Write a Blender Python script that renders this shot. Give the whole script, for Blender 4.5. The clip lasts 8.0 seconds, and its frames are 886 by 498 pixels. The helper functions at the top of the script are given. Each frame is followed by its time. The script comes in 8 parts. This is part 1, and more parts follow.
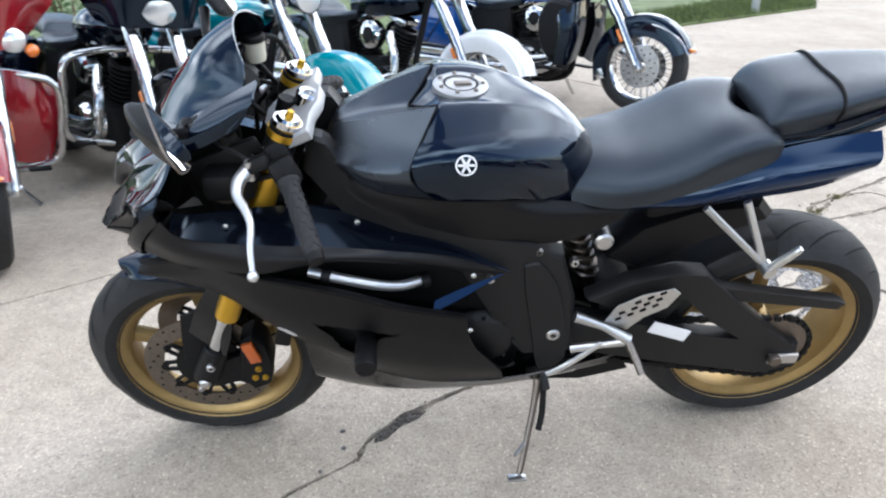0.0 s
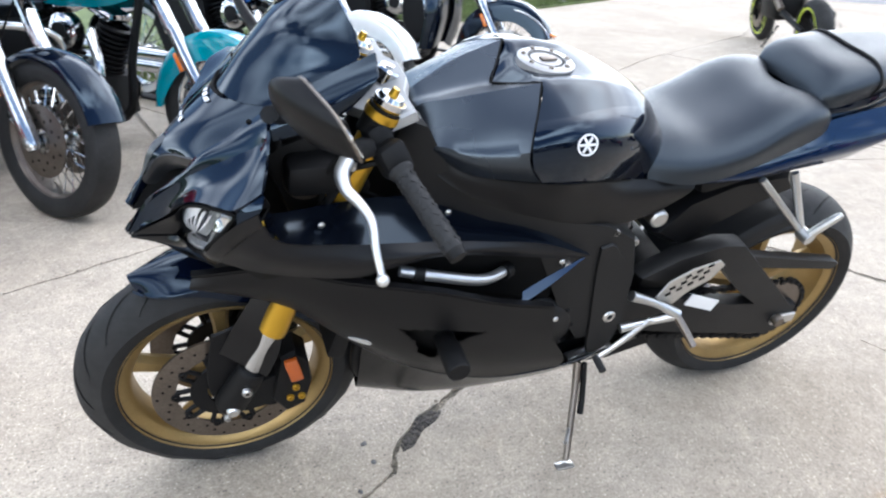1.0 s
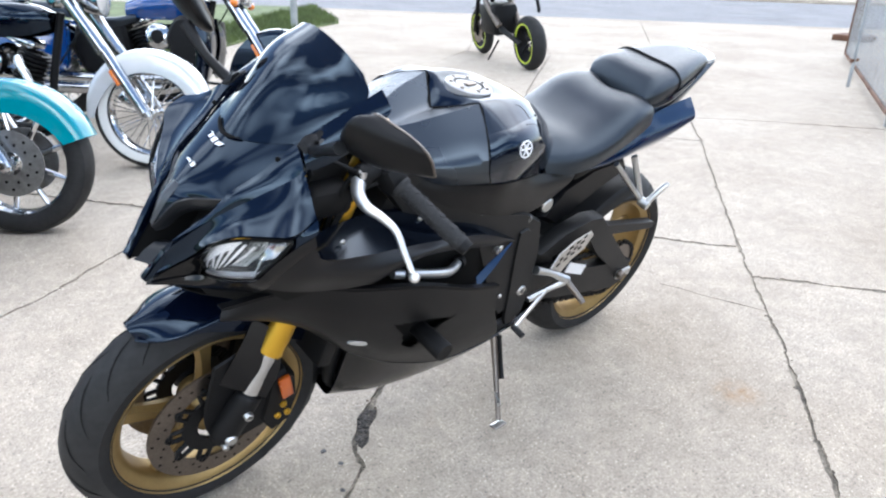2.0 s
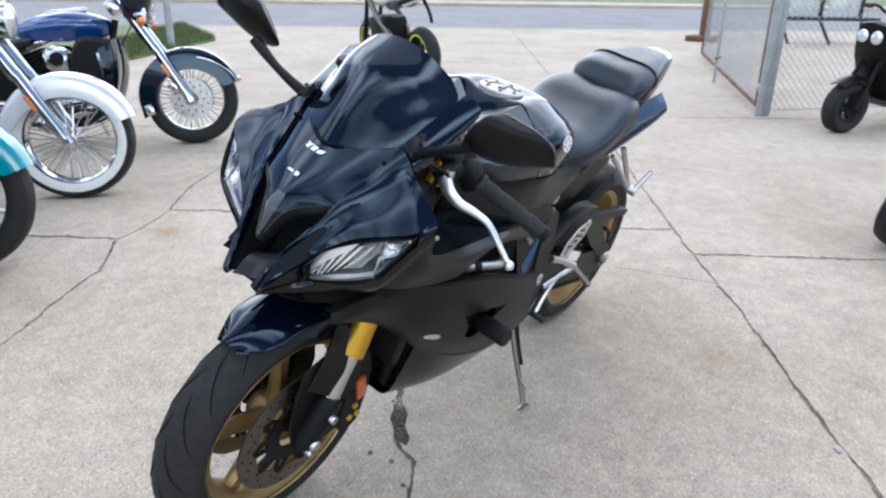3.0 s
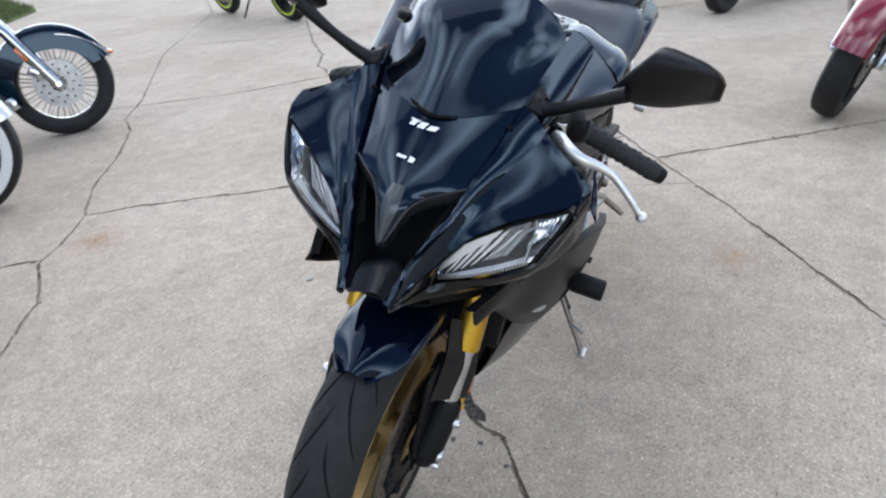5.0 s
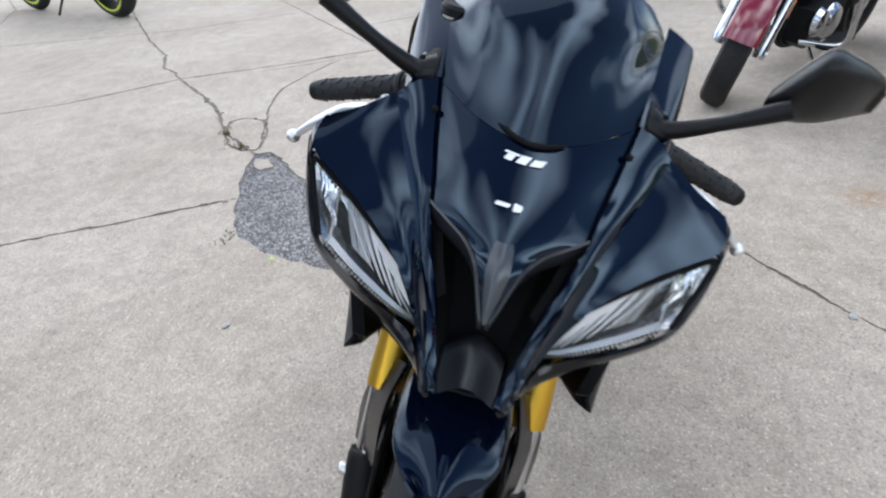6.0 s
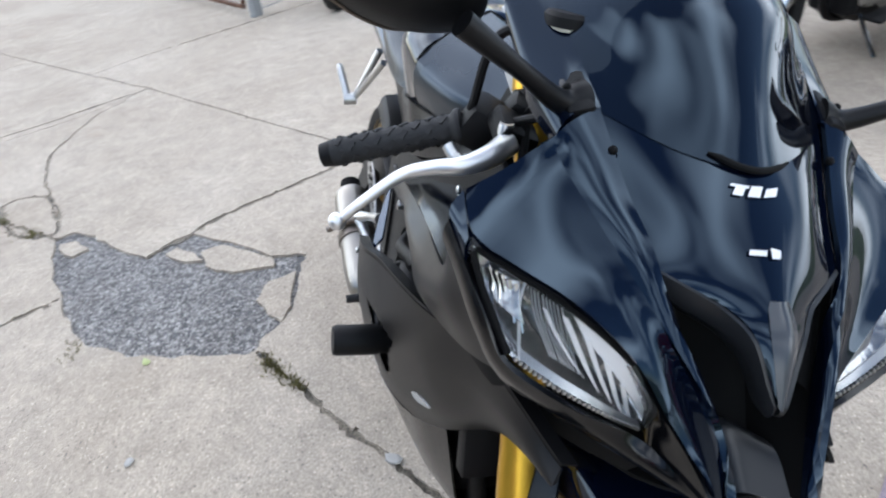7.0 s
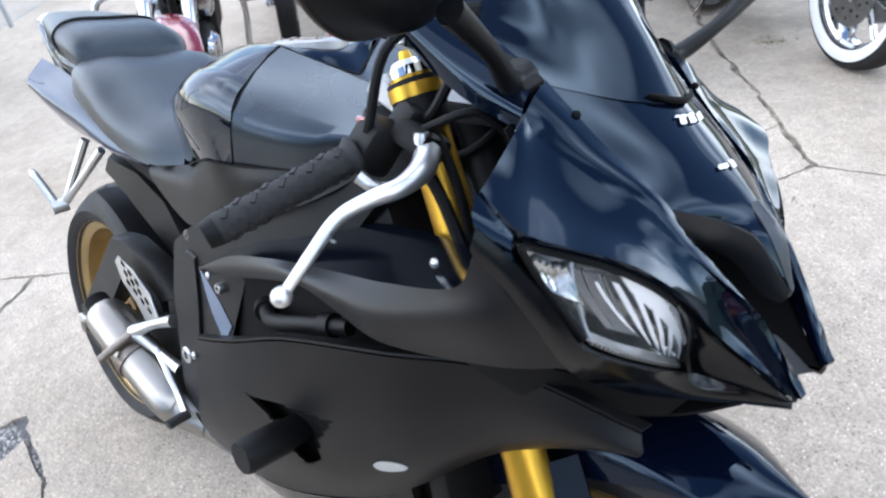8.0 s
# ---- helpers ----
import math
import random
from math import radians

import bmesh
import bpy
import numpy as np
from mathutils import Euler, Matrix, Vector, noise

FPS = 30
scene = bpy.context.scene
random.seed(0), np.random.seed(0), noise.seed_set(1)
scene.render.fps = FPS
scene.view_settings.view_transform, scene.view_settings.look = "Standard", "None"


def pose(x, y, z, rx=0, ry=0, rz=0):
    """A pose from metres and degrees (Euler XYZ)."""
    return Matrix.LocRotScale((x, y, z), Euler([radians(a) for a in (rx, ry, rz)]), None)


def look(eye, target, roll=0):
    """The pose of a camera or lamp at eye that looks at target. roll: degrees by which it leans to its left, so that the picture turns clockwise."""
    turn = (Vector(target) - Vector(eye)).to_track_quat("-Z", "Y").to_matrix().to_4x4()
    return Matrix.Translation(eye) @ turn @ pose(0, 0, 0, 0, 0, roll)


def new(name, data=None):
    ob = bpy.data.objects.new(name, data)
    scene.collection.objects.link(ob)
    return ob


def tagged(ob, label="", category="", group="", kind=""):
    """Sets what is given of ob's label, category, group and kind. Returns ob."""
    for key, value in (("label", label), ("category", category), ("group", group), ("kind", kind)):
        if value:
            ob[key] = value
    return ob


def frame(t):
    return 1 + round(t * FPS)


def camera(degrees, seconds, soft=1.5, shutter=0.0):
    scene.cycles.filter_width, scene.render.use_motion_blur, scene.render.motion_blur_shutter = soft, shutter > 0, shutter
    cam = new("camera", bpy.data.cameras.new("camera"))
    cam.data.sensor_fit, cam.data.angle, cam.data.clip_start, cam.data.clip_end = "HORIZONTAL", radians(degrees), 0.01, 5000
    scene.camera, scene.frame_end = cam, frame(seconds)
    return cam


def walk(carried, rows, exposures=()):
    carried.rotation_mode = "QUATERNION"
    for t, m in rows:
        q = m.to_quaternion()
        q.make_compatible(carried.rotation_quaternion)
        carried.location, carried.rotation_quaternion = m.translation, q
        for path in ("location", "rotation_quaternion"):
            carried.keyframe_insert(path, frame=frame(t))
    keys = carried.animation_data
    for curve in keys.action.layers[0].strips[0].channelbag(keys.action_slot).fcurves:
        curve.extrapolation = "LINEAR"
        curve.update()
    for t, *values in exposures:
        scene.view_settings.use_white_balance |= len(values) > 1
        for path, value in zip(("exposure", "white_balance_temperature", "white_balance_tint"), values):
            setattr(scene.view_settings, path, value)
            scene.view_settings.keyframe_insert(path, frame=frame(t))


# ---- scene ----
cam = camera(63.73, 8.0, soft=2.2, shutter=0.25)
# seconds, eye x y z, yaw, pitch, roll
PATH = [
    (0, 0.5046, -1.6167, 1.2412, -2.818, -24.278, -1.125),
    (0.5, 0.2713, -1.4480, 1.2042, -12.113, -25.077, 0.480),
    (1, -0.0175, -1.4107, 1.1951, -20.330, -25.098, 2.325),
    (1.5, -0.3626, -1.4875, 1.2589, -35.463, -24.624, 1.724),
    (1.7, -0.4336, -1.4587, 1.2510, -38.926, -23.740, 2.043),
    (2.8, -0.7836, -1.1694, 1.2208, -50.539, -21.105, 0.551),
    (3, -0.8656, -1.1487, 1.2271, -53.236, -21.500, 1.121),
    (3.5, -0.9540, -1.0661, 1.2334, -60.129, -23.902, 1.499),
    (4, -0.9186, -0.8868, 1.2268, -59.105, -24.311, -2.742),
    (4.5, -0.9061, -0.8126, 1.2219, -59.587, -25.918, -5.680),
    (4.7, -0.9172, -0.7617, 1.2400, -60.403, -26.804, -5.926),
    (5.8, -0.8319, -0.3408, 1.2463, -77.051, -27.746, -3.674),
    (6, -0.7321, -0.2541, 1.2199, -78.345, -28.873, -3.664),
    (6.2, -0.6475, -0.1832, 1.2273, -79.542, -29.741, -5.100),
    (6.5, -0.5620, -0.0740, 1.2165, -82.870, -30.550, -5.600),
    (7, -0.4863, 0.1586, 1.2227, -98.790, -30.270, -7.831),
    (7.2, -0.4712, 0.2225, 1.2360, -105.400, -30.750, -8.400),
    (7.5, -0.3878, 0.2647, 1.2240, -118.929, -32.268, -8.571),
    (8, -0.2937, 0.4064, 1.2103, -130.691, -30.941, -12.521),
]
walk(cam, [(t, pose(x, y, z, 90 + pitch, 0, yaw) @ pose(0, 0, 0, 0, 0, roll)) for t, x, y, z, yaw, pitch, roll in PATH],
     exposures=[(0, 0.85, 6230, 10), (0.5, 0.83, 6230, 10), (1, 1.00, 6220, 10), (1.5, 1.00, 6180, 10), (3, 0.58, 6110, 10), (3.5, 0.32, 6110, 10), (4.5, 0.32, 6090, 10),
                (6, 0.40, 6130, 10), (6.5, 0.45, 6130, 10), (7, 0.49, 6090, 10), (7.5, 0.50, 6060, 10), (8, 0.92, 5960, 10.5)])

# ---- daylight: bright, half-clouded sky ----
world = bpy.data.worlds.new("sky")
scene.world = world
world.use_nodes = True
wn, wl = world.node_tree.nodes, world.node_tree.links
wn.clear()
w_out = wn.new("ShaderNodeOutputWorld")
w_bg = wn.new("ShaderNodeBackground")
w_sky = wn.new("ShaderNodeTexSky")
w_sky.sky_type = "NISHITA"
w_sky.sun_disc = False
SUN_EL, SUN_AZ = 44.0, 68.0
w_sky.sun_elevation, w_sky.sun_rotation = radians(SUN_EL), radians(SUN_AZ)
w_co = wn.new("ShaderNodeTexCoord")
w_map = wn.new("ShaderNodeMapping")
w_map.inputs["Location"].default_value = (-26.78, -15.05, -24.06)
w_map.inputs["Scale"].default_value = (1.0, 1.0, 1.7)
w_noise = wn.new("ShaderNodeTexNoise")
w_noise.inputs["Scale"].default_value = 1.4
w_noise.inputs["Detail"].default_value = 2.0
w_noise.inputs["Roughness"].default_value = 0.55
w_noise.inputs["Distortion"].default_value = 0.3
w_ramp = wn.new("ShaderNodeValToRGB")
w_ramp.color_ramp.elements[0].position, w_ramp.color_ramp.elements[1].position = 0.49, 0.70
w_mix = wn.new("ShaderNodeMix")
w_mix.data_type = "RGBA"
w_mix.inputs["B"].default_value = (23.0, 23.7, 24.4, 1.0)
wl.new(w_co.outputs["Generated"], w_map.inputs["Vector"])
wl.new(w_map.outputs["Vector"], w_noise.inputs["Vector"])
wl.new(w_noise.outputs["Fac"], w_ramp.inputs["Fac"])
wl.new(w_ramp.outputs["Color"], w_mix.inputs["Factor"])
wl.new(w_sky.outputs["Color"], w_mix.inputs["A"])
wl.new(w_mix.outputs["Result"], w_bg.inputs["Color"])
wl.new(w_bg.outputs["Background"], w_out.inputs["Surface"])
w_bg.inputs["Strength"].default_value = 0.15

sun_data = bpy.data.lights.new("sun", "SUN")
sun_data.energy, sun_data.angle, sun_data.color = 0.9, radians(100), (1.0, 0.97, 0.92)
sun = new("sun", sun_data)
# the sky's sun_rotation turns clockwise from +y seen from above
sx, sy = math.sin(radians(SUN_AZ)), math.cos(radians(SUN_AZ))
sun.matrix_world = look((40 * sx * math.cos(radians(SUN_EL)), 40 * sy * math.cos(radians(SUN_EL)), 40 * math.sin(radians(SUN_EL))), (0, 0, 0))

# ---- materials ----
def material(name, color, rough=0.5, metal=0.0, grain=0.0, grain_scale=200.0, vary=0.15, vary_scale=6.0, bump=0.0, bump_scale=300.0,
             coat=0.0, dark=None, rough_vary=0.1, spec=0.5, random_tint=0.0, tint=None, islands=0.0):
    """A principled surface with large-scale unevenness, fine grain and fine relief in object space."""
    m = bpy.data.materials.new(name)
    m.use_nodes = True
    n, l = m.node_tree.nodes, m.node_tree.links
    p = n["Principled BSDF"]
    co = n.new("ShaderNodeTexCoord")
    c0 = (*color, 1.0)
    c1 = (*(dark or tuple(v * (1 - vary) for v in color)), 1.0)
    big = n.new("ShaderNodeTexNoise")
    big.inputs["Scale"].default_value, big.inputs["Detail"].default_value = vary_scale, 5.0
    l.new(co.outputs["Object"], big.inputs["Vector"])
    mix = n.new("ShaderNodeMix")
    mix.data_type = "RGBA"
    mix.inputs["A"].default_value, mix.inputs["B"].default_value = c0, c1
    ramp = n.new("ShaderNodeMapRange")
    ramp.inputs["From Min"].default_value, ramp.inputs["From Max"].default_value = 0.35, 0.7
    l.new(big.outputs["Fac"], ramp.inputs["Value"])
    l.new(ramp.outputs["Result"], mix.inputs["Factor"])
    col = mix.outputs["Result"]
    if grain:
        fine = n.new("ShaderNodeTexNoise")
        fine.inputs["Scale"].default_value, fine.inputs["Detail"].default_value = grain_scale, 3.0
        l.new(co.outputs["Object"], fine.inputs["Vector"])
        g = n.new("ShaderNodeMapRange")
        g.inputs["From Min"].default_value, g.inputs["From Max"].default_value = 0.3, 0.7
        g.inputs["To Min"].default_value, g.inputs["To Max"].default_value = 1 - grain, 1 + grain
        l.new(fine.outputs["Fac"], g.inputs["Value"])
        mul = n.new("ShaderNodeMix")
        mul.data_type, mul.blend_type = "RGBA", "MULTIPLY"
        mul.inputs["Factor"].default_value = 1.0
        l.new(col, mul.inputs["A"])
        l.new(g.outputs["Result"], mul.inputs["B"])
        col = mul.outputs["Result"]
    if random_tint:
        info = n.new("ShaderNodeObjectInfo")
        g = n.new("ShaderNodeMapRange")
        g.inputs["To Min"].default_value, g.inputs["To Max"].default_value = 1 - random_tint, 1 + random_tint
        l.new(info.outputs["Random"], g.inputs["Value"])
        mul = n.new("ShaderNodeMix")
        mul.data_type, mul.blend_type = "RGBA", "MULTIPLY"
        mul.inputs["Factor"].default_value = 1.0
        l.new(col, mul.inputs["A"])
        l.new(g.outputs["Result"], mul.inputs["B"])
        col = mul.outputs["Result"]
    if islands:
        geo = n.new("ShaderNodeNewGeometry")
        g = n.new("ShaderNodeMapRange")
        g.inputs["To Min"].default_value, g.inputs["To Max"].default_value = 1 - islands, 1 + islands * 1.6
        l.new(geo.outputs["Random Per Island"], g.inputs["Value"])
        mul = n.new("ShaderNodeMix")
        mul.data_type, mul.blend_type = "RGBA", "MULTIPLY"
        mul.inputs["Factor"].default_value = 1.0
        l.new(col, mul.inputs["A"])
        l.new(g.outputs["Result"], mul.inputs["B"])
        col = mul.outputs["Result"]
    if tint:
        p.inputs["Specular Tint"].default_value = (*tint, 1)
    l.new(col, p.inputs["Base Color"])
    p.inputs["Metallic"].default_value = metal
    p.inputs["Specular IOR Level"].default_value = spec
    rr = n.new("ShaderNodeMapRange")
    rr.inputs["To Min"].default_value, rr.inputs["To Max"].default_value = max(0.0, rough - rough_vary), min(1.0, rough + rough_vary)
    l.new(big.outputs["Fac"], rr.inputs["Value"])
    l.new(rr.outputs["Result"], p.inputs["Roughness"])
    p.inputs["Coat Weight"].default_value = coat
    p.inputs["Coat Roughness"].default_value = 0.03
    if bump:
        bn = n.new("ShaderNodeTexNoise")
        bn.inputs["Scale"].default_value, bn.inputs["Detail"].default_value = bump_scale, 3.0
        l.new(co.outputs["Object"], bn.inputs["Vector"])
        bp = n.new("ShaderNodeBump")
        bp.inputs["Strength"].default_value, bp.inputs["Distance"].default_value = bump, 0.002
        l.new(bn.outputs["Fac"], bp.inputs["Height"])
        l.new(bp.outputs["Normal"], p.inputs["Normal"])
    return m


def glass(name, color=(1, 1, 1), rough=0.02, alpha=0.25, spec=0.8, tint=(1, 1, 1)):
    """A thin clear pane: mostly see-through, with a glossy face."""
    m = bpy.data.materials.new(name)
    m.use_nodes = True
    p = m.node_tree.nodes["Principled BSDF"]
    p.inputs["Base Color"].default_value = (*color, 1)
    p.inputs["Roughness"].default_value = rough
    p.inputs["Alpha"].default_value = alpha
    p.inputs["Specular IOR Level"].default_value = spec
    p.inputs["Specular Tint"].default_value = (*tint, 1)
    return m


def concrete(name, base, dark, spots=()):
    """Old broom-worn concrete: exposed fine aggregate, stains and blotches at several scales."""
    m = bpy.data.materials.new(name)
    m.use_nodes = True
    n, l = m.node_tree.nodes, m.node_tree.links
    p = n["Principled BSDF"]
    geo = n.new("ShaderNodeNewGeometry")
    pos = geo.outputs["Position"]

    def noise_node(scale, detail, rough=0.6):
        t = n.new("ShaderNodeTexNoise")
        t.inputs["Scale"].default_value, t.inputs["Detail"].default_value, t.inputs["Roughness"].default_value = scale, detail, rough
        l.new(pos, t.inputs["Vector"])
        return t.outputs["Fac"]

    def remap(v, a, b, c, d):
        t = n.new("ShaderNodeMapRange")
        for k, x in zip(("From Min", "From Max", "To Min", "To Max"), (a, b, c, d)):
            t.inputs[k].default_value = x
        l.new(v, t.inputs["Value"])
        return t.outputs["Result"]

    def mixed(kind, fac, a, b):
        t = n.new("ShaderNodeMix")
        t.data_type, t.blend_type = "RGBA", kind
        for k, x in (("Factor", fac), ("A", a), ("B", b)):
            if isinstance(x, (int, float)):
                t.inputs[k].default_value = x
            elif isinstance(x, tuple):
                t.inputs[k].default_value = (*x, 1)
            else:
                l.new(x, t.inputs[k])
        return t.outputs["Result"]
    c = mixed("MIX", remap(noise_node(0.9, 6), 0.38, 0.68, 0, 1), base, dark)
    c = mixed("MULTIPLY", 1.0, c, remap(noise_node(9, 7, 0.75), 0.3, 0.7, 0.80, 1.14))
    c = mixed("MULTIPLY", 1.0, c, remap(noise_node(38, 5, 0.8), 0.32, 0.68, 0.84, 1.13))
    c = mixed("MULTIPLY", 1.0, c, remap(noise_node(130, 5, 0.85), 0.34, 0.66, 0.58, 1.38))
    # bright grains of sand
    v3 = n.new("ShaderNodeTexVoronoi")
    v3.inputs["Scale"].default_value = 140
    l.new(pos, v3.inputs["Vector"])
    glint = n.new("ShaderNodeMath")
    glint.operation = "MULTIPLY"
    l.new(remap(v3.outputs["Color"], 0.78, 0.80, 0, 0.85), glint.inputs[0])
    l.new(remap(v3.outputs["Distance"], 0.25, 0.40, 1, 0), glint.inputs[1])
    c = mixed("MIX", glint.outputs["Value"], c, tuple(min(0.75, k * 1.6) for k in base))
    # dark pebbles in the worn face
    v = n.new("ShaderNodeTexVoronoi")
    v.inputs["Scale"].default_value = 105
    v.inputs["Randomness"].default_value = 1.0
    l.new(pos, v.inputs["Vector"])
    pick = remap(v.outputs["Color"], 0.74, 0.76, 0, 1)
    near = remap(v.outputs["Distance"], 0.25, 0.36, 1, 0)
    mul = n.new("ShaderNodeMath")
    mul.operation = "MULTIPLY"
    l.new(pick, mul.inputs[0])
    l.new(near, mul.inputs[1])
    half = n.new("ShaderNodeMath")
    half.operation = "MULTIPLY"
    l.new(mul.outputs["Value"], half.inputs[0])
    half.inputs[1].default_value = 0.75
    c = mixed("MIX", half.outputs["Value"], c, (0.14, 0.125, 0.11))
    # scattered larger stones
    v4 = n.new("ShaderNodeTexVoronoi")
    v4.inputs["Scale"].default_value = 48
    l.new(pos, v4.inputs["Vector"])
    few = n.new("ShaderNodeMath")
    few.operation = "MULTIPLY"
    l.new(remap(v4.outputs["Color"], 0.80, 0.82, 0, 0.55), few.inputs[0])
    l.new(remap(v4.outputs["Distance"], 0.10, 0.26, 1, 0), few.inputs[1])
    c = mixed("MIX", few.outputs["Value"], c, (0.20, 0.165, 0.13))
    # oil drips and gum, rare
    v2 = n.new("ShaderNodeTexVoronoi")
    v2.inputs["Scale"].default_value = 3.3
    l.new(pos, v2.inputs["Vector"])
    spot = remap(v2.outputs["Distance"], 0.012, 0.045, 0.35, 0)
    c = mixed("MIX", spot, c, (0.16, 0.145, 0.13))
    # old damp and tyre stains
    c = mixed("MIX", remap(noise_node(1.3, 4, 0.7), 0.54, 0.78, 0, 0.34), c, (0.27, 0.225, 0.175))
    c = mixed("MIX", remap(noise_node(4.6, 4, 0.7), 0.60, 0.80, 0, 0.30), c, (0.25, 0.22, 0.18))
    rust = remap(noise_node(2.3, 3), 0.7, 0.8, 0, 0.35)
    c = mixed("MIX", rust, c, (0.30, 0.20, 0.12))
    # single rust stains
    for x, y, r in spots:
        far = n.new("ShaderNodeVectorMath")
        far.operation = "DISTANCE"
        l.new(pos, far.inputs[0])
        far.inputs[1].default_value = (x, y, 0)
        ragged = n.new("ShaderNodeMath")
        ragged.operation = "MULTIPLY"
        l.new(remap(far.outputs["Value"], 0.2 * r, r, 0.75, 0), ragged.inputs[0])
        l.new(remap(noise_node(26, 5, 0.7), 0.38, 0.62, 0.1, 1), ragged.inputs[1])
        c = mixed("MIX", ragged.outputs["Value"], c, (0.30, 0.17, 0.075))
    l.new(c, p.inputs["Base Color"])
    p.inputs["Roughness"].default_value = 0.9
    p.inputs["Specular IOR Level"].default_value = 0.3
    bp = n.new("ShaderNodeBump")
    bp.inputs["Strength"].default_value, bp.inputs["Distance"].default_value = 0.45, 0.003
    l.new(noise_node(110, 6, 0.85), bp.inputs["Height"])
    l.new(bp.outputs["Normal"], p.inputs["Normal"])
    return m


M_CONC = concrete("worn_concrete", (0.462, 0.402, 0.330), (0.375, 0.317, 0.252), [(1.44, -0.617, 0.09), (1.95, -1.35, 0.13), (0.95, 1.9, 0.16)])
M_GRAVEL = concrete("loose_asphalt", (0.16, 0.155, 0.155), (0.10, 0.098, 0.10))
M_JOINT = material("joint_dirt", (0.27, 0.235, 0.185), 0.95, dark=(0.05, 0.043, 0.034), vary_scale=14, grain=0.6, grain_scale=160, bump=1.0, bump_scale=120)
M_GLOSS = material("gloss_blue_black_paint", (0.0012, 0.0024, 0.0075), 0.045, spec=0.5, rough_vary=0.03, vary=0.3, tint=(0.58, 0.78, 1.0))
M_NAVY = material("blue_black_paint", (0.0014, 0.003, 0.010), 0.05, spec=0.38, rough_vary=0.03, tint=(0.6, 0.79, 1.0))
M_MATTE = material("satin_black_plastic", (0.004, 0.004, 0.0046), 0.40, spec=0.21, rough_vary=0.06, bump=0.12, bump_scale=900)
M_SATIN = material("matte_tank_cover", (0.012, 0.013, 0.015), 0.28, spec=0.95, rough_vary=0.05, bump=0.08, bump_scale=1200, tint=(0.68, 0.83, 1.0))
M_DARK = material("black_engine_paint", (0.004, 0.004, 0.0045), 0.55, spec=0.2, bump=0.2, bump_scale=400)
# near-black: shade of gaps and holes as colour; also black seals, seams, screws
M_VOID = material("gap_shade_and_black_plastic", (0.0015, 0.0015, 0.0015), 0.8, spec=0.2)
M_RUBBER = material("tyre_rubber", (0.012, 0.012, 0.0125), 0.68, spec=0.35, grain=0.25, grain_scale=60, vary=0.3, vary_scale=12, bump=0.2, bump_scale=500)
M_GRIP = material("grip_rubber", (0.012, 0.012, 0.013), 0.75, bump=0.4, bump_scale=500)
M_GOLD = material("gold_wheel_paint", (0.37, 0.255, 0.105), 0.4, metal=0.7, vary=0.25, vary_scale=9, grain=0.08, grain_scale=400)
M_GOLDFORK = material("gold_anodised", (0.62, 0.36, 0.035), 0.3, metal=0.8, rough_vary=0.06)
M_CHROME = material("chrome", (0.57, 0.58, 0.59), 0.11, metal=1.0, vary=0.12, rough_vary=0.08)
M_ALU = material("bare_aluminium", (0.62, 0.62, 0.61), 0.34, metal=1.0, vary=0.2, grain=0.1, grain_scale=300)
M_DISC = material("worn_disc_steel", (0.36, 0.36, 0.355), 0.36, metal=1.0, vary=0.3, vary_scale=30, grain=0.1, grain_scale=200)
M_LEVER = material("satin_aluminium", (0.74, 0.74, 0.74), 0.36, metal=0.9, vary=0.12, rough_vary=0.06)
M_BEAK = material("soft_gloss_black", (0.002, 0.0022, 0.003), 0.17, spec=0.34, rough_vary=0.05)
M_STEEL = material("disc_steel", (0.22, 0.19, 0.165), 0.38, metal=1.0, vary=0.3, grain=0.15, grain_scale=200)
M_RUSTY = material("rusty_steel", (0.17, 0.085, 0.05), 0.8, metal=0.3, vary=0.4, grain=0.3)
M_GALV = material("galvanised_steel", (0.36, 0.38, 0.39), 0.5, metal=0.6, vary=0.25, grain=0.1, grain_scale=80)
M_SEAT = material("seat_vinyl", (0.0065, 0.007, 0.0085), 0.33, spec=0.66, bump=0.3, bump_scale=700, vary=0.2, tint=(0.68, 0.83, 1.0))
M_WHITE = material("white_decal", (0.8, 0.8, 0.8), 0.4)
M_ORANGE = material("orange_reflector", (0.42, 0.085, 0.010), 0.25, coat=0.5)
M_CHIP = material("pale_stone", (0.42, 0.41, 0.39), 0.8)
M_RUBBLE = material("dirty_rubble", (0.07, 0.062, 0.055), 0.9, islands=0.5, grain=0.2, grain_scale=120)
M_SCRAP = material("faded_card", (0.34, 0.27, 0.31), 0.8, vary=0.3, vary_scale=30, grain=0.2, grain_scale=300)
M_PRINT = material("faded_print", (0.10, 0.06, 0.08), 0.8)
M_RED = material("red_paint", (0.25, 0.008, 0.014), 0.12, coat=1.0)
M_MAROON = material("maroon_paint", (0.2, 0.008, 0.022), 0.15, coat=1.0)
M_TEAL = material("teal_paint", (0.0, 0.24, 0.30), 0.12, coat=1.0)
M_SILVER = material("silver_paint", (0.68, 0.69, 0.70), 0.18, metal=0.2, coat=1.0)
M_BLUE = material("blue_paint", (0.004, 0.05, 0.21), 0.1, coat=1.0)
M_LIME = material("lime_paint", (0.5, 0.62, 0.03), 0.35)
M_REFLECT = material("lamp_reflector", (0.85, 0.86, 0.88), 0.1, metal=1.0)
M_TINT = glass("smoked_screen", (0.0015, 0.0020, 0.004), 0.03, 0.96, 0.6, (0.58, 0.78, 1.0))
M_LENS = glass("clear_lens", (0.05, 0.055, 0.06), 0.015, 0.06, 0.5)
M_MIRROR = material("mirror_glass", (0.9, 0.9, 0.9), 0.01, metal=1.0, vary=0.0, rough_vary=0.0)
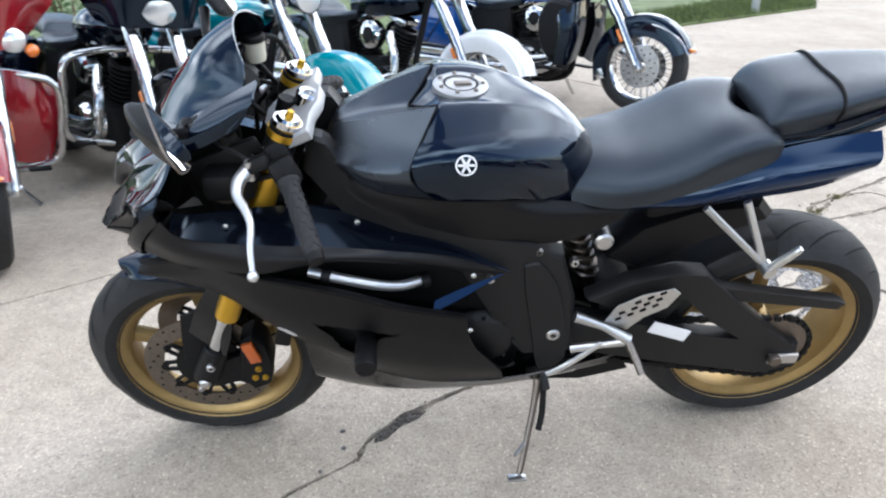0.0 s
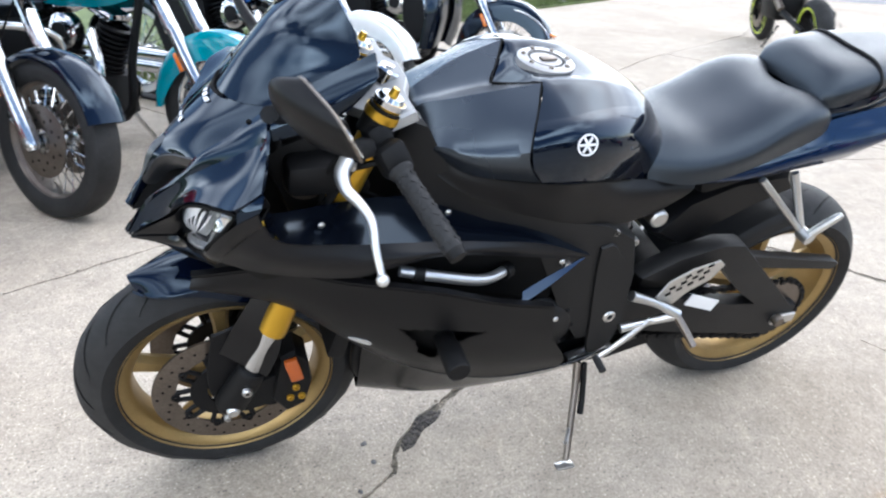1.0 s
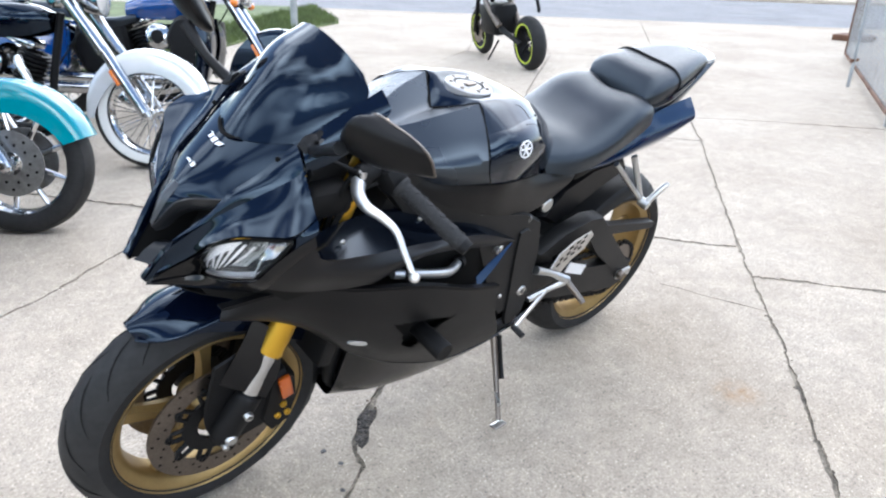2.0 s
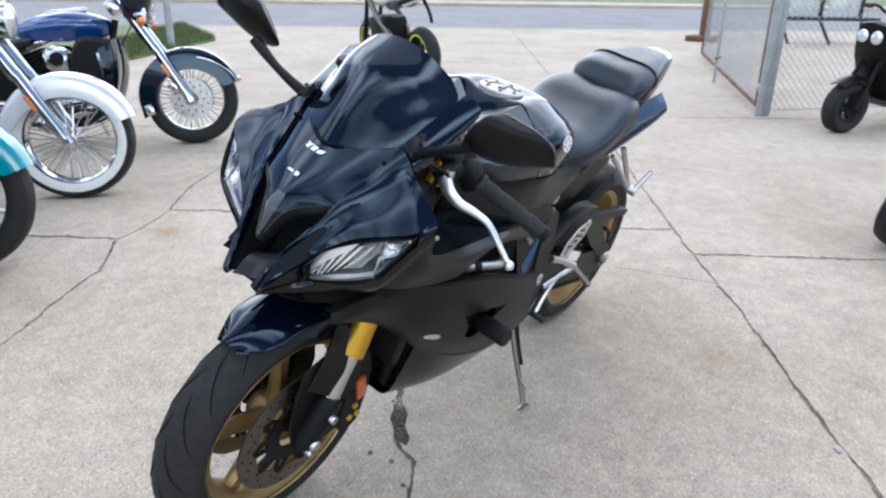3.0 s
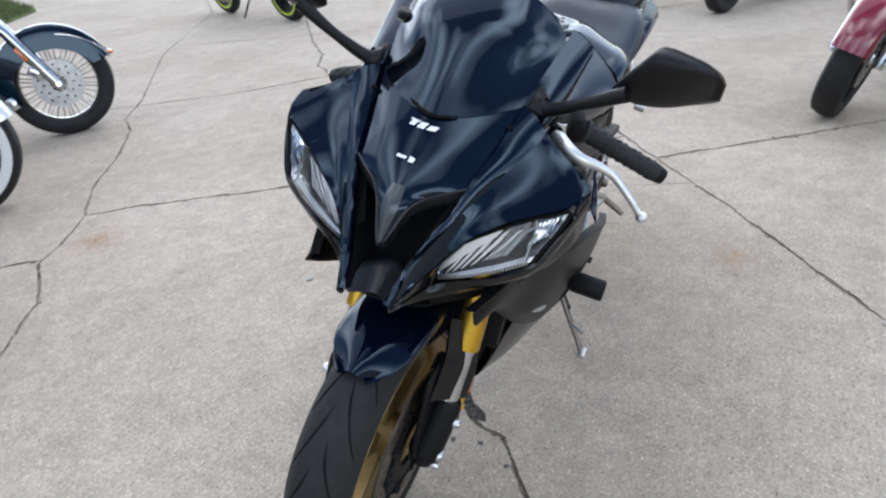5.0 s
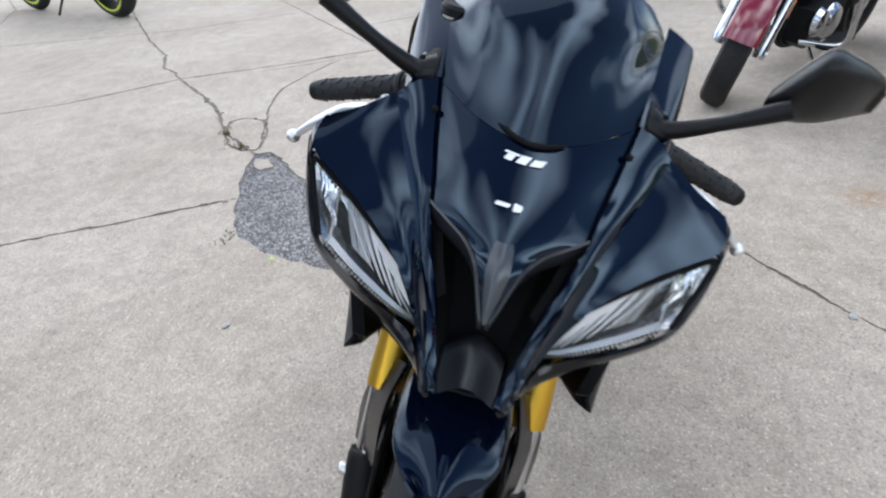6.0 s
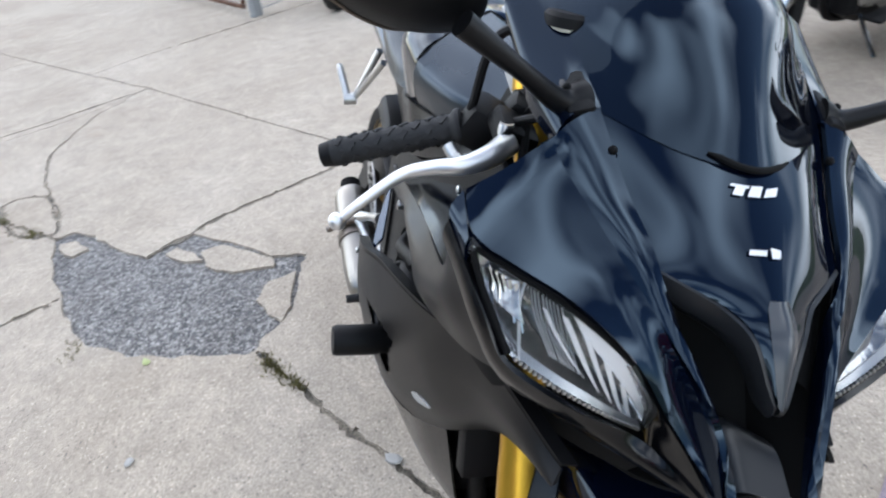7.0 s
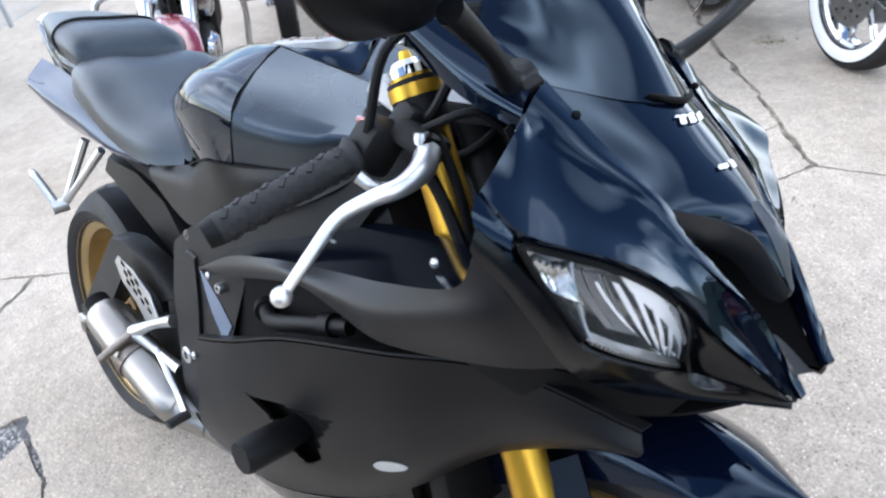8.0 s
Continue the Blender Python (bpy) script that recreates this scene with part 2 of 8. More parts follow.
M_FRAME = material("frame_satin_black", (0.007, 0.007, 0.0075), 0.5, spec=0.3, bump=0.15, bump_scale=700)
M_HOSE = material("silver_hose", (0.55, 0.56, 0.57), 0.3, metal=0.85)
M_CREAM = material("fluid_cup", (0.55, 0.52, 0.42), 0.4)
M_GRASS = material("grass_blades", (0.115, 0.155, 0.045), 0.8, vary=0.5, vary_scale=3, grain=0.4, grain_scale=30)
M_LEAF = material("shrub_leaf", (0.06, 0.13, 0.03), 0.6, vary=0.5, vary_scale=8)
M_ROAD = concrete("street_asphalt", (0.24, 0.24, 0.25), (0.19, 0.19, 0.2))
M_EXH = material("brushed_silencer", (0.36, 0.34, 0.31), 0.36, metal=1.0, vary=0.2)
# grey that stands in for the bright reflection on the nose tip
M_GREY = material("wedge_reflection_grey", (0.045, 0.05, 0.058), 0.22, spec=0.5)
M_BOWL = material("dull_lamp_bowl", (0.46, 0.47, 0.48), 0.16, metal=0.95, vary=0.4, vary_scale=40, bump=0.5, bump_scale=70)
M_CAST = material("cast_grey_yoke", (0.40, 0.40, 0.40), 0.48, metal=0.55, vary=0.2, bump=0.1, bump_scale=500)
M_STONES = material("grey_stones", (0.30, 0.285, 0.27), 0.85, islands=0.5, grain=0.2, grain_scale=120)
M_SEMI = material("semi_gloss_black", (0.005, 0.005, 0.006), 0.36, spec=0.26)
M_SHELF = material("satin_black_shelf", (0.002, 0.003, 0.006), 0.12, spec=0.42, rough_vary=0.04, tint=(0.6, 0.79, 1.0))
M_LIP = material("dull_grey_lip", (0.012, 0.013, 0.015), 0.34, spec=0.4, bump=0.06, bump_scale=900)
M_CAP = material("brushed_cap", (0.42, 0.42, 0.42), 0.45, metal=0.7, vary=0.2, grain=0.1, grain_scale=300)
M_LEDGE = material("lamp_ledge", (0.42, 0.425, 0.43), 0.32, metal=0.8)
# half-metal white: the mirror's bright reflection is put into the base colour
M_PEARL = material("reflection_white_facet", (0.94, 0.95, 0.97), 0.22, metal=0.4)
M_TAIL = material("deep_blue_gloss", (0.0025, 0.010, 0.036), 0.06, spec=0.6, rough_vary=0.03, tint=(0.6, 0.79, 1.0))
M_OFFWHITE = material("weathered_white", (0.62, 0.63, 0.62), 0.6, vary=0.25)

# ---- mesh helpers ----
def part(name, bm, mat, parent, label="", smooth=True, kind=""):
    """One mesh object under a thing or a part (or at top level when parent is None)."""
    me = bpy.data.meshes.new(name)
    bmesh.ops.recalc_face_normals(bm, faces=bm.faces)
    bm.to_mesh(me)
    bm.free()
    me.materials.append(mat)
    if smooth:
        me.polygons.foreach_set("use_smooth", [True] * len(me.polygons))
        me.set_sharp_from_angle(angle=radians(38))
    ob = new(name, me)
    if parent is not None:
        ob.parent = parent
    if label:
        ob["label"] = label
    if kind:
        ob["kind"] = kind
    return ob


def empty(name, m, label="", category="", group="", kind=""):
    ob = new(name)
    ob.empty_display_size = 0.1
    ob.matrix_world = m
    return tagged(ob, label, category, group, kind)


def spline(pts, n):
    """n points evenly in parameter on a Catmull-Rom curve through pts."""
    p = np.array(pts, float)
    if len(p) == 2:
        return p[0] + (p[1] - p[0]) * np.linspace(0, 1, n)[:, None]
    q = np.vstack([2 * p[0] - p[1], p, 2 * p[-1] - p[-2]])
    out = []
    for u in np.linspace(0, len(p) - 1, n):
        i = min(int(u), len(p) - 2)
        t = u - i
        a, b, c, d = q[i:i + 4]
        out.append(0.5 * (2 * b + (c - a) * t + (2 * a - 5 * b + 4 * c - d) * t * t + (3 * b - a - 3 * c + d) * t ** 3))
    return np.array(out)


def fill_grid(bm, verts, closed_u=False, closed_v=False):
    nu, nv = len(verts), len(verts[0])
    for i in range(nu if closed_u else nu - 1):
        for j in range(nv if closed_v else nv - 1):
            q = [verts[i][j], verts[(i + 1) % nu][j], verts[(i + 1) % nu][(j + 1) % nv], verts[i][(j + 1) % nv]]
            if len(set(q)) >= 3:
                try:
                    bm.faces.new(q)
                except ValueError:
                    pass


def sheet(rows, nu=14, nv=14, thick=0.004, bm=None, flip=False):
    """A smooth shell through rows of control points, with thickness."""
    bm = bm or bmesh.new()
    a = np.array([spline(r, nv) for r in rows])
    g = np.array([spline(a[:, j], nu) for j in range(nv)]).transpose(1, 0, 2)
    du, dv = np.gradient(g, axis=0), np.gradient(g, axis=1)
    nrm = np.cross(du, dv)
    nrm /= np.maximum(np.linalg.norm(nrm, axis=2, keepdims=True), 1e-9)
    if flip:
        nrm = -nrm
    top = [[bm.verts.new(v) for v in r] for r in g]
    bot = [[bm.verts.new(v) for v in r] for r in g - nrm * thick]
    fill_grid(bm, top)
    fill_grid(bm, [r[::-1] for r in bot])
    for e0, e1 in ((top[0], bot[0]), (top[-1], bot[-1]), ([r[0] for r in top], [r[0] for r in bot]), ([r[-1] for r in top], [r[-1] for r in bot])):
        for k in range(len(e0) - 1):
            bm.faces.new((e0[k], e0[k + 1], e1[k + 1], e1[k]))
    return bm


def tube(pts, r, n=24, seg=10, bm=None, smooth=True, cap=True):
    """A round tube along a curve; r is a radius or one for each end."""
    bm = bm or bmesh.new()
    c = spline(pts, n) if smooth and len(pts) > 2 else np.array(pts, float)
    rr = np.interp(np.linspace(0, 1, len(c)), np.linspace(0, 1, len(r)), r) if isinstance(r, (list, tuple)) else [r] * len(c)
    t = np.gradient(c, axis=0)
    up = np.array((0.0, 0.0, 1.0)) if abs(t[0][2]) < 0.9 * np.linalg.norm(t[0]) else np.array((0.0, 1.0, 0.0))
    rings = []
    for k in range(len(c)):
        d = t[k] / max(np.linalg.norm(t[k]), 1e-9)
        up = up - d * np.dot(up, d)
        up /= max(np.linalg.norm(up), 1e-9)
        s = np.cross(d, up)
        rings.append([bm.verts.new(c[k] + rr[k] * (math.cos(a) * up + math.sin(a) * s)) for a in np.linspace(0, 2 * math.pi, seg, endpoint=False)])
    fill_grid(bm, rings, closed_v=True)
    if cap:
        bm.faces.new(rings[0])
        bm.faces.new(rings[-1][::-1])
    return bm


def lathe(profile, seg=48, centre=(0, 0, 0), axis="y", bm=None, closed=False, a0=0.0, a1=2 * math.pi):
    """Turn a profile of (radius, offset along the axis) about an axis."""
    bm = bm or bmesh.new()
    full = a1 - a0 > 6.28
    rings = []
    for a in np.linspace(a0, a1, seg, endpoint=not full):
        ring = []
        for r, h in profile:
            x, z = r * math.cos(a), r * math.sin(a)
            v = {"y": (x, h, z), "z": (x, z, h), "x": (h, x, z)}[axis]
            ring.append(bm.verts.new((v[0] + centre[0], v[1] + centre[1], v[2] + centre[2])))
        rings.append(ring)
    fill_grid(bm, rings, closed_u=full, closed_v=closed)
    return bm


def box(c, s, m=None, bevel=0.004, bm=None):
    bm = bm or bmesh.new()
    r = bmesh.ops.create_cube(bm, size=1.0)
    bmesh.ops.scale(bm, vec=s, verts=r["verts"])
    if bevel:
        es = list({e for v in r["verts"] for e in v.link_edges})
        r2 = bmesh.ops.bevel(bm, geom=es, offset=min(bevel, min(s) * 0.45), segments=2, affect="EDGES", profile=0.5)
        vs = list({v for f in r2["faces"] for v in f.verts} | {v for v in r["verts"] if v.is_valid})
    else:
        vs = r["verts"]
    if m is not None:
        bmesh.ops.transform(bm, matrix=m, verts=vs)
    bmesh.ops.translate(bm, vec=c, verts=vs)
    return bm


def prism(outline, y0, y1, bevel=0.004, bm=None, smooth_n=0, taper=1.0):
    """A plate: an outline in x, z from y0 to y1, with rounded rims."""
    bm = bm or bmesh.new()
    o = np.array(outline, float)
    if smooth_n:
        o = spline(np.vstack([o, o[:1]]), smooth_n)[:-1]
    mid = o.mean(0)
    r = [(1.0, y0 + (bevel if y1 > y0 else -bevel)), (1.0, y1 - (bevel if y1 > y0 else -bevel))]
    size = max(np.abs(o - mid).max(), 1e-6)
    k = 1 - bevel / size
    rings = []
    for sc, y in ((k, y0), (1.0, r[0][1]), (taper, r[1][1]), (taper * k, y1)):
        rings.append([bm.verts.new((mid[0] + sc * (p[0] - mid[0]), y, mid[1] + sc * (p[1] - mid[1]))) for p in o])
    fill_grid(bm, rings, closed_v=True)
    for rg in (rings[0], rings[-1]):
        f = bm.faces.new(rg)
        bmesh.ops.triangulate(bm, faces=[f])
    return bm


def bolt(c, r=0.007, h=0.006, axis="y", side=-1, bm=None):
    """A hexagon socket bolt head with a hollow."""
    pr = [(r * 0.45, -h * 0.3), (r * 0.45, h), (r * 0.85, h), (r, h * 0.7), (r, -h)]
    return lathe([(a, b * side) for a, b in pr], 12, c, axis, bm)


def mirror_y(bm):
    """The same mesh on the other side."""
    for v in bm.verts:
        v.co.y = -v.co.y
    bmesh.ops.reverse_faces(bm, faces=bm.faces)
    return bm


def ball(c, r, seg=12, bm=None, squash=(1, 1, 1)):
    bm = bm or bmesh.new()
    q = bmesh.ops.create_uvsphere(bm, u_segments=seg, v_segments=max(6, seg // 2 + 2), radius=r)
    bmesh.ops.scale(bm, vec=squash, verts=q["verts"])
    bmesh.ops.translate(bm, vec=c, verts=q["verts"])
    return bm


def hull(bm):
    bmesh.ops.convex_hull(bm, input=bm.verts)
    return bm

# ---- the lot: concrete slabs, joints, cracks ----
from mathutils.geometry import delaunay_2d_cdt

ground_bm = bmesh.new()
bmesh.ops.create_grid(ground_bm, x_segments=2, y_segments=2, size=600)
bmesh.ops.translate(ground_bm, vec=(0, 0, -0.16), verts=ground_bm.verts)
tagged(part("ground", ground_bm, M_GRASS, None, smooth=False), "wide ground of rough grass round the lot", "ground", kind="structure")

# centre lines of joints and cracks: points, half width in metres
LINES = [
    ([(-4.6, -5.2), (-0.6, -2.3), (0.21, -1.875), (0.42, -1.862), (0.70, -1.375), (0.97, -1.18), (1.32, -0.93), (1.82, -0.6), (2.33, -0.22), (3.2, 0.376), (4.42, 1.2), (5.06, 1.68), (7.09, 3.18), (13.6, 7.9)], 0.0084),
    ([(-4.4, -3.7), (-1.0, -1.12), (-0.3, -0.62), (0.127, -0.317), (0.26, -0.217), (0.34, -0.165)], 0.00875),
    ([(0.34, -0.165), (0.37, -0.09), (0.4, -0.05), (0.467, 0.012), (0.52, 0.045), (0.6, 0.09), (0.69, 0.15), (0.865, 0.264), (1.02, 0.34), (1.24, 0.47)], 0.013),
    ([(2.2, 1.2), (2.307, 1.28), (2.53, 1.5), (2.6, 1.56), (2.907, 1.75), (3.2, 1.97)], 0.016),
    ([(3.2, 1.97), (3.64, 2.38), (3.8, 2.5), (3.93, 2.66), (4.3, 2.85), (4.77, 3.25), (7.2, 5.0), (9.4, 7.2)], 0.01248),
    ([(-4.4, -1.7), (-1.02, 0.79), (-0.71, 1.0), (-0.27, 1.24), (0.0, 1.37), (0.23, 1.535), (0.49, 1.69), (0.73, 1.975), (0.9, 2.04), (1.147, 2.18), (1.43, 2.44), (1.8, 2.66), (2.27, 3.02), (2.45, 3.25), (2.89, 3.53), (4.28, 4.62), (6.46, 5.84), (7.6, 6.9)], 0.0078),
    ([(2.33, -0.22), (2.5, -0.47), (2.83, -0.94), (3.4, -1.72), (5.4, -4.4), (8.6, -8.9)], 0.01404),
    ([(1.98, 0.88), (2.22, 0.6), (2.36, 0.347), (2.48, 0.135), (2.61, -0.03)], 0.01404),
    ([(1.147, 2.18), (1.29, 2.01), (1.54, 1.57), (1.81, 1.15)], 0.01248),
    ([(0.738, 2.0), (0.56, 2.25), (-0.3, 3.5), (-1.6, 5.4)], 0.01365),
    ([(1.6, 5.2), (3.11, 2.86), (3.64, 2.376), (4.0, 1.75), (4.42, 1.16)], 0.01404),
    ([(2.45, 1.3), (2.86, 1.437), (3.03, 1.497), (3.4, 1.56), (3.69, 1.507), (4.05, 1.42), (4.2, 1.3)], 0.00875),
    ([(2.79, 1.61), (2.84, 1.56), (2.81, 1.43), (2.62, 1.34), (2.43, 1.29), (2.36, 1.29), (2.36, 1.37), (2.44, 1.48), (2.61, 1.57), (2.79, 1.61)], 0.012),
    ([(5.6, 1.07), (5.9, 0.68), (6.5, -0.04)], 0.01248),
    ([(10.35, 3.09), (10.9, 2.42), (11.6, 1.63)], 0.01248),
    ([(5.06, 1.68), (5.37, 1.4), (6.2, 0.34), (8.8, -3.2)], 0.00875),
    ([(4.33, 1.24), (4.03, 1.52), (3.8, 1.9)], 0.007),
    ([(0.42, -1.862), (0.53, -2.007), (0.66, -2.17), (0.834, -2.411), (1.042, -2.666), (1.213, -2.864), (1.72, -3.6), (3.2, -5.9)], 0.01365),
    ([(0.64, -2.14), (0.70, -2.03), (0.77, -1.92), (0.86, -1.78)], 0.00525),
    ([(5.9, 2.32), (5.2, 3.2), (4.6, 4.85)], 0.00875),
    ([(8.2, 4.0), (7.0, 5.4), (6.3, 5.75)], 0.00875),
    ([(9.6, 5.0), (11.4, 2.6), (13.8, -0.6)], 0.00875),
    ([(-0.6, -2.25), (-1.6, -0.9), (-2.4, 0.1), (-3.4, 1.4)], 0.00875),
    ([(1.95, -0.02), (1.968, -0.068), (2.004, -0.248), (2.063, -0.413)], 0.004),
]
PATCH = [(2.09, 1.24), (1.85, 1.16), (1.64, 1.08), (1.49, 1.02), (1.44, 0.92), (1.37, 0.86), (1.33, 0.75), (1.28, 0.63), (1.24, 0.5), (1.3, 0.44), (1.35, 0.4), (1.42, 0.36), (1.61, 0.33), (1.75, 0.3),
         (1.8, 0.41), (1.96, 0.56), (2.1, 0.71), (1.98, 0.88), (2.09, 0.99), (2.19, 1.06), (2.33, 1.2), (2.31, 1.28)]
# pieces of slab left standing in the patch
ISLANDS = [[(1.94, 0.68), (1.82, 0.65), (1.74, 0.56), (1.72, 0.42), (1.78, 0.41), (1.9, 0.54), (1.96, 0.6)], [(1.98, 0.81), (1.9, 0.75), (1.86, 0.67), (1.94, 0.7), (2.01, 0.77)],
           [(1.52, 0.47), (1.62, 0.43), (1.65, 0.34), (1.44, 0.37), (1.36, 0.4), (1.44, 0.44)], [(2.25, 1.25), (2.15, 1.21), (2.12, 1.17), (2.16, 1.12), (2.26, 1.19)]]
SPALL = [(0.385, -0.10), (0.42, -0.088), (0.455, -0.04), (0.50, -0.01), (0.53, 0.03), (0.50, 0.045), (0.455, 0.018), (0.42, -0.025), (0.39, -0.06)]
OUTER = [(-14, -12), (22, -12), (22, -1.45), (7, 13.7), (-14, 13.7)]


def ribbons():
    """Jagged quads along the crack lines, with crumbled bites beside them."""
    quads = []
    for pts, w in LINES:
        fine = []
        for (x0, y0), (x1, y1) in zip(pts, pts[1:]):
            near = -0.8 < x0 < 3.3 and -1.9 < y0 < 2.4
            k = max(1, int(math.hypot(x1 - x0, y1 - y0) / (0.016 if near else 0.045 if -2 < x0 < 6 and -3.4 < y0 < 4 else 0.22)))
            fine += [(x0 + (x1 - x0) * i / k, y0 + (y1 - y0) * i / k) for i in range(k)]
        fine.append(pts[-1])
        f = np.array(fine)
        d = np.gradient(f, axis=0)
        d /= np.linalg.norm(d, axis=1, keepdims=True)
        nr = np.stack([-d[:, 1], d[:, 0]], 1)
        off = np.array([noise.noise((p[0] * 6, p[1] * 6, 1.0)) * 0.007 + noise.noise((p[0] * 19, p[1] * 19, 4.0)) * 0.006 + noise.noise((p[0] * 55, p[1] * 55, 6.0)) * 0.005 for p in f])

        def half(seed):
            return np.array([max(0.0007, w * (0.72 + 0.8 * noise.noise((p[0] * 9, p[1] * 9, seed)) + 0.9 * noise.noise((p[0] * 43, p[1] * 43, seed + 3)))) for p in f])
        f = f + nr * off[:, None]
        a, b = f + nr * half(9.0)[:, None], f - nr * half(23.0)[:, None]
        quads += [[tuple(a[i]), tuple(a[i + 1]), tuple(b[i + 1]), tuple(b[i])] for i in range(len(f) - 1)]
        for i in range(len(f)):
            if -0.8 < f[i][0] < 3.3 and -1.9 < f[i][1] < 2.4 and random.random() < 0.10:
                r, u = w * random.uniform(0.5, 1.5), random.uniform(0, 6.28)
                c = f[i] + nr[i] * w * random.uniform(-1.4, 1.4)
                quads.append([(c[0] + r * random.uniform(0.6, 1.2) * math.cos(u + q * 1.57), c[1] + r * random.uniform(0.6, 1.2) * math.sin(u + q * 1.57)) for q in range(4)])
    return quads


def rough_loop(pts, amp=0.012):
    out = []
    for (x0, y0), (x1, y1) in zip(pts, pts[1:] + pts[:1]):
        for i in range(4):
            x, y = x0 + (x1 - x0) * i / 4, y0 + (y1 - y0) * i / 4
            out.append((x + amp * noise.noise((x * 17, y * 17, 2.0)), y + amp * noise.noise((x * 17, y * 17, 7.0))))
    return out


def inside(x, y, poly):
    c = False
    for (x0, y0), (x1, y1) in zip(poly, poly[1:] + poly[:1]):
        if (y0 > y) != (y1 > y) and x < (x1 - x0) * (y - y0) / (y1 - y0) + x0:
            c = not c
    return c


def lay_slabs():
    """Cut the lot along its joints: every slab becomes an own piece with real edges, the joints lie deeper."""
    coords, edges = [], []
    patch, spall = rough_loop(PATCH, 0.02), rough_loop(SPALL, 0.006)
    quads = ribbons()
    isles = [rough_loop(q, 0.012) for q in ISLANDS]
    for poly in [OUTER, patch, spall] + isles + quads:
        start = len(coords)
        coords += [Vector(p) for p in poly]
        edges += [(start + i, start + (i + 1) % len(poly)) for i in range(len(poly))]
    v, _, f, _, _, _ = delaunay_2d_cdt(coords, edges, [], 0, 1e-5)
    mid = np.array([[sum(v[i].x for i in k) / 3, sum(v[i].y for i in k) / 3] for k in f])
    in_gap = np.zeros(len(f), bool)
    for q in quads:
        for tri in ((q[0], q[1], q[2]), (q[0], q[2], q[3])):
            s = [(tri[(i + 1) % 3][0] - tri[i][0]) * (mid[:, 1] - tri[i][1]) - (tri[(i + 1) % 3][1] - tri[i][1]) * (mid[:, 0] - tri[i][0]) for i in range(3)]
            in_gap |= ((s[0] > 0) & (s[1] > 0) & (s[2] > 0)) | ((s[0] < 0) & (s[1] < 0) & (s[2] < 0))
    top, gap, loose = [], [], []
    for k, p, g in zip(f, mid, in_gap):
        if not inside(p[0], p[1], OUTER):
            continue
        (top if any(inside(p[0], p[1], q) for q in isles) else loose if inside(p[0], p[1], patch) else gap if g or inside(p[0], p[1], spall) else top).append(list(k))
    # islands of the top faces
    owner = {}
    par = list(range(len(top)))

    def root(i):
        while par[i] != i:
            par[i] = par[par[i]]
            i = par[i]
        return i
    for i, face in enumerate(top):
        for a, b in zip(face, face[1:] + face[:1]):
            key = (min(a, b), max(a, b))
            if key in owner:
                par[root(i)] = root(owner[key])
            owner[key] = i
    groups = {}
    for i in range(len(top)):
        groups.setdefault(root(i), []).append(top[i])
    lot = empty("pavement", Matrix.Identity(4), "worn pale concrete slabs with cracked joints", "pavement", kind="structure")

    def piece(name, polys, z0, z1, mat, kind="", wall=True):
        ids = sorted({i for p in polys for i in p})
        pos = {i: k for k, i in enumerate(ids)}
        co = [(v[i].x, v[i].y, z0) for i in ids]
        fc = [tuple(pos[i] for i in p) for p in polys]
        if wall:
            count = {}
            for p in polys:
                for a, b in zip(p, p[1:] + p[:1]):
                    count[(a, b)] = 1
            edge = [(a, b) for a, b in count if (b, a) not in count]
            low = {}
            for a, b in edge:
                for i in (a, b):
                    if i not in low:
                        low[i] = len(co)
                        co.append((v[i].x, v[i].y, z1))
            fc += [(pos[b], pos[a], low[a], low[b]) for a, b in edge]
        me = bpy.data.meshes.new(name)
        me.from_pydata(co, [], fc)
        me.materials.append(mat)
        ob = new(name, me)
        ob.parent = lot
        if kind:
            ob["kind"] = kind
        return ob
    for g in groups.values():
        piece("slab", g, 0.0, -0.05, M_CONC)
    piece("joint_filling", gap, -0.007, -0.05, M_JOINT, wall=False)
    piece("gravel_bed", loose, -0.012, -0.05, M_GRAVEL, wall=False)["label"] = "broken patch of dark loose asphalt"
    return lot


pavement = lay_slabs()


def pebbles(name, places, r0, r1, mat, parent, z=-0.012, label=""):
    co, fc = [], []
    for x, y in places:
        r = random.uniform(r0, r1)
        k = len(co)
        sx_, sy_, sz_ = (r * random.uniform(0.7, 1.3) for _ in range(3))
        a = random.uniform(0, 6.28)
        for i in range(5):
            t = a + i * 1.2566
            co.append((x + sx_ * math.cos(t), y + sy_ * math.sin(t), z + 0.1 * sz_))
        for i in range(5):
            t = a + 0.5 + i * 1.2566
            co.append((x + 0.65 * sx_ * math.cos(t), y + 0.65 * sy_ * math.sin(t), z + random.uniform(0.6, 0.95) * sz_))
        for i in range(5):
            j = (i + 1) % 5
            fc += [(k + i, k + j, k + 5 + i), (k + j, k + 5 + j, k + 5 + i)]
        fc.append((k + 5, k + 6, k + 7, k + 8, k + 9))
    me = bpy.data.meshes.new(name)
    me.from_pydata(co, [], fc)
    me.materials.append(mat)
    ob = new(name, me)
    ob.parent = parent
    ob["kind"] = "stuff"
    if label:
        ob["label"] = label
    return ob


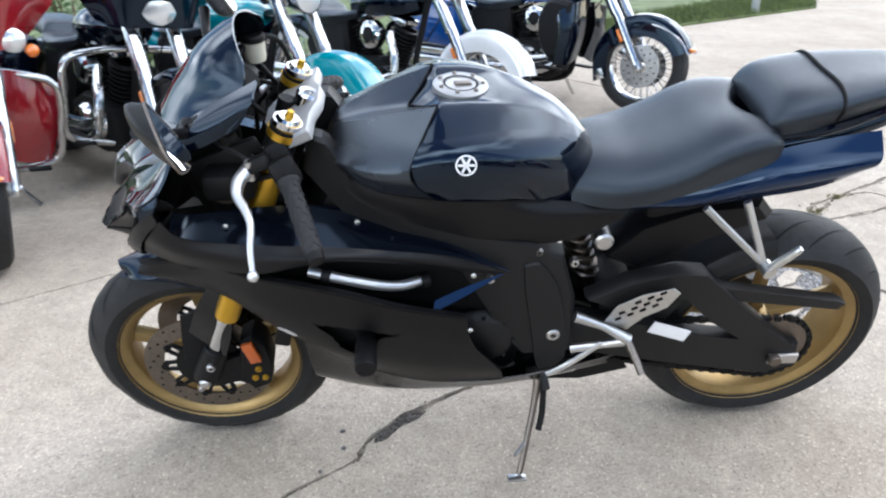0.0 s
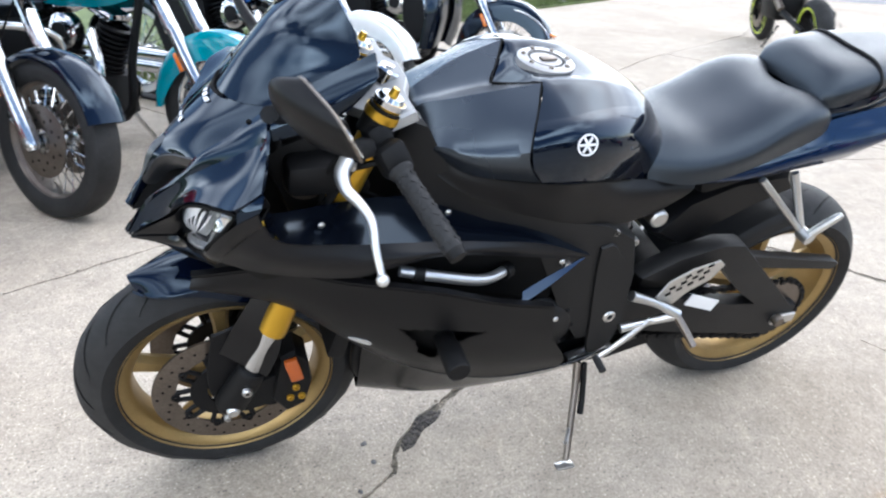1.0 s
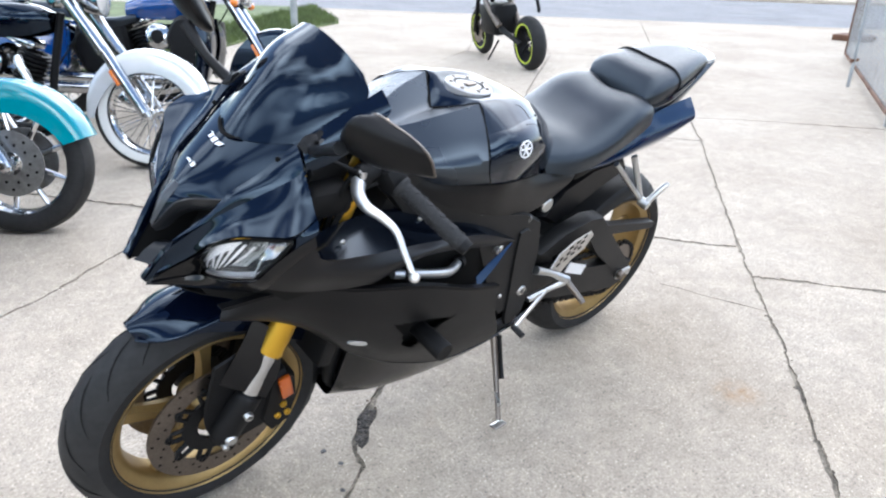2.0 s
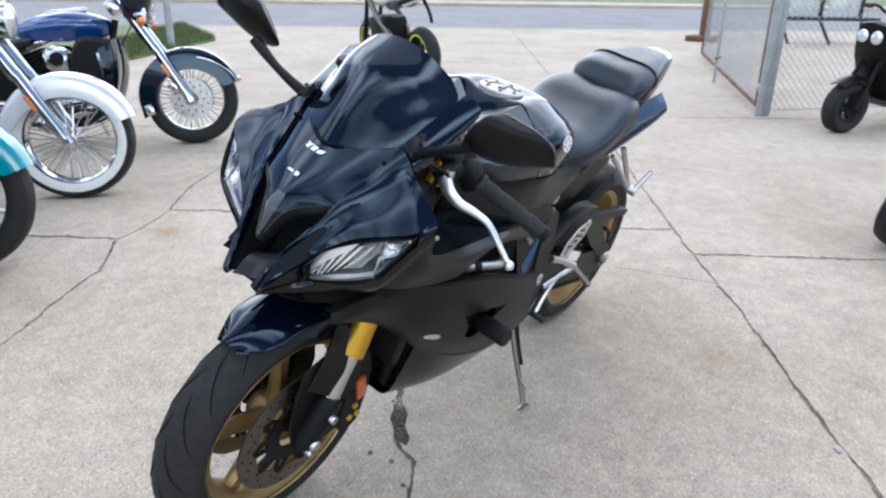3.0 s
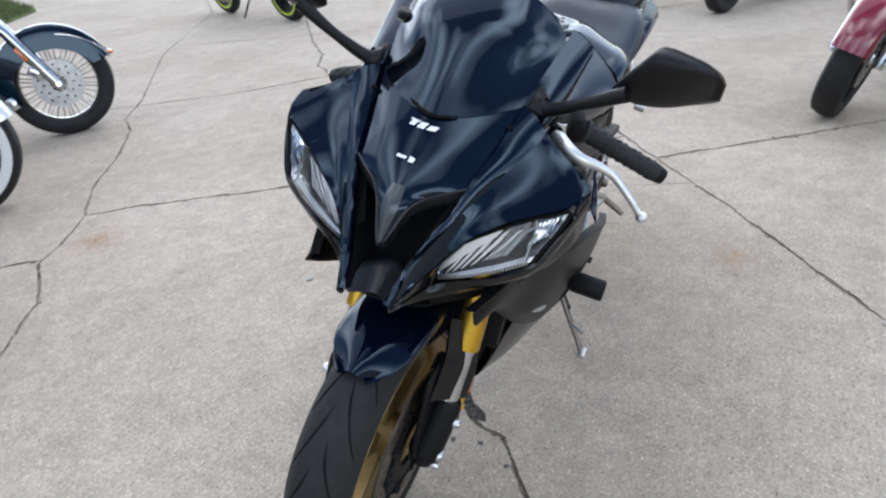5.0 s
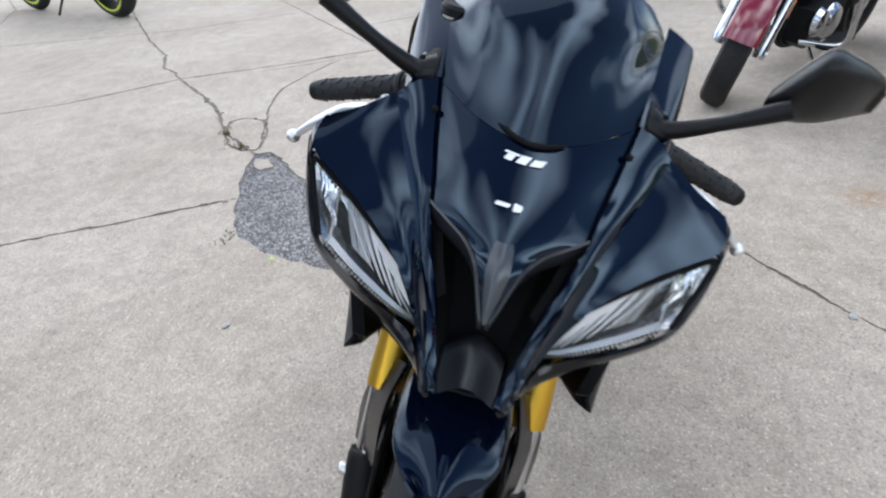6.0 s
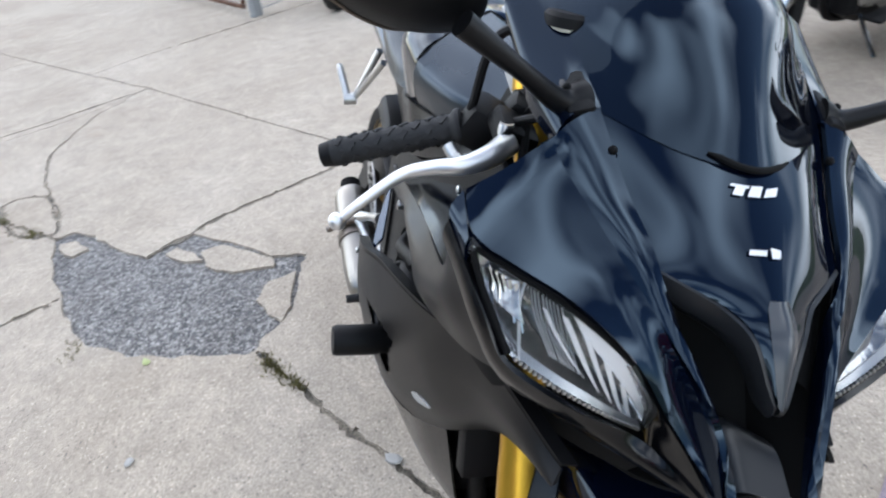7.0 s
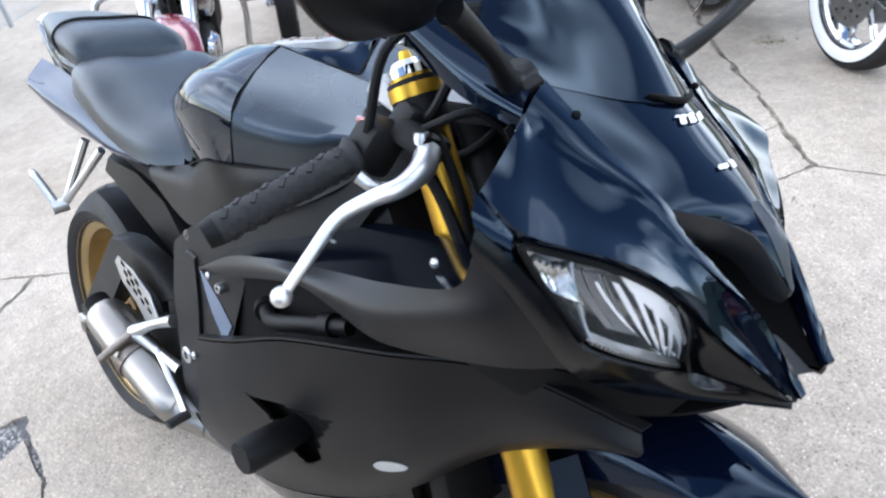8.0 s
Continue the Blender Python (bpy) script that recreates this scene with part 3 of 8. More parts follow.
stones = []
while len(stones) < 9000:
    x, y = random.uniform(1.15, 2.3), random.uniform(0.33, 1.3)
    if inside(x, y, PATCH) and not any(inside(x, y, q) for q in ISLANDS):
        stones.append((x, y))
while len(stones) < 10400:
    k = random.randrange(len(PATCH))
    (x0, y0), (x1, y1) = PATCH[k - 1], PATCH[k]
    u = random.random()
    x, y = x0 + (x1 - x0) * u + random.gauss(0, 0.022), y0 + (y1 - y0) * u + random.gauss(0, 0.022)
    if not inside(x, y, PATCH):
        stones.append((x, y))
pebbles("gravel", stones, 0.002, 0.006, M_STONES, pavement, label="loose dark grey gravel")
stones = []
while len(stones) < 420:
    x, y = random.uniform(0.34, 0.55), random.uniform(-0.14, 0.07)
    if inside(x, y, SPALL):
        stones.append((x, y))
pebbles("rubble", stones, 0.003, 0.008, M_RUBBLE, pavement, -0.011, "crumbled concrete in the crack")

# street beyond the lot, with kerbs, and the far verge


def band(name, d0, d1, z, mat, label, category):
    """A long strip beside the street; d is the distance along the street's normal."""
    nx_, ny_ = 0.712, 0.702
    bm = bmesh.new()
    vs = [bm.verts.new((nx_ * d + ny_ * k, ny_ * d - nx_ * k, zz)) for d, k, zz in
          ((d0, -60, z), (d1, -60, z), (d1, 60, z), (d0, 60, z), (d0, -60, -0.2), (d1, -60, -0.2), (d1, 60, -0.2), (d0, 60, -0.2))]
    for q in ((0, 1, 2, 3), (4, 5, 1, 0), (5, 6, 2, 1), (6, 7, 3, 2), (7, 4, 0, 3)):
        bm.faces.new([vs[i] for i in q])
    return tagged(part(name, bm, mat, None, smooth=False), label, category, kind="structure")


band("road", 14.9, 27.0, -0.11, M_ROAD, "grey asphalt street behind the lot", "road")
band("kerb", 14.62, 14.9, 0.004, M_CONC, "low concrete kerb along the street", "kerb")
band("far_pavement", 27.0, 29.5, 0.0, M_CONC, "concrete sidewalk across the street", "pavement")

# ---- the sport motorcycle on its side stand ----
LEAN, BIKE_Y = 14.6, 0.038
sport = empty("sport_motorcycle", pose(0, BIKE_Y, 0, LEAN, 0, 0.12), "black sport motorcycle with gold wheels leaning on its side stand", "motorcycle")


def sided(rows, s):
    return [[(x, s * y, z) for x, y, z in r] for r in rows]


def shell(name, rows, mat, parent=None, nu=14, nv=18, thick=0.004, label="", both=True):
    """A panel on both sides (or one): control rows in x, distance from the middle plane, z."""
    obs = []
    for s in ((-1, 1) if both else (-1,)):
        bm = sheet(sided(rows, s), nu, nv, thick, flip=s > 0)
        obs.append(part(name, bm, mat, parent or sport, label))
    return obs


def saddle(name, stations, mat, nu=22, nv=25, parent=None, label="", thick=0.006):
    """A body across both sides: stations of x and half sections (y, z) from the middle down."""
    rows = []
    for x, sec in stations:
        half = [(x + (q[2] if len(q) > 2 else 0), q[0], q[1]) for q in sec]
        rows.append([(a, -b, c) for a, b, c in half[::-1]] + half[1:])
    return part(name, sheet(rows, nu, nv, thick), mat, parent or sport, label)


def creased(name, stations, k, mat, nu=22, nv=19, parent=None, label="", thick=0.006):
    """Like saddle(), with a hard edge where the top turns into the sides at section point k."""
    top = saddle(name, [(x, sec[:k + 1]) for x, sec in stations], mat, nu, nv, parent, label, thick)
    for sd in (-1, 1):
        rows = []
        for x, sec in stations:
            pts = [(x + (q[2] if len(q) > 2 else 0), q[0], q[1]) for q in sec[k:]]
            if len(pts) == 2:
                (x0, y0, z0), (x1, y1, z1) = pts
                pts.insert(1, ((x0 + x1) / 2, (y0 + y1) / 2 + 0.04 * abs(z0 - z1), (z0 + z1) / 2))
            rows.append([(a, sd * b, c) for a, b, c in pts])
        part(name + "_side", sheet(rows, nu, 9, thick, flip=sd < 0), mat, top)
    return top


def tyre_profile(r, w, sag=0.0):
    """Round sport tyre section from bead to bead."""
    out = [(r - 0.083, -w * 0.40), (r - 0.07, -w * 0.46)]
    for k in range(13):
        a = -1 + k / 6
        out.append((r - 0.052 * abs(a) ** 2.3 - sag * a * a, a * w * 0.5))
    return out + [(r - 0.07, w * 0.46), (r - 0.083, w * 0.40)]


def sport_wheel(name, x, r, w, spokes, label):
    c = (x, 0, r)
    ri = r - 0.082
    hw = w * 0.40
    rim = lathe([(ri + 0.004, -hw - 0.006), (ri + 0.006, -hw), (ri - 0.004, -hw + 0.004), (ri - 0.020, -hw + 0.014), (ri - 0.026, -hw * 0.5), (ri - 0.026, hw * 0.5),
                 (ri - 0.020, hw - 0.014), (ri - 0.004, hw - 0.004), (ri + 0.006, hw), (ri + 0.004, hw + 0.006), (ri - 0.008, hw * 0.6), (ri - 0.008, -hw * 0.6)], 72, c, closed=True)
    lathe([(0.02, -0.05), (0.042, -0.05), (0.046, -0.02), (0.046, 0.02), (0.042, 0.05), (0.02, 0.05)], 28, c, bm=rim, closed=True)
    wheel = part(name, rim, M_GOLD, sport, label)
    for k in range(spokes):
        a = 0.35 + k * 2 * math.pi / spokes
        ca, sa = math.cos(a), math.sin(a)
        sb = bmesh.new()
        rings = []
        for q in np.linspace(0, 1, 7):
            rad = 0.04 + (ri - 0.022 - 0.04) * q
            half_w = 0.026 - 0.010 * math.sin(math.pi * q)
            th = 0.020 - 0.006 * q
            px, pz = c[0] + rad * ca, c[2] + rad * sa
            ring = []
            for da, dy in ((-half_w * 0.6, -th), (half_w * 0.6, -th), (half_w, 0), (half_w * 0.6, th), (-half_w * 0.6, th), (-half_w, 0)):
                ring.append(sb.verts.new((px - da * sa, dy, pz + da * ca)))
            rings.append(ring)
        fill_grid(sb, rings, closed_v=True)
        part("spoke", sb, M_GOLD, wheel)
    ty = lathe(tyre_profile(r, w), 96, c)
    part("tyre", ty, M_RUBBER, wheel, "black road tyre with thin curved grooves")
    # tread grooves, each a slim dark ribbon let into the crown
    gr = bmesh.new()
    for k in range(18):
        for sd in (-1, 1):
            pts = []
            a0 = k * 2 * math.pi / 18 + (0.17 if sd > 0 else 0)
            for q in np.linspace(0, 1, 7):
                t = 0.10 + 0.72 * q
                a = a0 + 0.42 * q ** 0.8
                rad = r - 0.052 * t ** 2.3 + 0.0006
                pts.append((c[0] + rad * math.cos(a), sd * t * w * 0.5, c[2] + rad * math.sin(a)))
            p = np.array(pts)
            d = np.gradient(p, axis=0)
            out = p - np.array(c)
            out[:, 1] *= 0.6
            sdv = np.cross(d, out)
            sdv /= np.linalg.norm(sdv, axis=1, keepdims=True)
            wd = 0.0026 * np.array([0.3, 0.9, 1, 1, 1, 0.8, 0.2])[:, None]
            fill_grid(gr, [[gr.verts.new(v) for v in p + sdv * wd], [gr.verts.new(v) for v in p - sdv * wd]])
    part("tread_groove", gr, M_VOID, wheel, kind="stuff")
    return wheel


front_wheel = sport_wheel("front_wheel", 0.0, 0.299, 0.12, 5, "gold painted cast wheel")
rear_wheel = sport_wheel("rear_wheel", 1.38, 0.315, 0.185, 5, "gold painted cast wheel")
for s in (-1, 1):
    # floating disc: outer ring, ten bridges, inner carrier
    y = s * 0.066
    bm = lathe([(0.108, y - 0.0025), (0.155, y - 0.0025), (0.155, y + 0.0025), (0.108, y + 0.0025)], 64, (0, 0, 0.299), closed=True)
    disc = part("brake_disc", bm, M_STEEL, front_wheel, "thin drilled steel brake disc")
    bm = lathe([(0.046, y - 0.004), (0.080, y - 0.004), (0.080, y + 0.004), (0.046, y + 0.004)], 40, (0, 0, 0.299), closed=True)
    for k in range(10):
        a = k * math.pi / 5
        for da in (-0.16, 0.16):
            p0 = (0.078 * math.cos(a + da), y, 0.299 + 0.078 * math.sin(a + da))
            p1 = (0.110 * math.cos(a + da * 0.6), y, 0.299 + 0.110 * math.sin(a + da * 0.6))
            tube([p0, p1], 0.0055, seg=6, bm=bm)
        bolt((0.109 * math.cos(a), y + s * 0.003, 0.299 + 0.109 * math.sin(a)), 0.009, 0.004, side=s, bm=bm)
    part("disc_carrier", bm, M_DARK, front_wheel, kind="stuff")
    bm = bmesh.new()
    for k in range(40):
        a = k * math.pi / 20
        rr = (0.122, 0.133, 0.145)[k % 3]
        lathe([(0.0, 0.0032 * s), (0.0035, 0.0032 * s)], 8, (rr * math.cos(a), y, 0.299 + rr * math.sin(a)), bm=bm)
    part("disc_holes", bm, M_VOID, front_wheel, kind="stuff")
    # caliper and reflector
    bm = prism([(0.08, 0.30), (0.10, 0.42), (0.13, 0.435), (0.155, 0.41), (0.165, 0.34), (0.15, 0.27), (0.11, 0.25)], s * 0.05, s * 0.118, 0.008)
    caliper = part("brake_caliper", bm, M_DARK, sport, "black front brake caliper")
    bm = bmesh.new()
    for x, z in ((0.118, 0.30), (0.142, 0.30), (0.13, 0.33)):
        bolt((x, s * 0.118, z), 0.008, 0.006, side=s, bm=bm)
    part("bolt", bm, M_GOLDFORK, caliper, kind="stuff")
    part("reflector", box((0.125, s * 0.128, 0.395), (0.028, 0.012, 0.064), pose(0, 0, 0, 0, -14, 0), 0.004), M_ORANGE, caliper, "orange side reflector")
    # fork leg: anodised tube, bright slider, black foot
    top, mid, low, foot = (0.289, s * 0.110, 0.985), (0.088, s * 0.113, 0.505), (0.038, s * 0.112, 0.385), (0.0, s * 0.100, 0.300)
    leg = part("fork_tube", tube([top, (0.19, s * 0.111, 0.75), (0.112, s * 0.113, 0.565), (0.100, s * 0.113, 0.535), mid], [0.0255, 0.0255, 0.0255, 0.0270, 0.0275], 30, 20, smooth=False), M_GOLDFORK, sport, "gold anodised fork tube")
    part("slider", tube([mid, low], 0.0205, seg=18), M_CHROME, leg, "bright steel fork slider")
    bm = tube([(0.046, s * 0.112, 0.402), low, foot, (-0.012, s * 0.098, 0.275)], [0.027, 0.030, 0.034, 0.022], 14, 16)
    prism([(0.0, 0.33), (0.09, 0.37), (0.12, 0.33), (0.10, 0.28), (0.02, 0.265)], s * 0.08, s * 0.11, 0.006, bm=bm)
    part("axle_clamp", bm, M_DARK, leg, "black cast axle clamp")
    part("foot_guard", prism([(-0.026, 0.490), (0.046, 0.508), (0.062, 0.440), (0.098, 0.300), (0.050, 0.262), (-0.006, 0.258), (-0.044, 0.345)], s * 0.086, s * 0.094, 0.004, smooth_n=36), M_DARK, leg, "black guard over the fork foot")
    bm = lathe([(0.0, 0.020 * s), (0.010, 0.020 * s), (0.014, 0.014 * s), (0.014, -0.02 * s)], 14, (0.0, s * 0.118, 0.300))
    bolt((0.030, s * 0.142, 0.368), 0.010, 0.008, side=s, bm=bm)
    bolt((-0.012, s * 0.128, 0.282), 0.007, 0.008, side=s, bm=bm)
    part("axle_nut", bm, M_ALU, leg, "bare metal axle end and pinch bolts", kind="stuff")
    # fork head with adjuster
    bm = tube([(0.262, s * 0.110, 0.925), (0.283, s * 0.110, 0.972)], 0.0305, seg=24)
    part("fork_collar", bm, M_DARK, leg)
    part("fork_ring", tube([(0.2750, s * 0.110, 0.954), (0.2805, s * 0.110, 0.967)], 0.0318, seg=24), M_GOLDFORK, leg, "bronze ring under the fork cap")
    bm = tube([(0.2845, s * 0.110, 0.976), (0.2885, s * 0.110, 0.985)], 0.0275, seg=24)
    tube([(0.2885, s * 0.110, 0.985), (0.2915, s * 0.110, 0.992)], [0.024, 0.019], 4, 20, bm)
    part("fork_cap", bm, M_CHROME, leg, "bare aluminium fork cap")
    part("adjuster", tube([(0.2905, s * 0.110, 0.989), (0.2965, s * 0.110, 1.003)], [0.0095, 0.0090, 0.0060], 5, 12), M_GOLDFORK, leg, "gold damping adjuster")

# steering head: top yoke, lower yoke, nut, lock
bm = bmesh.new()
o = [(-0.136, -0.030), (-0.136, 0.024), (-0.08, 0.045), (-0.03, 0.075), (0.03, 0.075), (0.08, 0.045), (0.136, 0.024), (0.136, -0.030), (0.07, -0.03), (0.03, -0.045), (-0.03, -0.045), (-0.07, -0.03)]
prism(o, -0.012, 0.012, 0.004, bm=bm)
bmesh.ops.transform(bm, matrix=pose(0.300, 0, 0.955, 0, -23, 0) @ pose(0, 0, 0, -90, 0, 90), verts=bm.verts)
yoke = part("top_yoke", bm, M_CAST, sport, "bare cast aluminium top yoke")
part("stem_nut", lathe([(0.0, 0.004), (0.011, 0.004), (0.012, 0.012), (0.021, 0.014), (0.025, 0.010), (0.026, -0.012)], 28, (0, 0, 0), "z"), M_CHROME, yoke, "bright ring-shaped stem nut").matrix_basis = pose(0.314, 0, 0.972, 0, 23, 0)
part("key_lock", tube([(0.262, 0, 0.945), (0.274, 0, 0.974)], 0.017, seg=18), M_DARK, yoke)
part("lower_yoke", box((0.185, 0, 0.715), (0.075, 0.29, 0.045), pose(0, 0, 0, 0, -23, 0), 0.012), M_DARK, sport)
# added near-black box in the duct's place, darkens the cockpit round the fork
part("air_duct", box((0.120, 0, 0.800), (0.10, 0.148, 0.22), pose(0, 0, 0, 0, -20, 0), 0.02), M_VOID, sport, "near-black box added to darken the space ahead of the steering head")
part("steering_stem", tube([(0.30, 0, 0.95), (0.19, 0, 0.70)], 0.03, seg=18), M_DARK, sport)

# clip-on bars, grips, levers
for s in (-1, 1):
    bar = part("handlebar", tube([(0.262, s * 0.115, 0.935), (0.278, s * 0.165, 0.915), (0.340, s * 0.338, 0.842)], 0.0105, 12, 12), M_DARK, sport)
    a, b = np.array((0.287, s * 0.192, 0.904)), np.array((0.338, s * 0.333, 0.845))
    prof = []
    n_rib = 46
    for k in range(n_rib + 1):
        q = k / n_rib
        prof.append(0.0160 + 0.0012 * (k % 2) + (0.005 if q < 0.05 else 0))
    bm = tube([tuple(a + (b - a) * q) for q in np.linspace(0, 1, n_rib + 1)], prof, n_rib + 1, 18, smooth=False)
    part("grip", bm, M_GRIP, bar, "ribbed black rubber grip")
    # raised lozenges on the grip
    bm = bmesh.new()
    u = (b - a) / np.linalg.norm(b - a)
    w1 = np.cross(u, (0, 0, 1.0))
    w1 /= np.linalg.norm(w1)
    w2 = np.cross(u, w1)
    for k in range(9):
        for j in range(6):
            ang = j * math.pi / 3 + (k % 2) * math.pi / 6
            cc = a + (b - a) * (0.12 + 0.80 * k / 8) + 0.0166 * (math.cos(ang) * w1 + math.sin(ang) * w2)
            m = Matrix((u, math.cos(ang) * w1 + math.sin(ang) * w2, np.cross(u, math.cos(ang) * w1 + math.sin(ang) * w2))).transposed().to_4x4()
            box(tuple(cc), (0.012, 0.0024, 0.0055), m @ pose(0, 0, 0, 0, 52, 0), 0.0, bm)
    part("grip_ribs", bm, M_GRIP, bar, smooth=False, kind="stuff")
    part("bar_end", tube([tuple(b), tuple(b + (b - a) * 0.09)], [0.0165, 0.0145], 4, 16), M_DARK, bar)
    bm = box(tuple(a - (b - a) * 0.14), (0.050, 0.046, 0.058), pose(0, 0, 0, s * 26, -20, s * -22), 0.012)
    box(tuple(a - (b - a) * 0.42), (0.042, 0.040, 0.050), pose(0, 0, 0, s * 26, -20, s * -22), 0.010, bm)
    sw = part("switch_box", bm, M_DARK, bar, "black switch housing")
    if s > 0:
        part("stop_switch", box(tuple(a - (b - a) * 0.10 + np.array((0.004, 0, 0.029))), (0.022, 0.012, 0.008), None, 0.003), M_RED, sw, "red stop switch")
    lv = tube([(0.212, s * 0.160, 0.912), (0.196, s * 0.184, 0.902), (0.196, s * 0.212, 0.890), (0.212, s * 0.240, 0.880), (0.224, s * 0.270, 0.866), (0.224, s * 0.305, 0.838), (0.228, s * 0.336, 0.806)],
              [0.0145, 0.0130, 0.0105, 0.0085, 0.0072, 0.0064, 0.0055], 36, 12)
    ball((0.228, s * 0.337, 0.806), 0.0105, 14, lv)
    part("lever", lv, M_LEVER, bar, "bare aluminium hand lever")
    if s > 0:
        part("lever_clamp", tube([(0.258, 0.214, 0.890), (0.246, 0.206, 0.880), (0.240, 0.192, 0.878)], [0.008, 0.0075, 0.006], 16, 10), M_ALU, bar, "bare metal lever clamp")
    bm = box((0.232, s * 0.150, 0.920), (0.05, 0.05, 0.028), pose(0, 0, 0, s * 20, -20, 0), 0.008)
    part("lever_perch", bm, M_DARK, bar)
    part("lever_pivot", lathe([(0.0, 0.018), (0.008, 0.018), (0.009, 0.012), (0.009, -0.02)], 14, (0.215, s * 0.165, 0.915), "z"), M_ALU, bar)
    part("fork_hose", tube([(0.232, s * 0.166, 0.915), (0.204, s * 0.150, 0.865), (0.168, s * 0.142, 0.785), (0.136, s * 0.138, 0.700)], 0.0075, 20, 8), M_DARK, bar, "black rubber hose along the fork")
    part("wire_sleeve", tube([(0.222, s * 0.140, 0.930), (0.180, s * 0.150, 0.880), (0.172, s * 0.132, 0.800), (0.150, s * 0.122, 0.700)], 0.0055, 20, 8), M_VOID, bar)
# brake fluid cup, master cylinder, cables
cup = part("fluid_cup", lathe([(0, 0.0), (0.021, 0.0), (0.023, 0.01), (0.024, 0.042)], 20, (0.20, 0.125, 1.0), "z"), M_CREAM, sport, "cream brake fluid cup")
part("lid", lathe([(0.0255, 0.042), (0.0255, 0.052), (0.022, 0.056), (0, 0.056)], 20, (0.20, 0.125, 1.0), "z"), M_DARK, cup)
part("cup_bracket", tube([(0.20, 0.125, 1.0), (0.23, 0.13, 0.95), (0.25, 0.135, 0.93)], 0.006, 10, 8), M_DARK, sport)
for name, pts, r in (("brake_hose", [(0.24, 0.16, 0.925), (0.17, 0.12, 0.95), (0.15, 0.06, 0.86), (0.18, 0.03, 0.74), (0.13, 0.08, 0.6), (0.13, 0.10, 0.44)], 0.005),
                     ("clutch_cable", [(0.225, -0.155, 0.92), (0.15, -0.12, 0.95), (0.14, -0.04, 0.90), (0.22, -0.05, 0.80), (0.40, -0.1, 0.72)], 0.0042),
                     ("throttle_cable", [(0.27, 0.19, 0.93), (0.24, 0.18, 1.02), (0.19, 0.12, 1.04), (0.17, 0.05, 0.98), (0.27, 0.04, 0.88), (0.45, 0.05, 0.84)], 0.0055),
                     ("wiring", [(0.26, -0.16, 0.90), (0.2, -0.13, 0.87), (0.17, -0.06, 0.84), (0.22, 0.0, 0.78)], 0.006)):
    part(name, tube(pts, r, 30, 8), M_DARK, sport)

# ---- nose: spine, lamp cowls, screen ----
spine = [
    [(0.100, -0.122, 0.985), (0.050, -0.062, 0.968), (0.026, 0, 0.962), (0.050, 0.062, 0.968), (0.100, 0.122, 0.985)],
    [(0.036, -0.106, 0.925), (0.002, -0.056, 0.927), (-0.012, 0, 0.926), (0.002, 0.056, 0.927), (0.036, 0.106, 0.925)],
    [(-0.014, -0.092, 0.886), (-0.037, -0.046, 0.890), (-0.048, 0, 0.893), (-0.037, 0.046, 0.890), (-0.014, 0.092, 0.886)],
    [(-0.052, -0.041, 0.868), (-0.066, -0.020, 0.866), (-0.073, 0, 0.867), (-0.066, 0.020, 0.866), (-0.052, 0.041, 0.868)],
    [(-0.075, -0.023, 0.853), (-0.084, -0.011, 0.850), (-0.089, 0, 0.848), (-0.084, 0.011, 0.850), (-0.075, 0.023, 0.853)],
    [(-0.094, -0.010, 0.820), (-0.101, -0.005, 0.811), (-0.104, 0, 0.803), (-0.101, 0.005, 0.811), (-0.094, 0.010, 0.820)],
]
nose = part("nose_panel", sheet(spine, 40, 33, 0.006, flip=True), M_GLOSS, sport, "gloss black nose panel between the lamps")
# pale slashes on the nose: a tag and a badge, left as plain shapes
def decal(name, pts, mat, parent, lift=0.0):
    bm = bmesh.new()
    for q in pts:
        bm.faces.new([bm.verts.new(p) for p in q])
    return part(name, bm, mat, parent, smooth=False)


def on_spine(u, w):
    """A place 3 mm over the nose panel; u from the screen down (0..4), w across in metres."""
    g = np.array([spline(r, 41) for r in spine])
    c = np.array([spline(g[:, j], 101) for j in range(41)]).transpose(1, 0, 2)
    row = c[min(100, int(u * 20))]
    x = np.interp(w, row[:, 1], row[:, 0])
    z = np.interp(w, row[:, 1], row[:, 2])
    return (x - 0.0022, w, z + 0.0016)


tag = []
for w0, w1, u0, u1 in ((0.027, 0.010, 0.31, 0.37), (0.022, 0.013, 0.37, 0.52), (0.008, -0.004, 0.33, 0.53), (-0.008, -0.022, 0.36, 0.53)):
    sk0, sk1 = (u0 - 0.42) * 0.03, (u1 - 0.42) * 0.03
    tag.append([on_spine(u0, w0 + sk0), on_spine(u0, w1 + sk0), on_spine(u1, w1 + sk1), on_spine(u1, w0 + sk1)])
decal("name_tag", tag, M_WHITE, nose)["label"] = "white slanted name tag"
decal("badge", [[on_spine(1.45, 0.020), on_spine(1.45, 0.004), on_spine(1.55, 0.006), on_spine(1.55, 0.022)], [on_spine(1.40, 0.0), on_spine(1.45, -0.010), on_spine(1.60, -0.008), on_spine(1.60, 0.001)]], M_WHITE, nose)["label"] = "small white badge"
# wedge over the nose tip, lighter to paint in the reflection there
tip = [[(-0.059, -0.011, 0.8795), (-0.0635, 0, 0.8812), (-0.059, 0.011, 0.8795)], [(-0.083, -0.013, 0.8525), (-0.0895, 0, 0.8540), (-0.083, 0.013, 0.8525)], [(-0.105, -0.003, 0.803), (-0.1075, 0, 0.801), (-0.105, 0.003, 0.803)]]
part("nose_tip", sheet(tip, 10, 9, 0.003, flip=True), M_GREY, nose, "wedge at the nose tip, its pale reflection put in as grey")

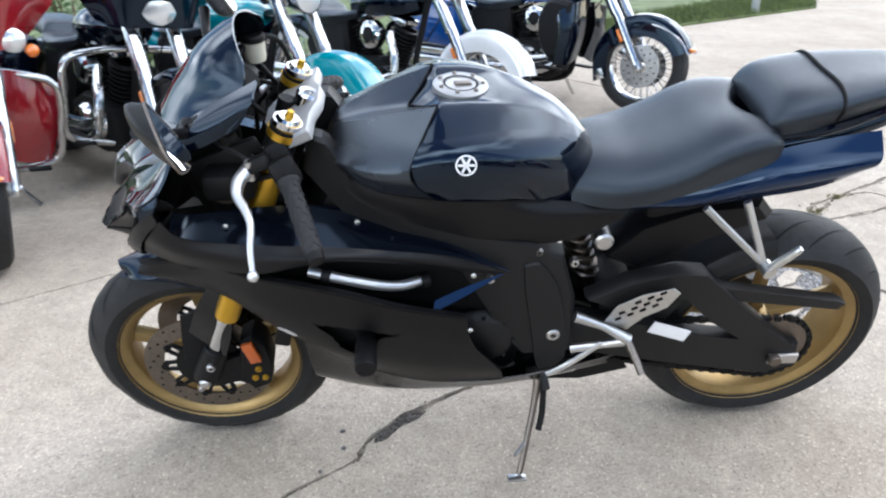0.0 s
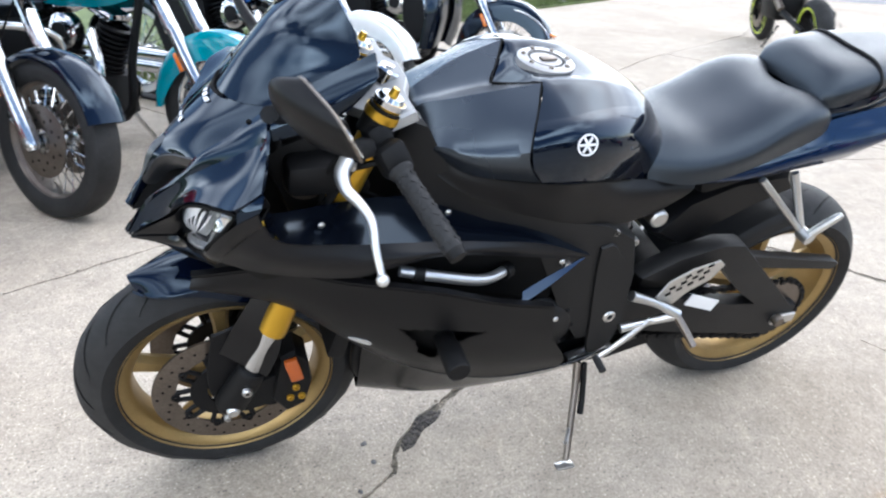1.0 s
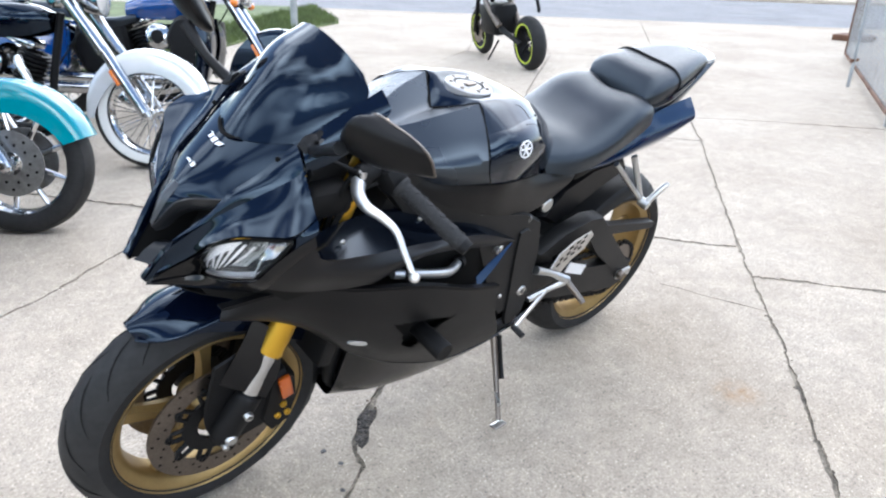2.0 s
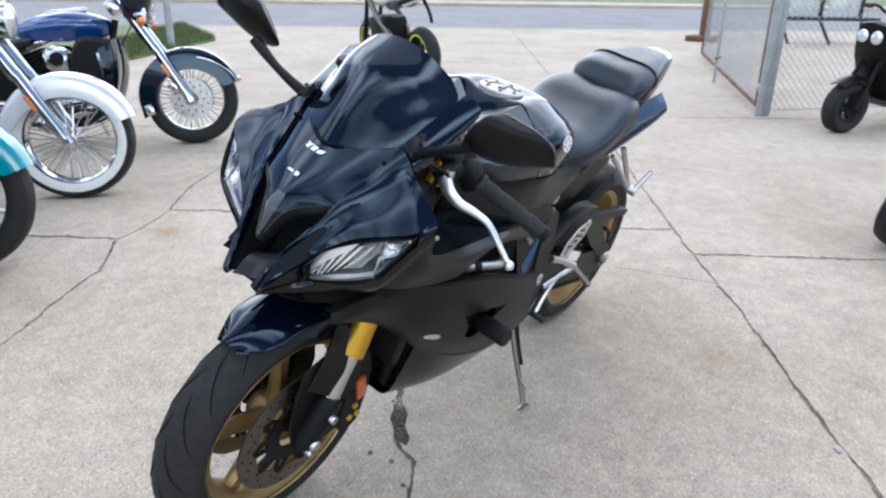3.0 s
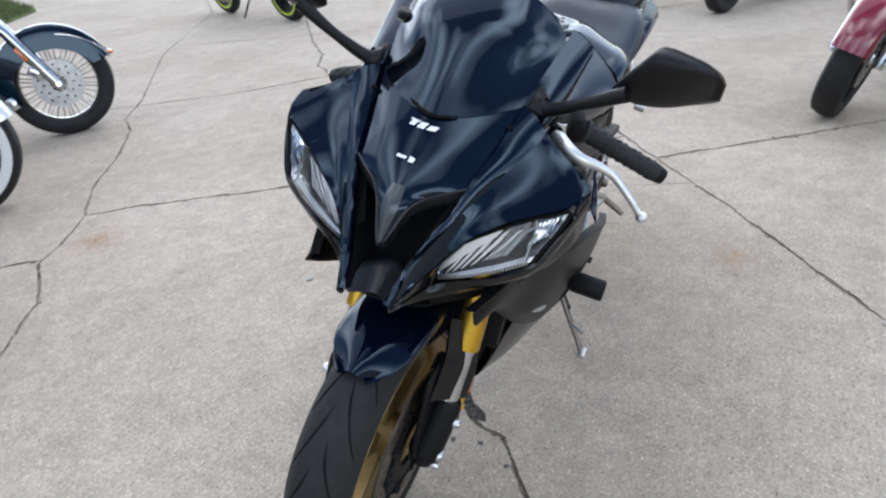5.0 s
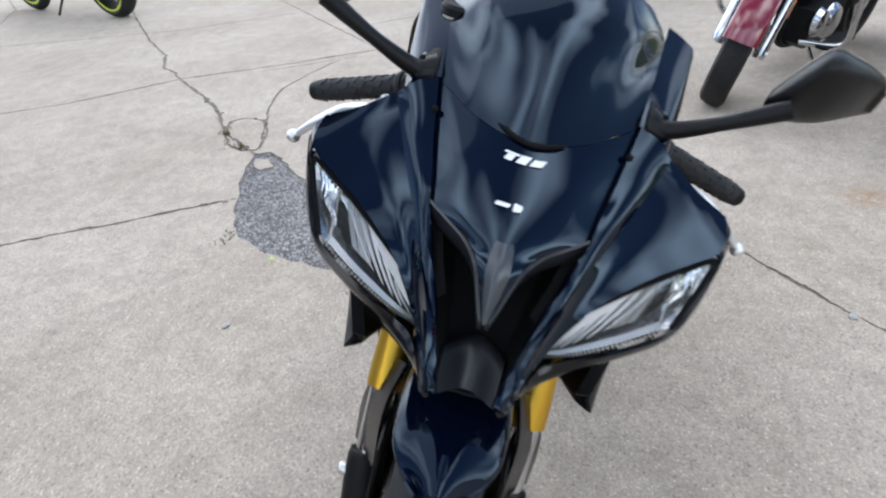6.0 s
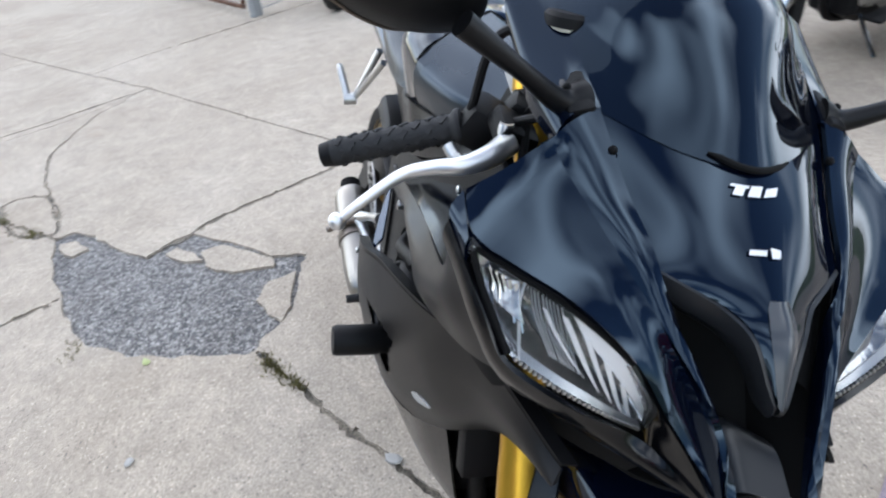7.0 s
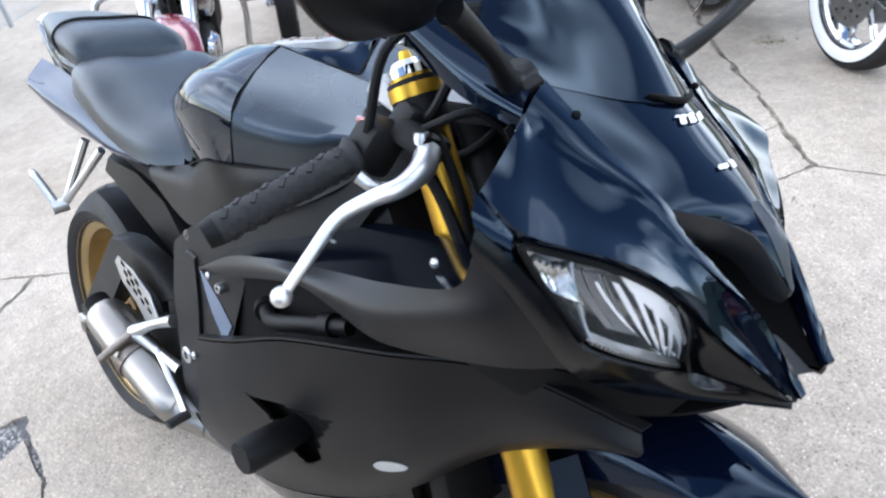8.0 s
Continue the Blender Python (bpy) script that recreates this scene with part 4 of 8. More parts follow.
CREASE = [(0.090, 0.166, 0.962), (0.076, 0.157, 0.940), (0.008, 0.121, 0.889), (-0.050, 0.085, 0.838), (-0.101, 0.055, 0.782), (-0.138, 0.040, 0.717)]
CREASE = [tuple(v) for v in spline(CREASE, 17)]
MOUTH = [tuple(v) for v in spline([(0.100, 0.1235, 0.9858), (0.036, 0.1068, 0.9258), (-0.013, 0.0932, 0.8868), (-0.042, 0.080, 0.838), (-0.080, 0.060, 0.788), (-0.136, 0.036, 0.716)], 17)]
LENS_TOP = [tuple(v) for v in spline([(0.068, 0.246, 0.914), (0.030, 0.247, 0.890), (0.008, 0.207, 0.869), (-0.022, 0.160, 0.849), (-0.048, 0.112, 0.813), (-0.066, 0.084, 0.779), (-0.096, 0.062, 0.748), (-0.134, 0.046, 0.718)], 17)]
shell("lamp_cowl", [MOUTH, [((a[0] + b[0]) / 2 - 0.002, (a[1] + b[1]) / 2, (a[2] + b[2]) / 2 + 0.005) for a, b in zip(MOUTH, CREASE)], CREASE], M_GLOSS, nu=8, nv=30, thick=0.006, label="gloss black inner cowl beside the air intake")
shell("cowl_side", [CREASE, [((a[0] + b[0]) / 2 + 0.002, (a[1] + b[1]) / 2 - 0.002, (a[2] + b[2]) / 2 - 0.004) for a, b in zip(CREASE, LENS_TOP)], LENS_TOP], M_GLOSS, nu=10, nv=30, thick=0.006, label="gloss black cowl over the lamp")
shell("lower_cowl", [
    [(0.060, 0.256, 0.892), (0.028, 0.246, 0.868), (0.000, 0.231, 0.832), (-0.018, 0.214, 0.798), (-0.031, 0.176, 0.773), (-0.040, 0.136, 0.752), (-0.046, 0.100, 0.735), (-0.060, 0.075, 0.724), (-0.094, 0.058, 0.720), (-0.134, 0.046, 0.716)],
    [(0.062, 0.258, 0.882), (0.033, 0.248, 0.858), (0.006, 0.234, 0.822), (-0.012, 0.213, 0.785), (-0.022, 0.170, 0.752), (-0.036, 0.130, 0.734), (-0.050, 0.098, 0.720), (-0.068, 0.076, 0.713), (-0.098, 0.056, 0.711), (-0.135, 0.043, 0.713)],
    [(0.064, 0.257, 0.872), (0.040, 0.247, 0.848), (0.014, 0.233, 0.812), (-0.002, 0.206, 0.768), (-0.008, 0.150, 0.730), (-0.026, 0.116, 0.714), (-0.046, 0.088, 0.706), (-0.066, 0.070, 0.703), (-0.098, 0.050, 0.704), (-0.132, 0.038, 0.708)],
], M_BEAK, nu=10, nv=34, thick=0.006, label="gloss black lower edge of the lamp cowl")
# beak between the lens front and the crease
shell("lamp_beak", [
    [(-0.047, 0.108, 0.808), (-0.064, 0.085, 0.778), (-0.094, 0.063, 0.748), (-0.133, 0.047, 0.718)],
    [(-0.043, 0.084, 0.775), (-0.062, 0.074, 0.752), (-0.094, 0.060, 0.733), (-0.133, 0.046, 0.717)],
    [(-0.037, 0.069, 0.722), (-0.060, 0.070, 0.722), (-0.094, 0.057, 0.719), (-0.133, 0.045, 0.716)],
], M_BEAK, nu=8, nv=16, thick=0.004, label="gloss black beak in front of the lamp")
for s in (-1, 1):
    lens_rows = sided([
        [(0.028, 0.246, 0.882), (0.008, 0.205, 0.864), (-0.021, 0.158, 0.843), (-0.042, 0.107, 0.806), (-0.045, 0.072, 0.766)],
        [(0.010, 0.235, 0.848), (-0.010, 0.200, 0.826), (-0.036, 0.147, 0.800), (-0.049, 0.102, 0.766), (-0.046, 0.070, 0.744)],
        [(-0.019, 0.213, 0.800), (-0.030, 0.175, 0.776), (-0.038, 0.135, 0.755), (-0.041, 0.100, 0.738), (-0.037, 0.070, 0.723)]], s)
    lens = part("headlamp", sheet(lens_rows, 12, 20, 0.003, flip=s > 0), M_LENS, sport, "clear swept-back headlamp with a chrome reflector")
    lens.visible_shadow = False
    grid = np.array([spline(r, 201) for r in lens_rows])

    def behind(u, v, d):
        """A place behind the lens: u from the outer end to the nose, v from top to bottom, d metres in."""
        q = spline(grid[:, max(0, min(200, int(round(u * 200))))], 41)[min(40, int(round(v * 40)))]
        return (q[0] + d * 0.85, q[1] - s * d * 0.35, q[2] - d * 0.15)
    part("lamp_bowl", sheet([[behind(u, v, 0.004 + 0.04 * math.sin(math.pi * v) ** 0.6 * math.sin(math.pi * u) ** 0.4) for u in (0, 0.2, 0.4, 0.6, 0.8, 1)] for v in (0, 0.25, 0.5, 0.75, 1)], 14, 24, 0.002, flip=s > 0), M_BOWL, lens, "dark mirror-finished lamp bowl")
    part("lamp_edge", sheet(sided([[(0.070, 0.246, 0.914), (0.030, 0.2465, 0.889)], [(0.066, 0.256, 0.902), (0.030, 0.2485, 0.880)], [(0.060, 0.257, 0.890), (0.028, 0.2475, 0.868)]], s), 8, 5, 0.004, flip=s > 0), M_GLOSS, lens)
    # dark marker bowl behind the divider, bright main bowl with curved vanes, ledge, rim teeth
    part("marker_reflector", sheet([[behind(u, v, 0.010 + 0.006 * math.sin(2 * u * 6 + v * 5)) for u in (0.06, 0.12, 0.18, 0.24)] for v in (0.08, 0.3, 0.52)], 8, 12, 0.002, flip=s > 0), M_BOWL, lens, "small dark marker reflector")
    bm = bmesh.new()
    for k in range(5):
        u = 0.07 + 0.036 * k
        tube([behind(u, 0.14, 0.006), behind(u + 0.012, 0.30, 0.008), behind(u - 0.010, 0.46 + 0.05 * k, 0.006)], [0.0035, 0.0025, 0.0008], 8, 6, bm)
    part("marker_vane", bm, M_REFLECT, lens, "bright slivers of the marker reflector", kind="stuff")
    part("divider_bar", tube([behind(0.27, 0.02, 0.003), behind(0.235, 0.35, 0.005), behind(0.15, 0.75, 0.005), behind(0.07, 0.98, 0.002)], 0.0016, 18, 8), M_LEDGE, lens)
    # curved vanes, whitened to paint in what the mirror would reflect
    bm = bmesh.new()
    for u, wide, v0, v1 in ((0.36, 0.018, 0.20, 0.72), (0.44, 0.030, 0.16, 0.78), (0.525, 0.034, 0.20, 0.80), (0.61, 0.036, 0.28, 0.84), (0.70, 0.036, 0.38, 0.88)):
        rows = [[behind(u - 0.02 + w, v0, 0.006), behind(u + 0.01 + w * 1.1, v0 * 0.6 + v1 * 0.4, 0.011), behind(u + 0.055 + w, v0 * 0.25 + v1 * 0.75, 0.013), behind(u + 0.12 + w * 0.3, v1, 0.011)] for w in (0.0, wide * 0.5, wide)]
        sheet(rows, 5, 14, 0.0015, bm)
    part("reflector_streak", bm, M_PEARL, lens, "fan of curved reflector vanes, bright reflection put in as white", kind="stuff")
    bm = bmesh.new()
    for k in range(9):
        u = 0.29 + 0.016 * k
        tube([behind(u, 0.12, 0.016), behind(u + 0.01, 0.40, 0.018), behind(u + 0.035, 0.72, 0.012)], 0.0010, 8, 5, bm)
    part("lamp_rib", bm, M_LEDGE, lens, "fine upright reflector ribs", kind="stuff")
    bm = bmesh.new()
    for k in range(9):
        q = 0.06 + 0.04 * k
        tube([behind(0.70 + 0.022 * k, q, 0.0035), behind(0.985, q + 0.20, 0.0035)], 0.0016, 4, 5, bm)
    part("lens_flute", bm, M_LEDGE, lens, "pale flutes at the inner end of the lens", kind="stuff")
    # inner facet, its bright reflection painted white
    part("lamp_strip", sheet([[behind(u, v, 0.005) for u, v in ((0.47, 0.04), (0.62, 0.04), (0.80, 0.06), (0.985, 0.22))], [behind(u, v, 0.008) for u, v in ((0.50, 0.20), (0.66, 0.36), (0.82, 0.56), (0.985, 0.93))]], 8, 18, 0.002, flip=s > 0), M_PEARL, lens, "inner facet of the reflector, bright reflection put in as white")
    part("lamp_ledge", sheet([[behind(u, 0.88, 0.008) for u in (0.10, 0.30, 0.5, 0.7, 0.90)], [behind(u, 0.965, 0.003) for u in (0.06, 0.30, 0.5, 0.7, 0.93)]], 4, 20, 0.002, flip=s > 0), M_LEDGE, lens, "pale ledge under the reflector")
    bm = bmesh.new()
    for k in range(30):
        u = 0.05 + 0.03 * k
        box(behind(u, 0.965, -0.001), (0.003, 0.003, 0.003), None, 0.0, bm)
    part("lens_rim", bm, M_ALU, lens, "row of tiny teeth along the lens edge", kind="stuff")
    part("lens_edge", tube([behind(0.0, 0.04, -0.001), behind(0.0, 0.5, -0.001), behind(0.0, 0.98, -0.001)], 0.0032, 16, 6), M_VOID, lens)
    part("lens_seal", tube([behind(u, 0.01, -0.001) for u in (0.02, 0.2, 0.4, 0.6, 0.8, 0.98)], 0.003, 30, 6), M_VOID, lens)
    # housing coloured near-black for the shade behind the lamp
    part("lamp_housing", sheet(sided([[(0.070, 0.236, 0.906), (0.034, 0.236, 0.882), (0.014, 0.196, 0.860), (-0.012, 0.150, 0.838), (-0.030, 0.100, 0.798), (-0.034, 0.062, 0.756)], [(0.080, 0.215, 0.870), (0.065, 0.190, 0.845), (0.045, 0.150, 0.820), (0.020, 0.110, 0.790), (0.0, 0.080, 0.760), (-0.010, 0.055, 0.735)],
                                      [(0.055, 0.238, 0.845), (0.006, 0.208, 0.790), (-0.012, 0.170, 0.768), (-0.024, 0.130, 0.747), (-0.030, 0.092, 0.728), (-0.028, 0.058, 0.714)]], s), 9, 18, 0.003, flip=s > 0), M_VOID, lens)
    # near-black mouth walls behind the cowl edges, shade put into their colour
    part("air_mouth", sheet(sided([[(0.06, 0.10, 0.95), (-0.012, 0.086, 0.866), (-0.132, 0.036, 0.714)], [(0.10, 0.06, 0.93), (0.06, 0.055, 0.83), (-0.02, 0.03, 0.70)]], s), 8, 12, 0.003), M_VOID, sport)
part("mouth_floor", sheet([[(-0.128, -0.034, 0.708), (-0.10, 0, 0.702), (-0.128, 0.034, 0.708)], [(-0.085, -0.036, 0.735), (-0.050, 0, 0.738), (-0.085, 0.036, 0.735)], [(-0.05, -0.038, 0.725), (-0.02, 0, 0.725), (-0.05, 0.038, 0.725)]], 10, 9, 0.004), M_LIP, sport, "dull black chin between the lamps")
# back of the intake, its deep shade put into the colour
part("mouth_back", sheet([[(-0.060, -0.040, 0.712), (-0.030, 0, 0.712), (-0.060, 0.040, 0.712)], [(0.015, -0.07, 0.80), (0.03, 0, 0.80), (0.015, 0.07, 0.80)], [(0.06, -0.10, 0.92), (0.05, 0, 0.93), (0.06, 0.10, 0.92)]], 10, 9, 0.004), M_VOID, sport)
# near-black sheets under nose panel and cowls, coloured as the shade inside
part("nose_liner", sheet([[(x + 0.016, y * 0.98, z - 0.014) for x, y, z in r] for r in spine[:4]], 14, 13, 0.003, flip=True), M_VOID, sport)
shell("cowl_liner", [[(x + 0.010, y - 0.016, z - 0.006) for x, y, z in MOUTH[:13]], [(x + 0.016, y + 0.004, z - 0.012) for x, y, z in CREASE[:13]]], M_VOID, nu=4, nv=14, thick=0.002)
# undersides coloured near-black, standing in for the shade below the nose
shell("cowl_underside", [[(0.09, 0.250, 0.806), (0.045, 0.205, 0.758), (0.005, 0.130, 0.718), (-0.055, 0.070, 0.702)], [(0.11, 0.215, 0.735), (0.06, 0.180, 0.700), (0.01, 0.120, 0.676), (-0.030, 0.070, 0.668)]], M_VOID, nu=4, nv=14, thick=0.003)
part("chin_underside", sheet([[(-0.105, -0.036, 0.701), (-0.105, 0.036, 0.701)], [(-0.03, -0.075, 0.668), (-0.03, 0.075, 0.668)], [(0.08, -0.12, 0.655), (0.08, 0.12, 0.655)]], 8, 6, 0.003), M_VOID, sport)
# dull lip under the nose panel's edge
shell("intake_lip", [[(-0.0145, 0.0925, 0.8852), (-0.034, 0.067, 0.8770), (-0.0525, 0.0415, 0.8672), (-0.0755, 0.0232, 0.8522), (-0.0945, 0.0100, 0.8192), (-0.1035, 0.003, 0.8025)],
                     [(-0.012, 0.089, 0.866), (-0.032, 0.062, 0.857), (-0.050, 0.036, 0.847), (-0.073, 0.019, 0.832), (-0.092, 0.007, 0.802), (-0.102, 0.002, 0.793)],
                     [(-0.002, 0.083, 0.856), (-0.020, 0.056, 0.847), (-0.037, 0.031, 0.837), (-0.058, 0.015, 0.822), (-0.080, 0.005, 0.795), (-0.096, 0.001, 0.789)]], M_LIP, nu=10, nv=24, thick=0.004, label="dull grey rolled lip of the air intake")
screen_rows = [
    [(0.100, -0.121, 0.9855), (0.049, -0.062, 0.9690), (0.0245, 0, 0.9632), (0.049, 0.062, 0.9690), (0.100, 0.121, 0.9855)],
    [(0.160, -0.130, 1.029), (0.100, -0.074, 1.021), (0.069, 0, 1.0245), (0.100, 0.074, 1.021), (0.160, 0.130, 1.029)],
    [(0.222, -0.137, 1.064), (0.152, -0.082, 1.082), (0.126, 0, 1.090), (0.152, 0.082, 1.082), (0.222, 0.137, 1.064)],
    [(0.226, -0.112, 1.098), (0.208, -0.062, 1.128), (0.200, 0, 1.140), (0.208, 0.062, 1.128), (0.226, 0.112, 1.098)],
]
screen = part("windscreen", sheet(screen_rows, 26, 33, 0.004), M_TINT, sport, "dark smoked windscreen reflecting the sky")
part("screen_notch", tube([(0.034, -0.042, 0.9685), (0.026, -0.026, 0.9655), (0.0215, -0.004, 0.9640), (0.025, 0.014, 0.9660), (0.032, 0.030, 0.9705), (0.038, 0.040, 0.9730)], [0.0012, 0.0030, 0.0036, 0.0034, 0.003, 0.0012], 24, 8), M_VOID, screen)
shell("screen_wing", [
    [(0.098, 0.121, 0.990), (0.170, 0.131, 1.035), (0.249, 0.140, 1.079)],
    [(0.094, 0.146, 0.986), (0.170, 0.157, 1.024), (0.246, 0.165, 1.068)],
    [(0.092, 0.161, 0.968), (0.165, 0.173, 1.005), (0.241, 0.181, 1.052)],
    [(0.095, 0.160, 0.950), (0.150, 0.170, 0.972), (0.207, 0.170, 1.002)],
], M_GLOSS, thick=0.005, label="gloss black wing under the screen")
bm = bmesh.new()
for s in (-1, 1):
    for x, y, z in ((0.066, 0.117, 0.958), (0.118, 0.150, 0.998), (-0.004, 0.097, 0.886)):
        ball((x - 0.001, s * y, z + 0.003), 0.0045, 10, bm)
part("screen_screw", bm, M_VOID, sport, kind="stuff")
# instrument pod
pod = part("instrument_pod", box((0.165, 0, 0.985), (0.07, 0.20, 0.075), pose(0, 0, 0, 0, 38, 0), 0.014), M_DARK, sport, "black instrument pod")
part("dial", lathe([(0, 0.004), (0.033, 0.004), (0.036, 0.0)], 28, (0, 0, 0), "z"), M_VOID, pod).matrix_basis = pose(0.192, 0.025, 1.012, 0, 38, 0)
part("pod_bracket", box((0.12, 0, 0.90), (0.05, 0.12, 0.12), None, 0.01), M_DARK, sport)
part("coolant_tray", box((0.165, -0.12, 0.865), (0.10, 0.07, 0.06), None, 0.015), M_DARK, sport)
# added black box beside the left fork tube, stands in for deep cockpit shade
part("loom_cover", box((0.175, -0.095, 0.850), (0.15, 0.022, 0.15), pose(0, 0, 0, 0, -20, 0), 0.01), M_DARK, sport)
part("horn", lathe([(0.012, 0.0), (0.034, 0.004), (0.037, 0.014), (0.030, 0.022), (0, 0.024)], 22, (0.150, -0.130, 0.848)), M_STEEL, sport, "round metal horn")

# mirrors: flat-backed pods, pointed outwards
MIRROR = [(0.256, 0.112, 0.098, 1.062, 1.042), (0.266, 0.114, 0.088, 1.082, 1.034), (0.280, 0.119, 0.084, 1.104, 1.029), (0.296, 0.125, 0.085, 1.121, 1.026),
          (0.325, 0.138, 0.096, 1.116, 1.029), (0.355, 0.151, 0.117, 1.107, 1.038), (0.378, 0.160, 0.142, 1.094, 1.047), (0.388, 0.164, 0.158, 1.080, 1.053)]
for s in (-1, 1):
    bm = bmesh.new()
    rings, rim, face_ = [], [], []
    curve = spline(MIRROR, len(MIRROR) * 8 - 7)
    for k in np.linspace(0, len(MIRROR) - 1, 24):
        yy, xr, xf, zt, zb = curve[int(round(k * 8))]
        xr += 0.015 * (0.395 - yy) / 0.136
        up = (yy - 0.25) * 0.24 if s > 0 else 0.0
        zt, zb = zt + up, zb + up
        ring = []
        for j in range(15):
            a = math.pi * j / 14
            bulge = math.sin(a) ** 0.5
            ring.append(bm.verts.new((xr - (xr - xf) * bulge - 0.24 * (zt - zb) * math.cos(a), s * (yy - 0.012 * bulge), (zt + zb) / 2 + (zt - zb) / 2 * math.cos(a))))
        rings.append(ring)
        rim.append([(xr - 0.24 * (zt - zb), s * yy, zt), (xr + 0.24 * (zt - zb), s * yy, zb)])
    fill_grid(bm, rings)
    bm.faces.new(rings[0])
    bm.faces.new(rings[-1][::-1])
    bm.faces.new([r[0] for r in rings] + [r[-1] for r in rings[::-1]])
    head = part("mirror_housing", bm, M_MATTE, sport, "satin black mirror housing")
    loop = [r[0] for r in rim] + [r[1] for r in rim[::-1]]
    part("mirror_rim", tube(loop + loop[:1], 0.0022, seg=6, smooth=False, cap=False), M_STEEL, head)
    mid_y, mid_z = 0.322, 1.072 + (0.017 if s > 0 else 0.0)
    glass_rows = [[(xx + 0.0025, s * (mid_y + (abs(y) - mid_y) * 0.93), mid_z + (zz - mid_z) * 0.9) for xx, zz in ((x, z), (x2, z2))] for (x, y, z), (x2, y2, z2) in rim]
    part("mirror_glass", sheet(glass_rows, 20, 3, 0.001, flip=s < 0), M_MIRROR, head)
    part("mirror_stalk", tube([(0.118, s * 0.132, 0.990), (0.110, s * 0.158, 0.990), (0.088, s * 0.208, 1.020), (0.078, s * 0.268, 1.056)], [0.020, 0.0115, 0.0085, 0.012], 18, 12), M_MATTE, head, "slim black mirror stalk")
    if s > 0:
        swing = Matrix.Translation((0.112, 0.272, 0)) @ Matrix.Rotation(radians(38), 4, "Z") @ Matrix.Translation((-0.112, -0.272, 0))
        for ob in (head, *head.children):
            if ob.name.split(".")[0] in ("mirror_housing", "mirror_rim", "mirror_glass"):
                ob.data.transform(swing)
    foot = part("mirror_foot", box((0.122, s * 0.137, 0.988), (0.056, 0.028, 0.030), pose(0, 0, 0, s * -20, -25, 0), 0.006), M_DARK, head)
    part("foot_pad", box((0.124, s * 0.148, 0.996), (0.028, 0.010, 0.012), pose(0, 0, 0, s * -20, -25, 0), 0.005), M_LIP, foot)

# ---- side fairings, belly, inner panels ----
F0 = [(-0.045, 0.150, 0.690), (0.080, 0.196, 0.724), (0.200, 0.240, 0.714), (0.355, 0.260, 0.683), (0.480, 0.262, 0.636), (0.612, 0.248, 0.588)]
F1 = [(-0.050, 0.158, 0.674), (0.085, 0.186, 0.670), (0.205, 0.226, 0.626), (0.345, 0.247, 0.582), (0.490, 0.252, 0.544), (0.630, 0.244, 0.505)]
F2 = [(-0.034, 0.152, 0.664), (0.100, 0.166, 0.618), (0.212, 0.200, 0.548), (0.345, 0.224, 0.488), (0.510, 0.234, 0.445), (0.690, 0.224, 0.405)]
F3 = [(-0.014, 0.142, 0.656), (0.130, 0.140, 0.575), (0.250, 0.166, 0.475), (0.365, 0.186, 0.408), (0.530, 0.200, 0.352), (0.706, 0.196, 0.340)]
VENT = [(0.300, 0.588), (0.345, 0.584), (0.400, 0.576), (0.472, 0.560), (0.428, 0.541), (0.408, 0.505), (0.378, 0.480), (0.346, 0.503), (0.334, 0.545)]


def within(x, y, poly):
    c = False
    for (x0, y0), (x1, y1) in zip(poly, poly[1:] + poly[:1]):
        if (y0 > y) != (y1 > y) and x < (x1 - x0) * (y - y0) / (y1 - y0) + x0:
            c = not c
    return c


def fairing_y(x, z):
    """Half width of the side fairing at a place on it."""
    rows = [spline(f, 60) for f in (F0, F1, F2, F3)]
    col = [(np.interp(x, r[:, 0], r[:, 2]), np.interp(x, r[:, 0], r[:, 1])) for r in rows][::-1]
    return float(np.interp(z, [c[0] for c in col], [c[1] for c in col]))


sides = []
for s in (-1, 1):
    bm = sheet(sided([F0, F1, F2, F3], s), 64, 96, 0.005, flip=s > 0)
    bmesh.ops.delete(bm, geom=[f for f in bm.faces if within(f.calc_center_median().x, f.calc_center_median().z, VENT)], context="FACES")
    sides.append(part("side_fairing", bm, M_MATTE, sport, "satin black side fairing with a dark vent"))
    # near-black sheet behind the vent, coloured as the shade in it
    part("vent_liner", sheet(sided([[(x, fairing_y(x, z) - 0.026, z) for x in (0.28, 0.33, 0.38, 0.43, 0.49)] for z in (0.60, 0.56, 0.52, 0.47)], s), 8, 10, 0.002), M_VOID, sides[-1])
shell("fairing_lip", [[(x, y + 0.0012, z + 0.003) for x, y, z in F0], [(x, y - 0.016, z + 0.001) for x, y, z in F0]], M_MATTE, nu=3, nv=34, thick=0.003)
shell("belly_pan", [
    [(0.255, 0.160, 0.470), (0.365, 0.186, 0.406), (0.530, 0.200, 0.350), (0.706, 0.196, 0.338), (0.860, 0.165, 0.335), (1.050, 0.100, 0.320)],
    [(0.262, 0.112, 0.290), (0.400, 0.136, 0.264), (0.540, 0.146, 0.260), (0.720, 0.148, 0.268), (0.880, 0.126, 0.272), (1.060, 0.085, 0.268)],
    [(0.270, 0.048, 0.262), (0.420, 0.062, 0.236), (0.560, 0.070, 0.226), (0.740, 0.065, 0.222), (0.900, 0.060, 0.222), (1.060, 0.050, 0.222)],
    [(0.272, 0.0, 0.256), (0.420, 0.0, 0.228), (0.560, 0.0, 0.218), (0.740, 0.0, 0.214), (0.900, 0.0, 0.214), (1.060, 0.0, 0.216)],
], M_BEAK, nu=18, nv=28, thick=0.004, label="soft-gloss black belly pan")
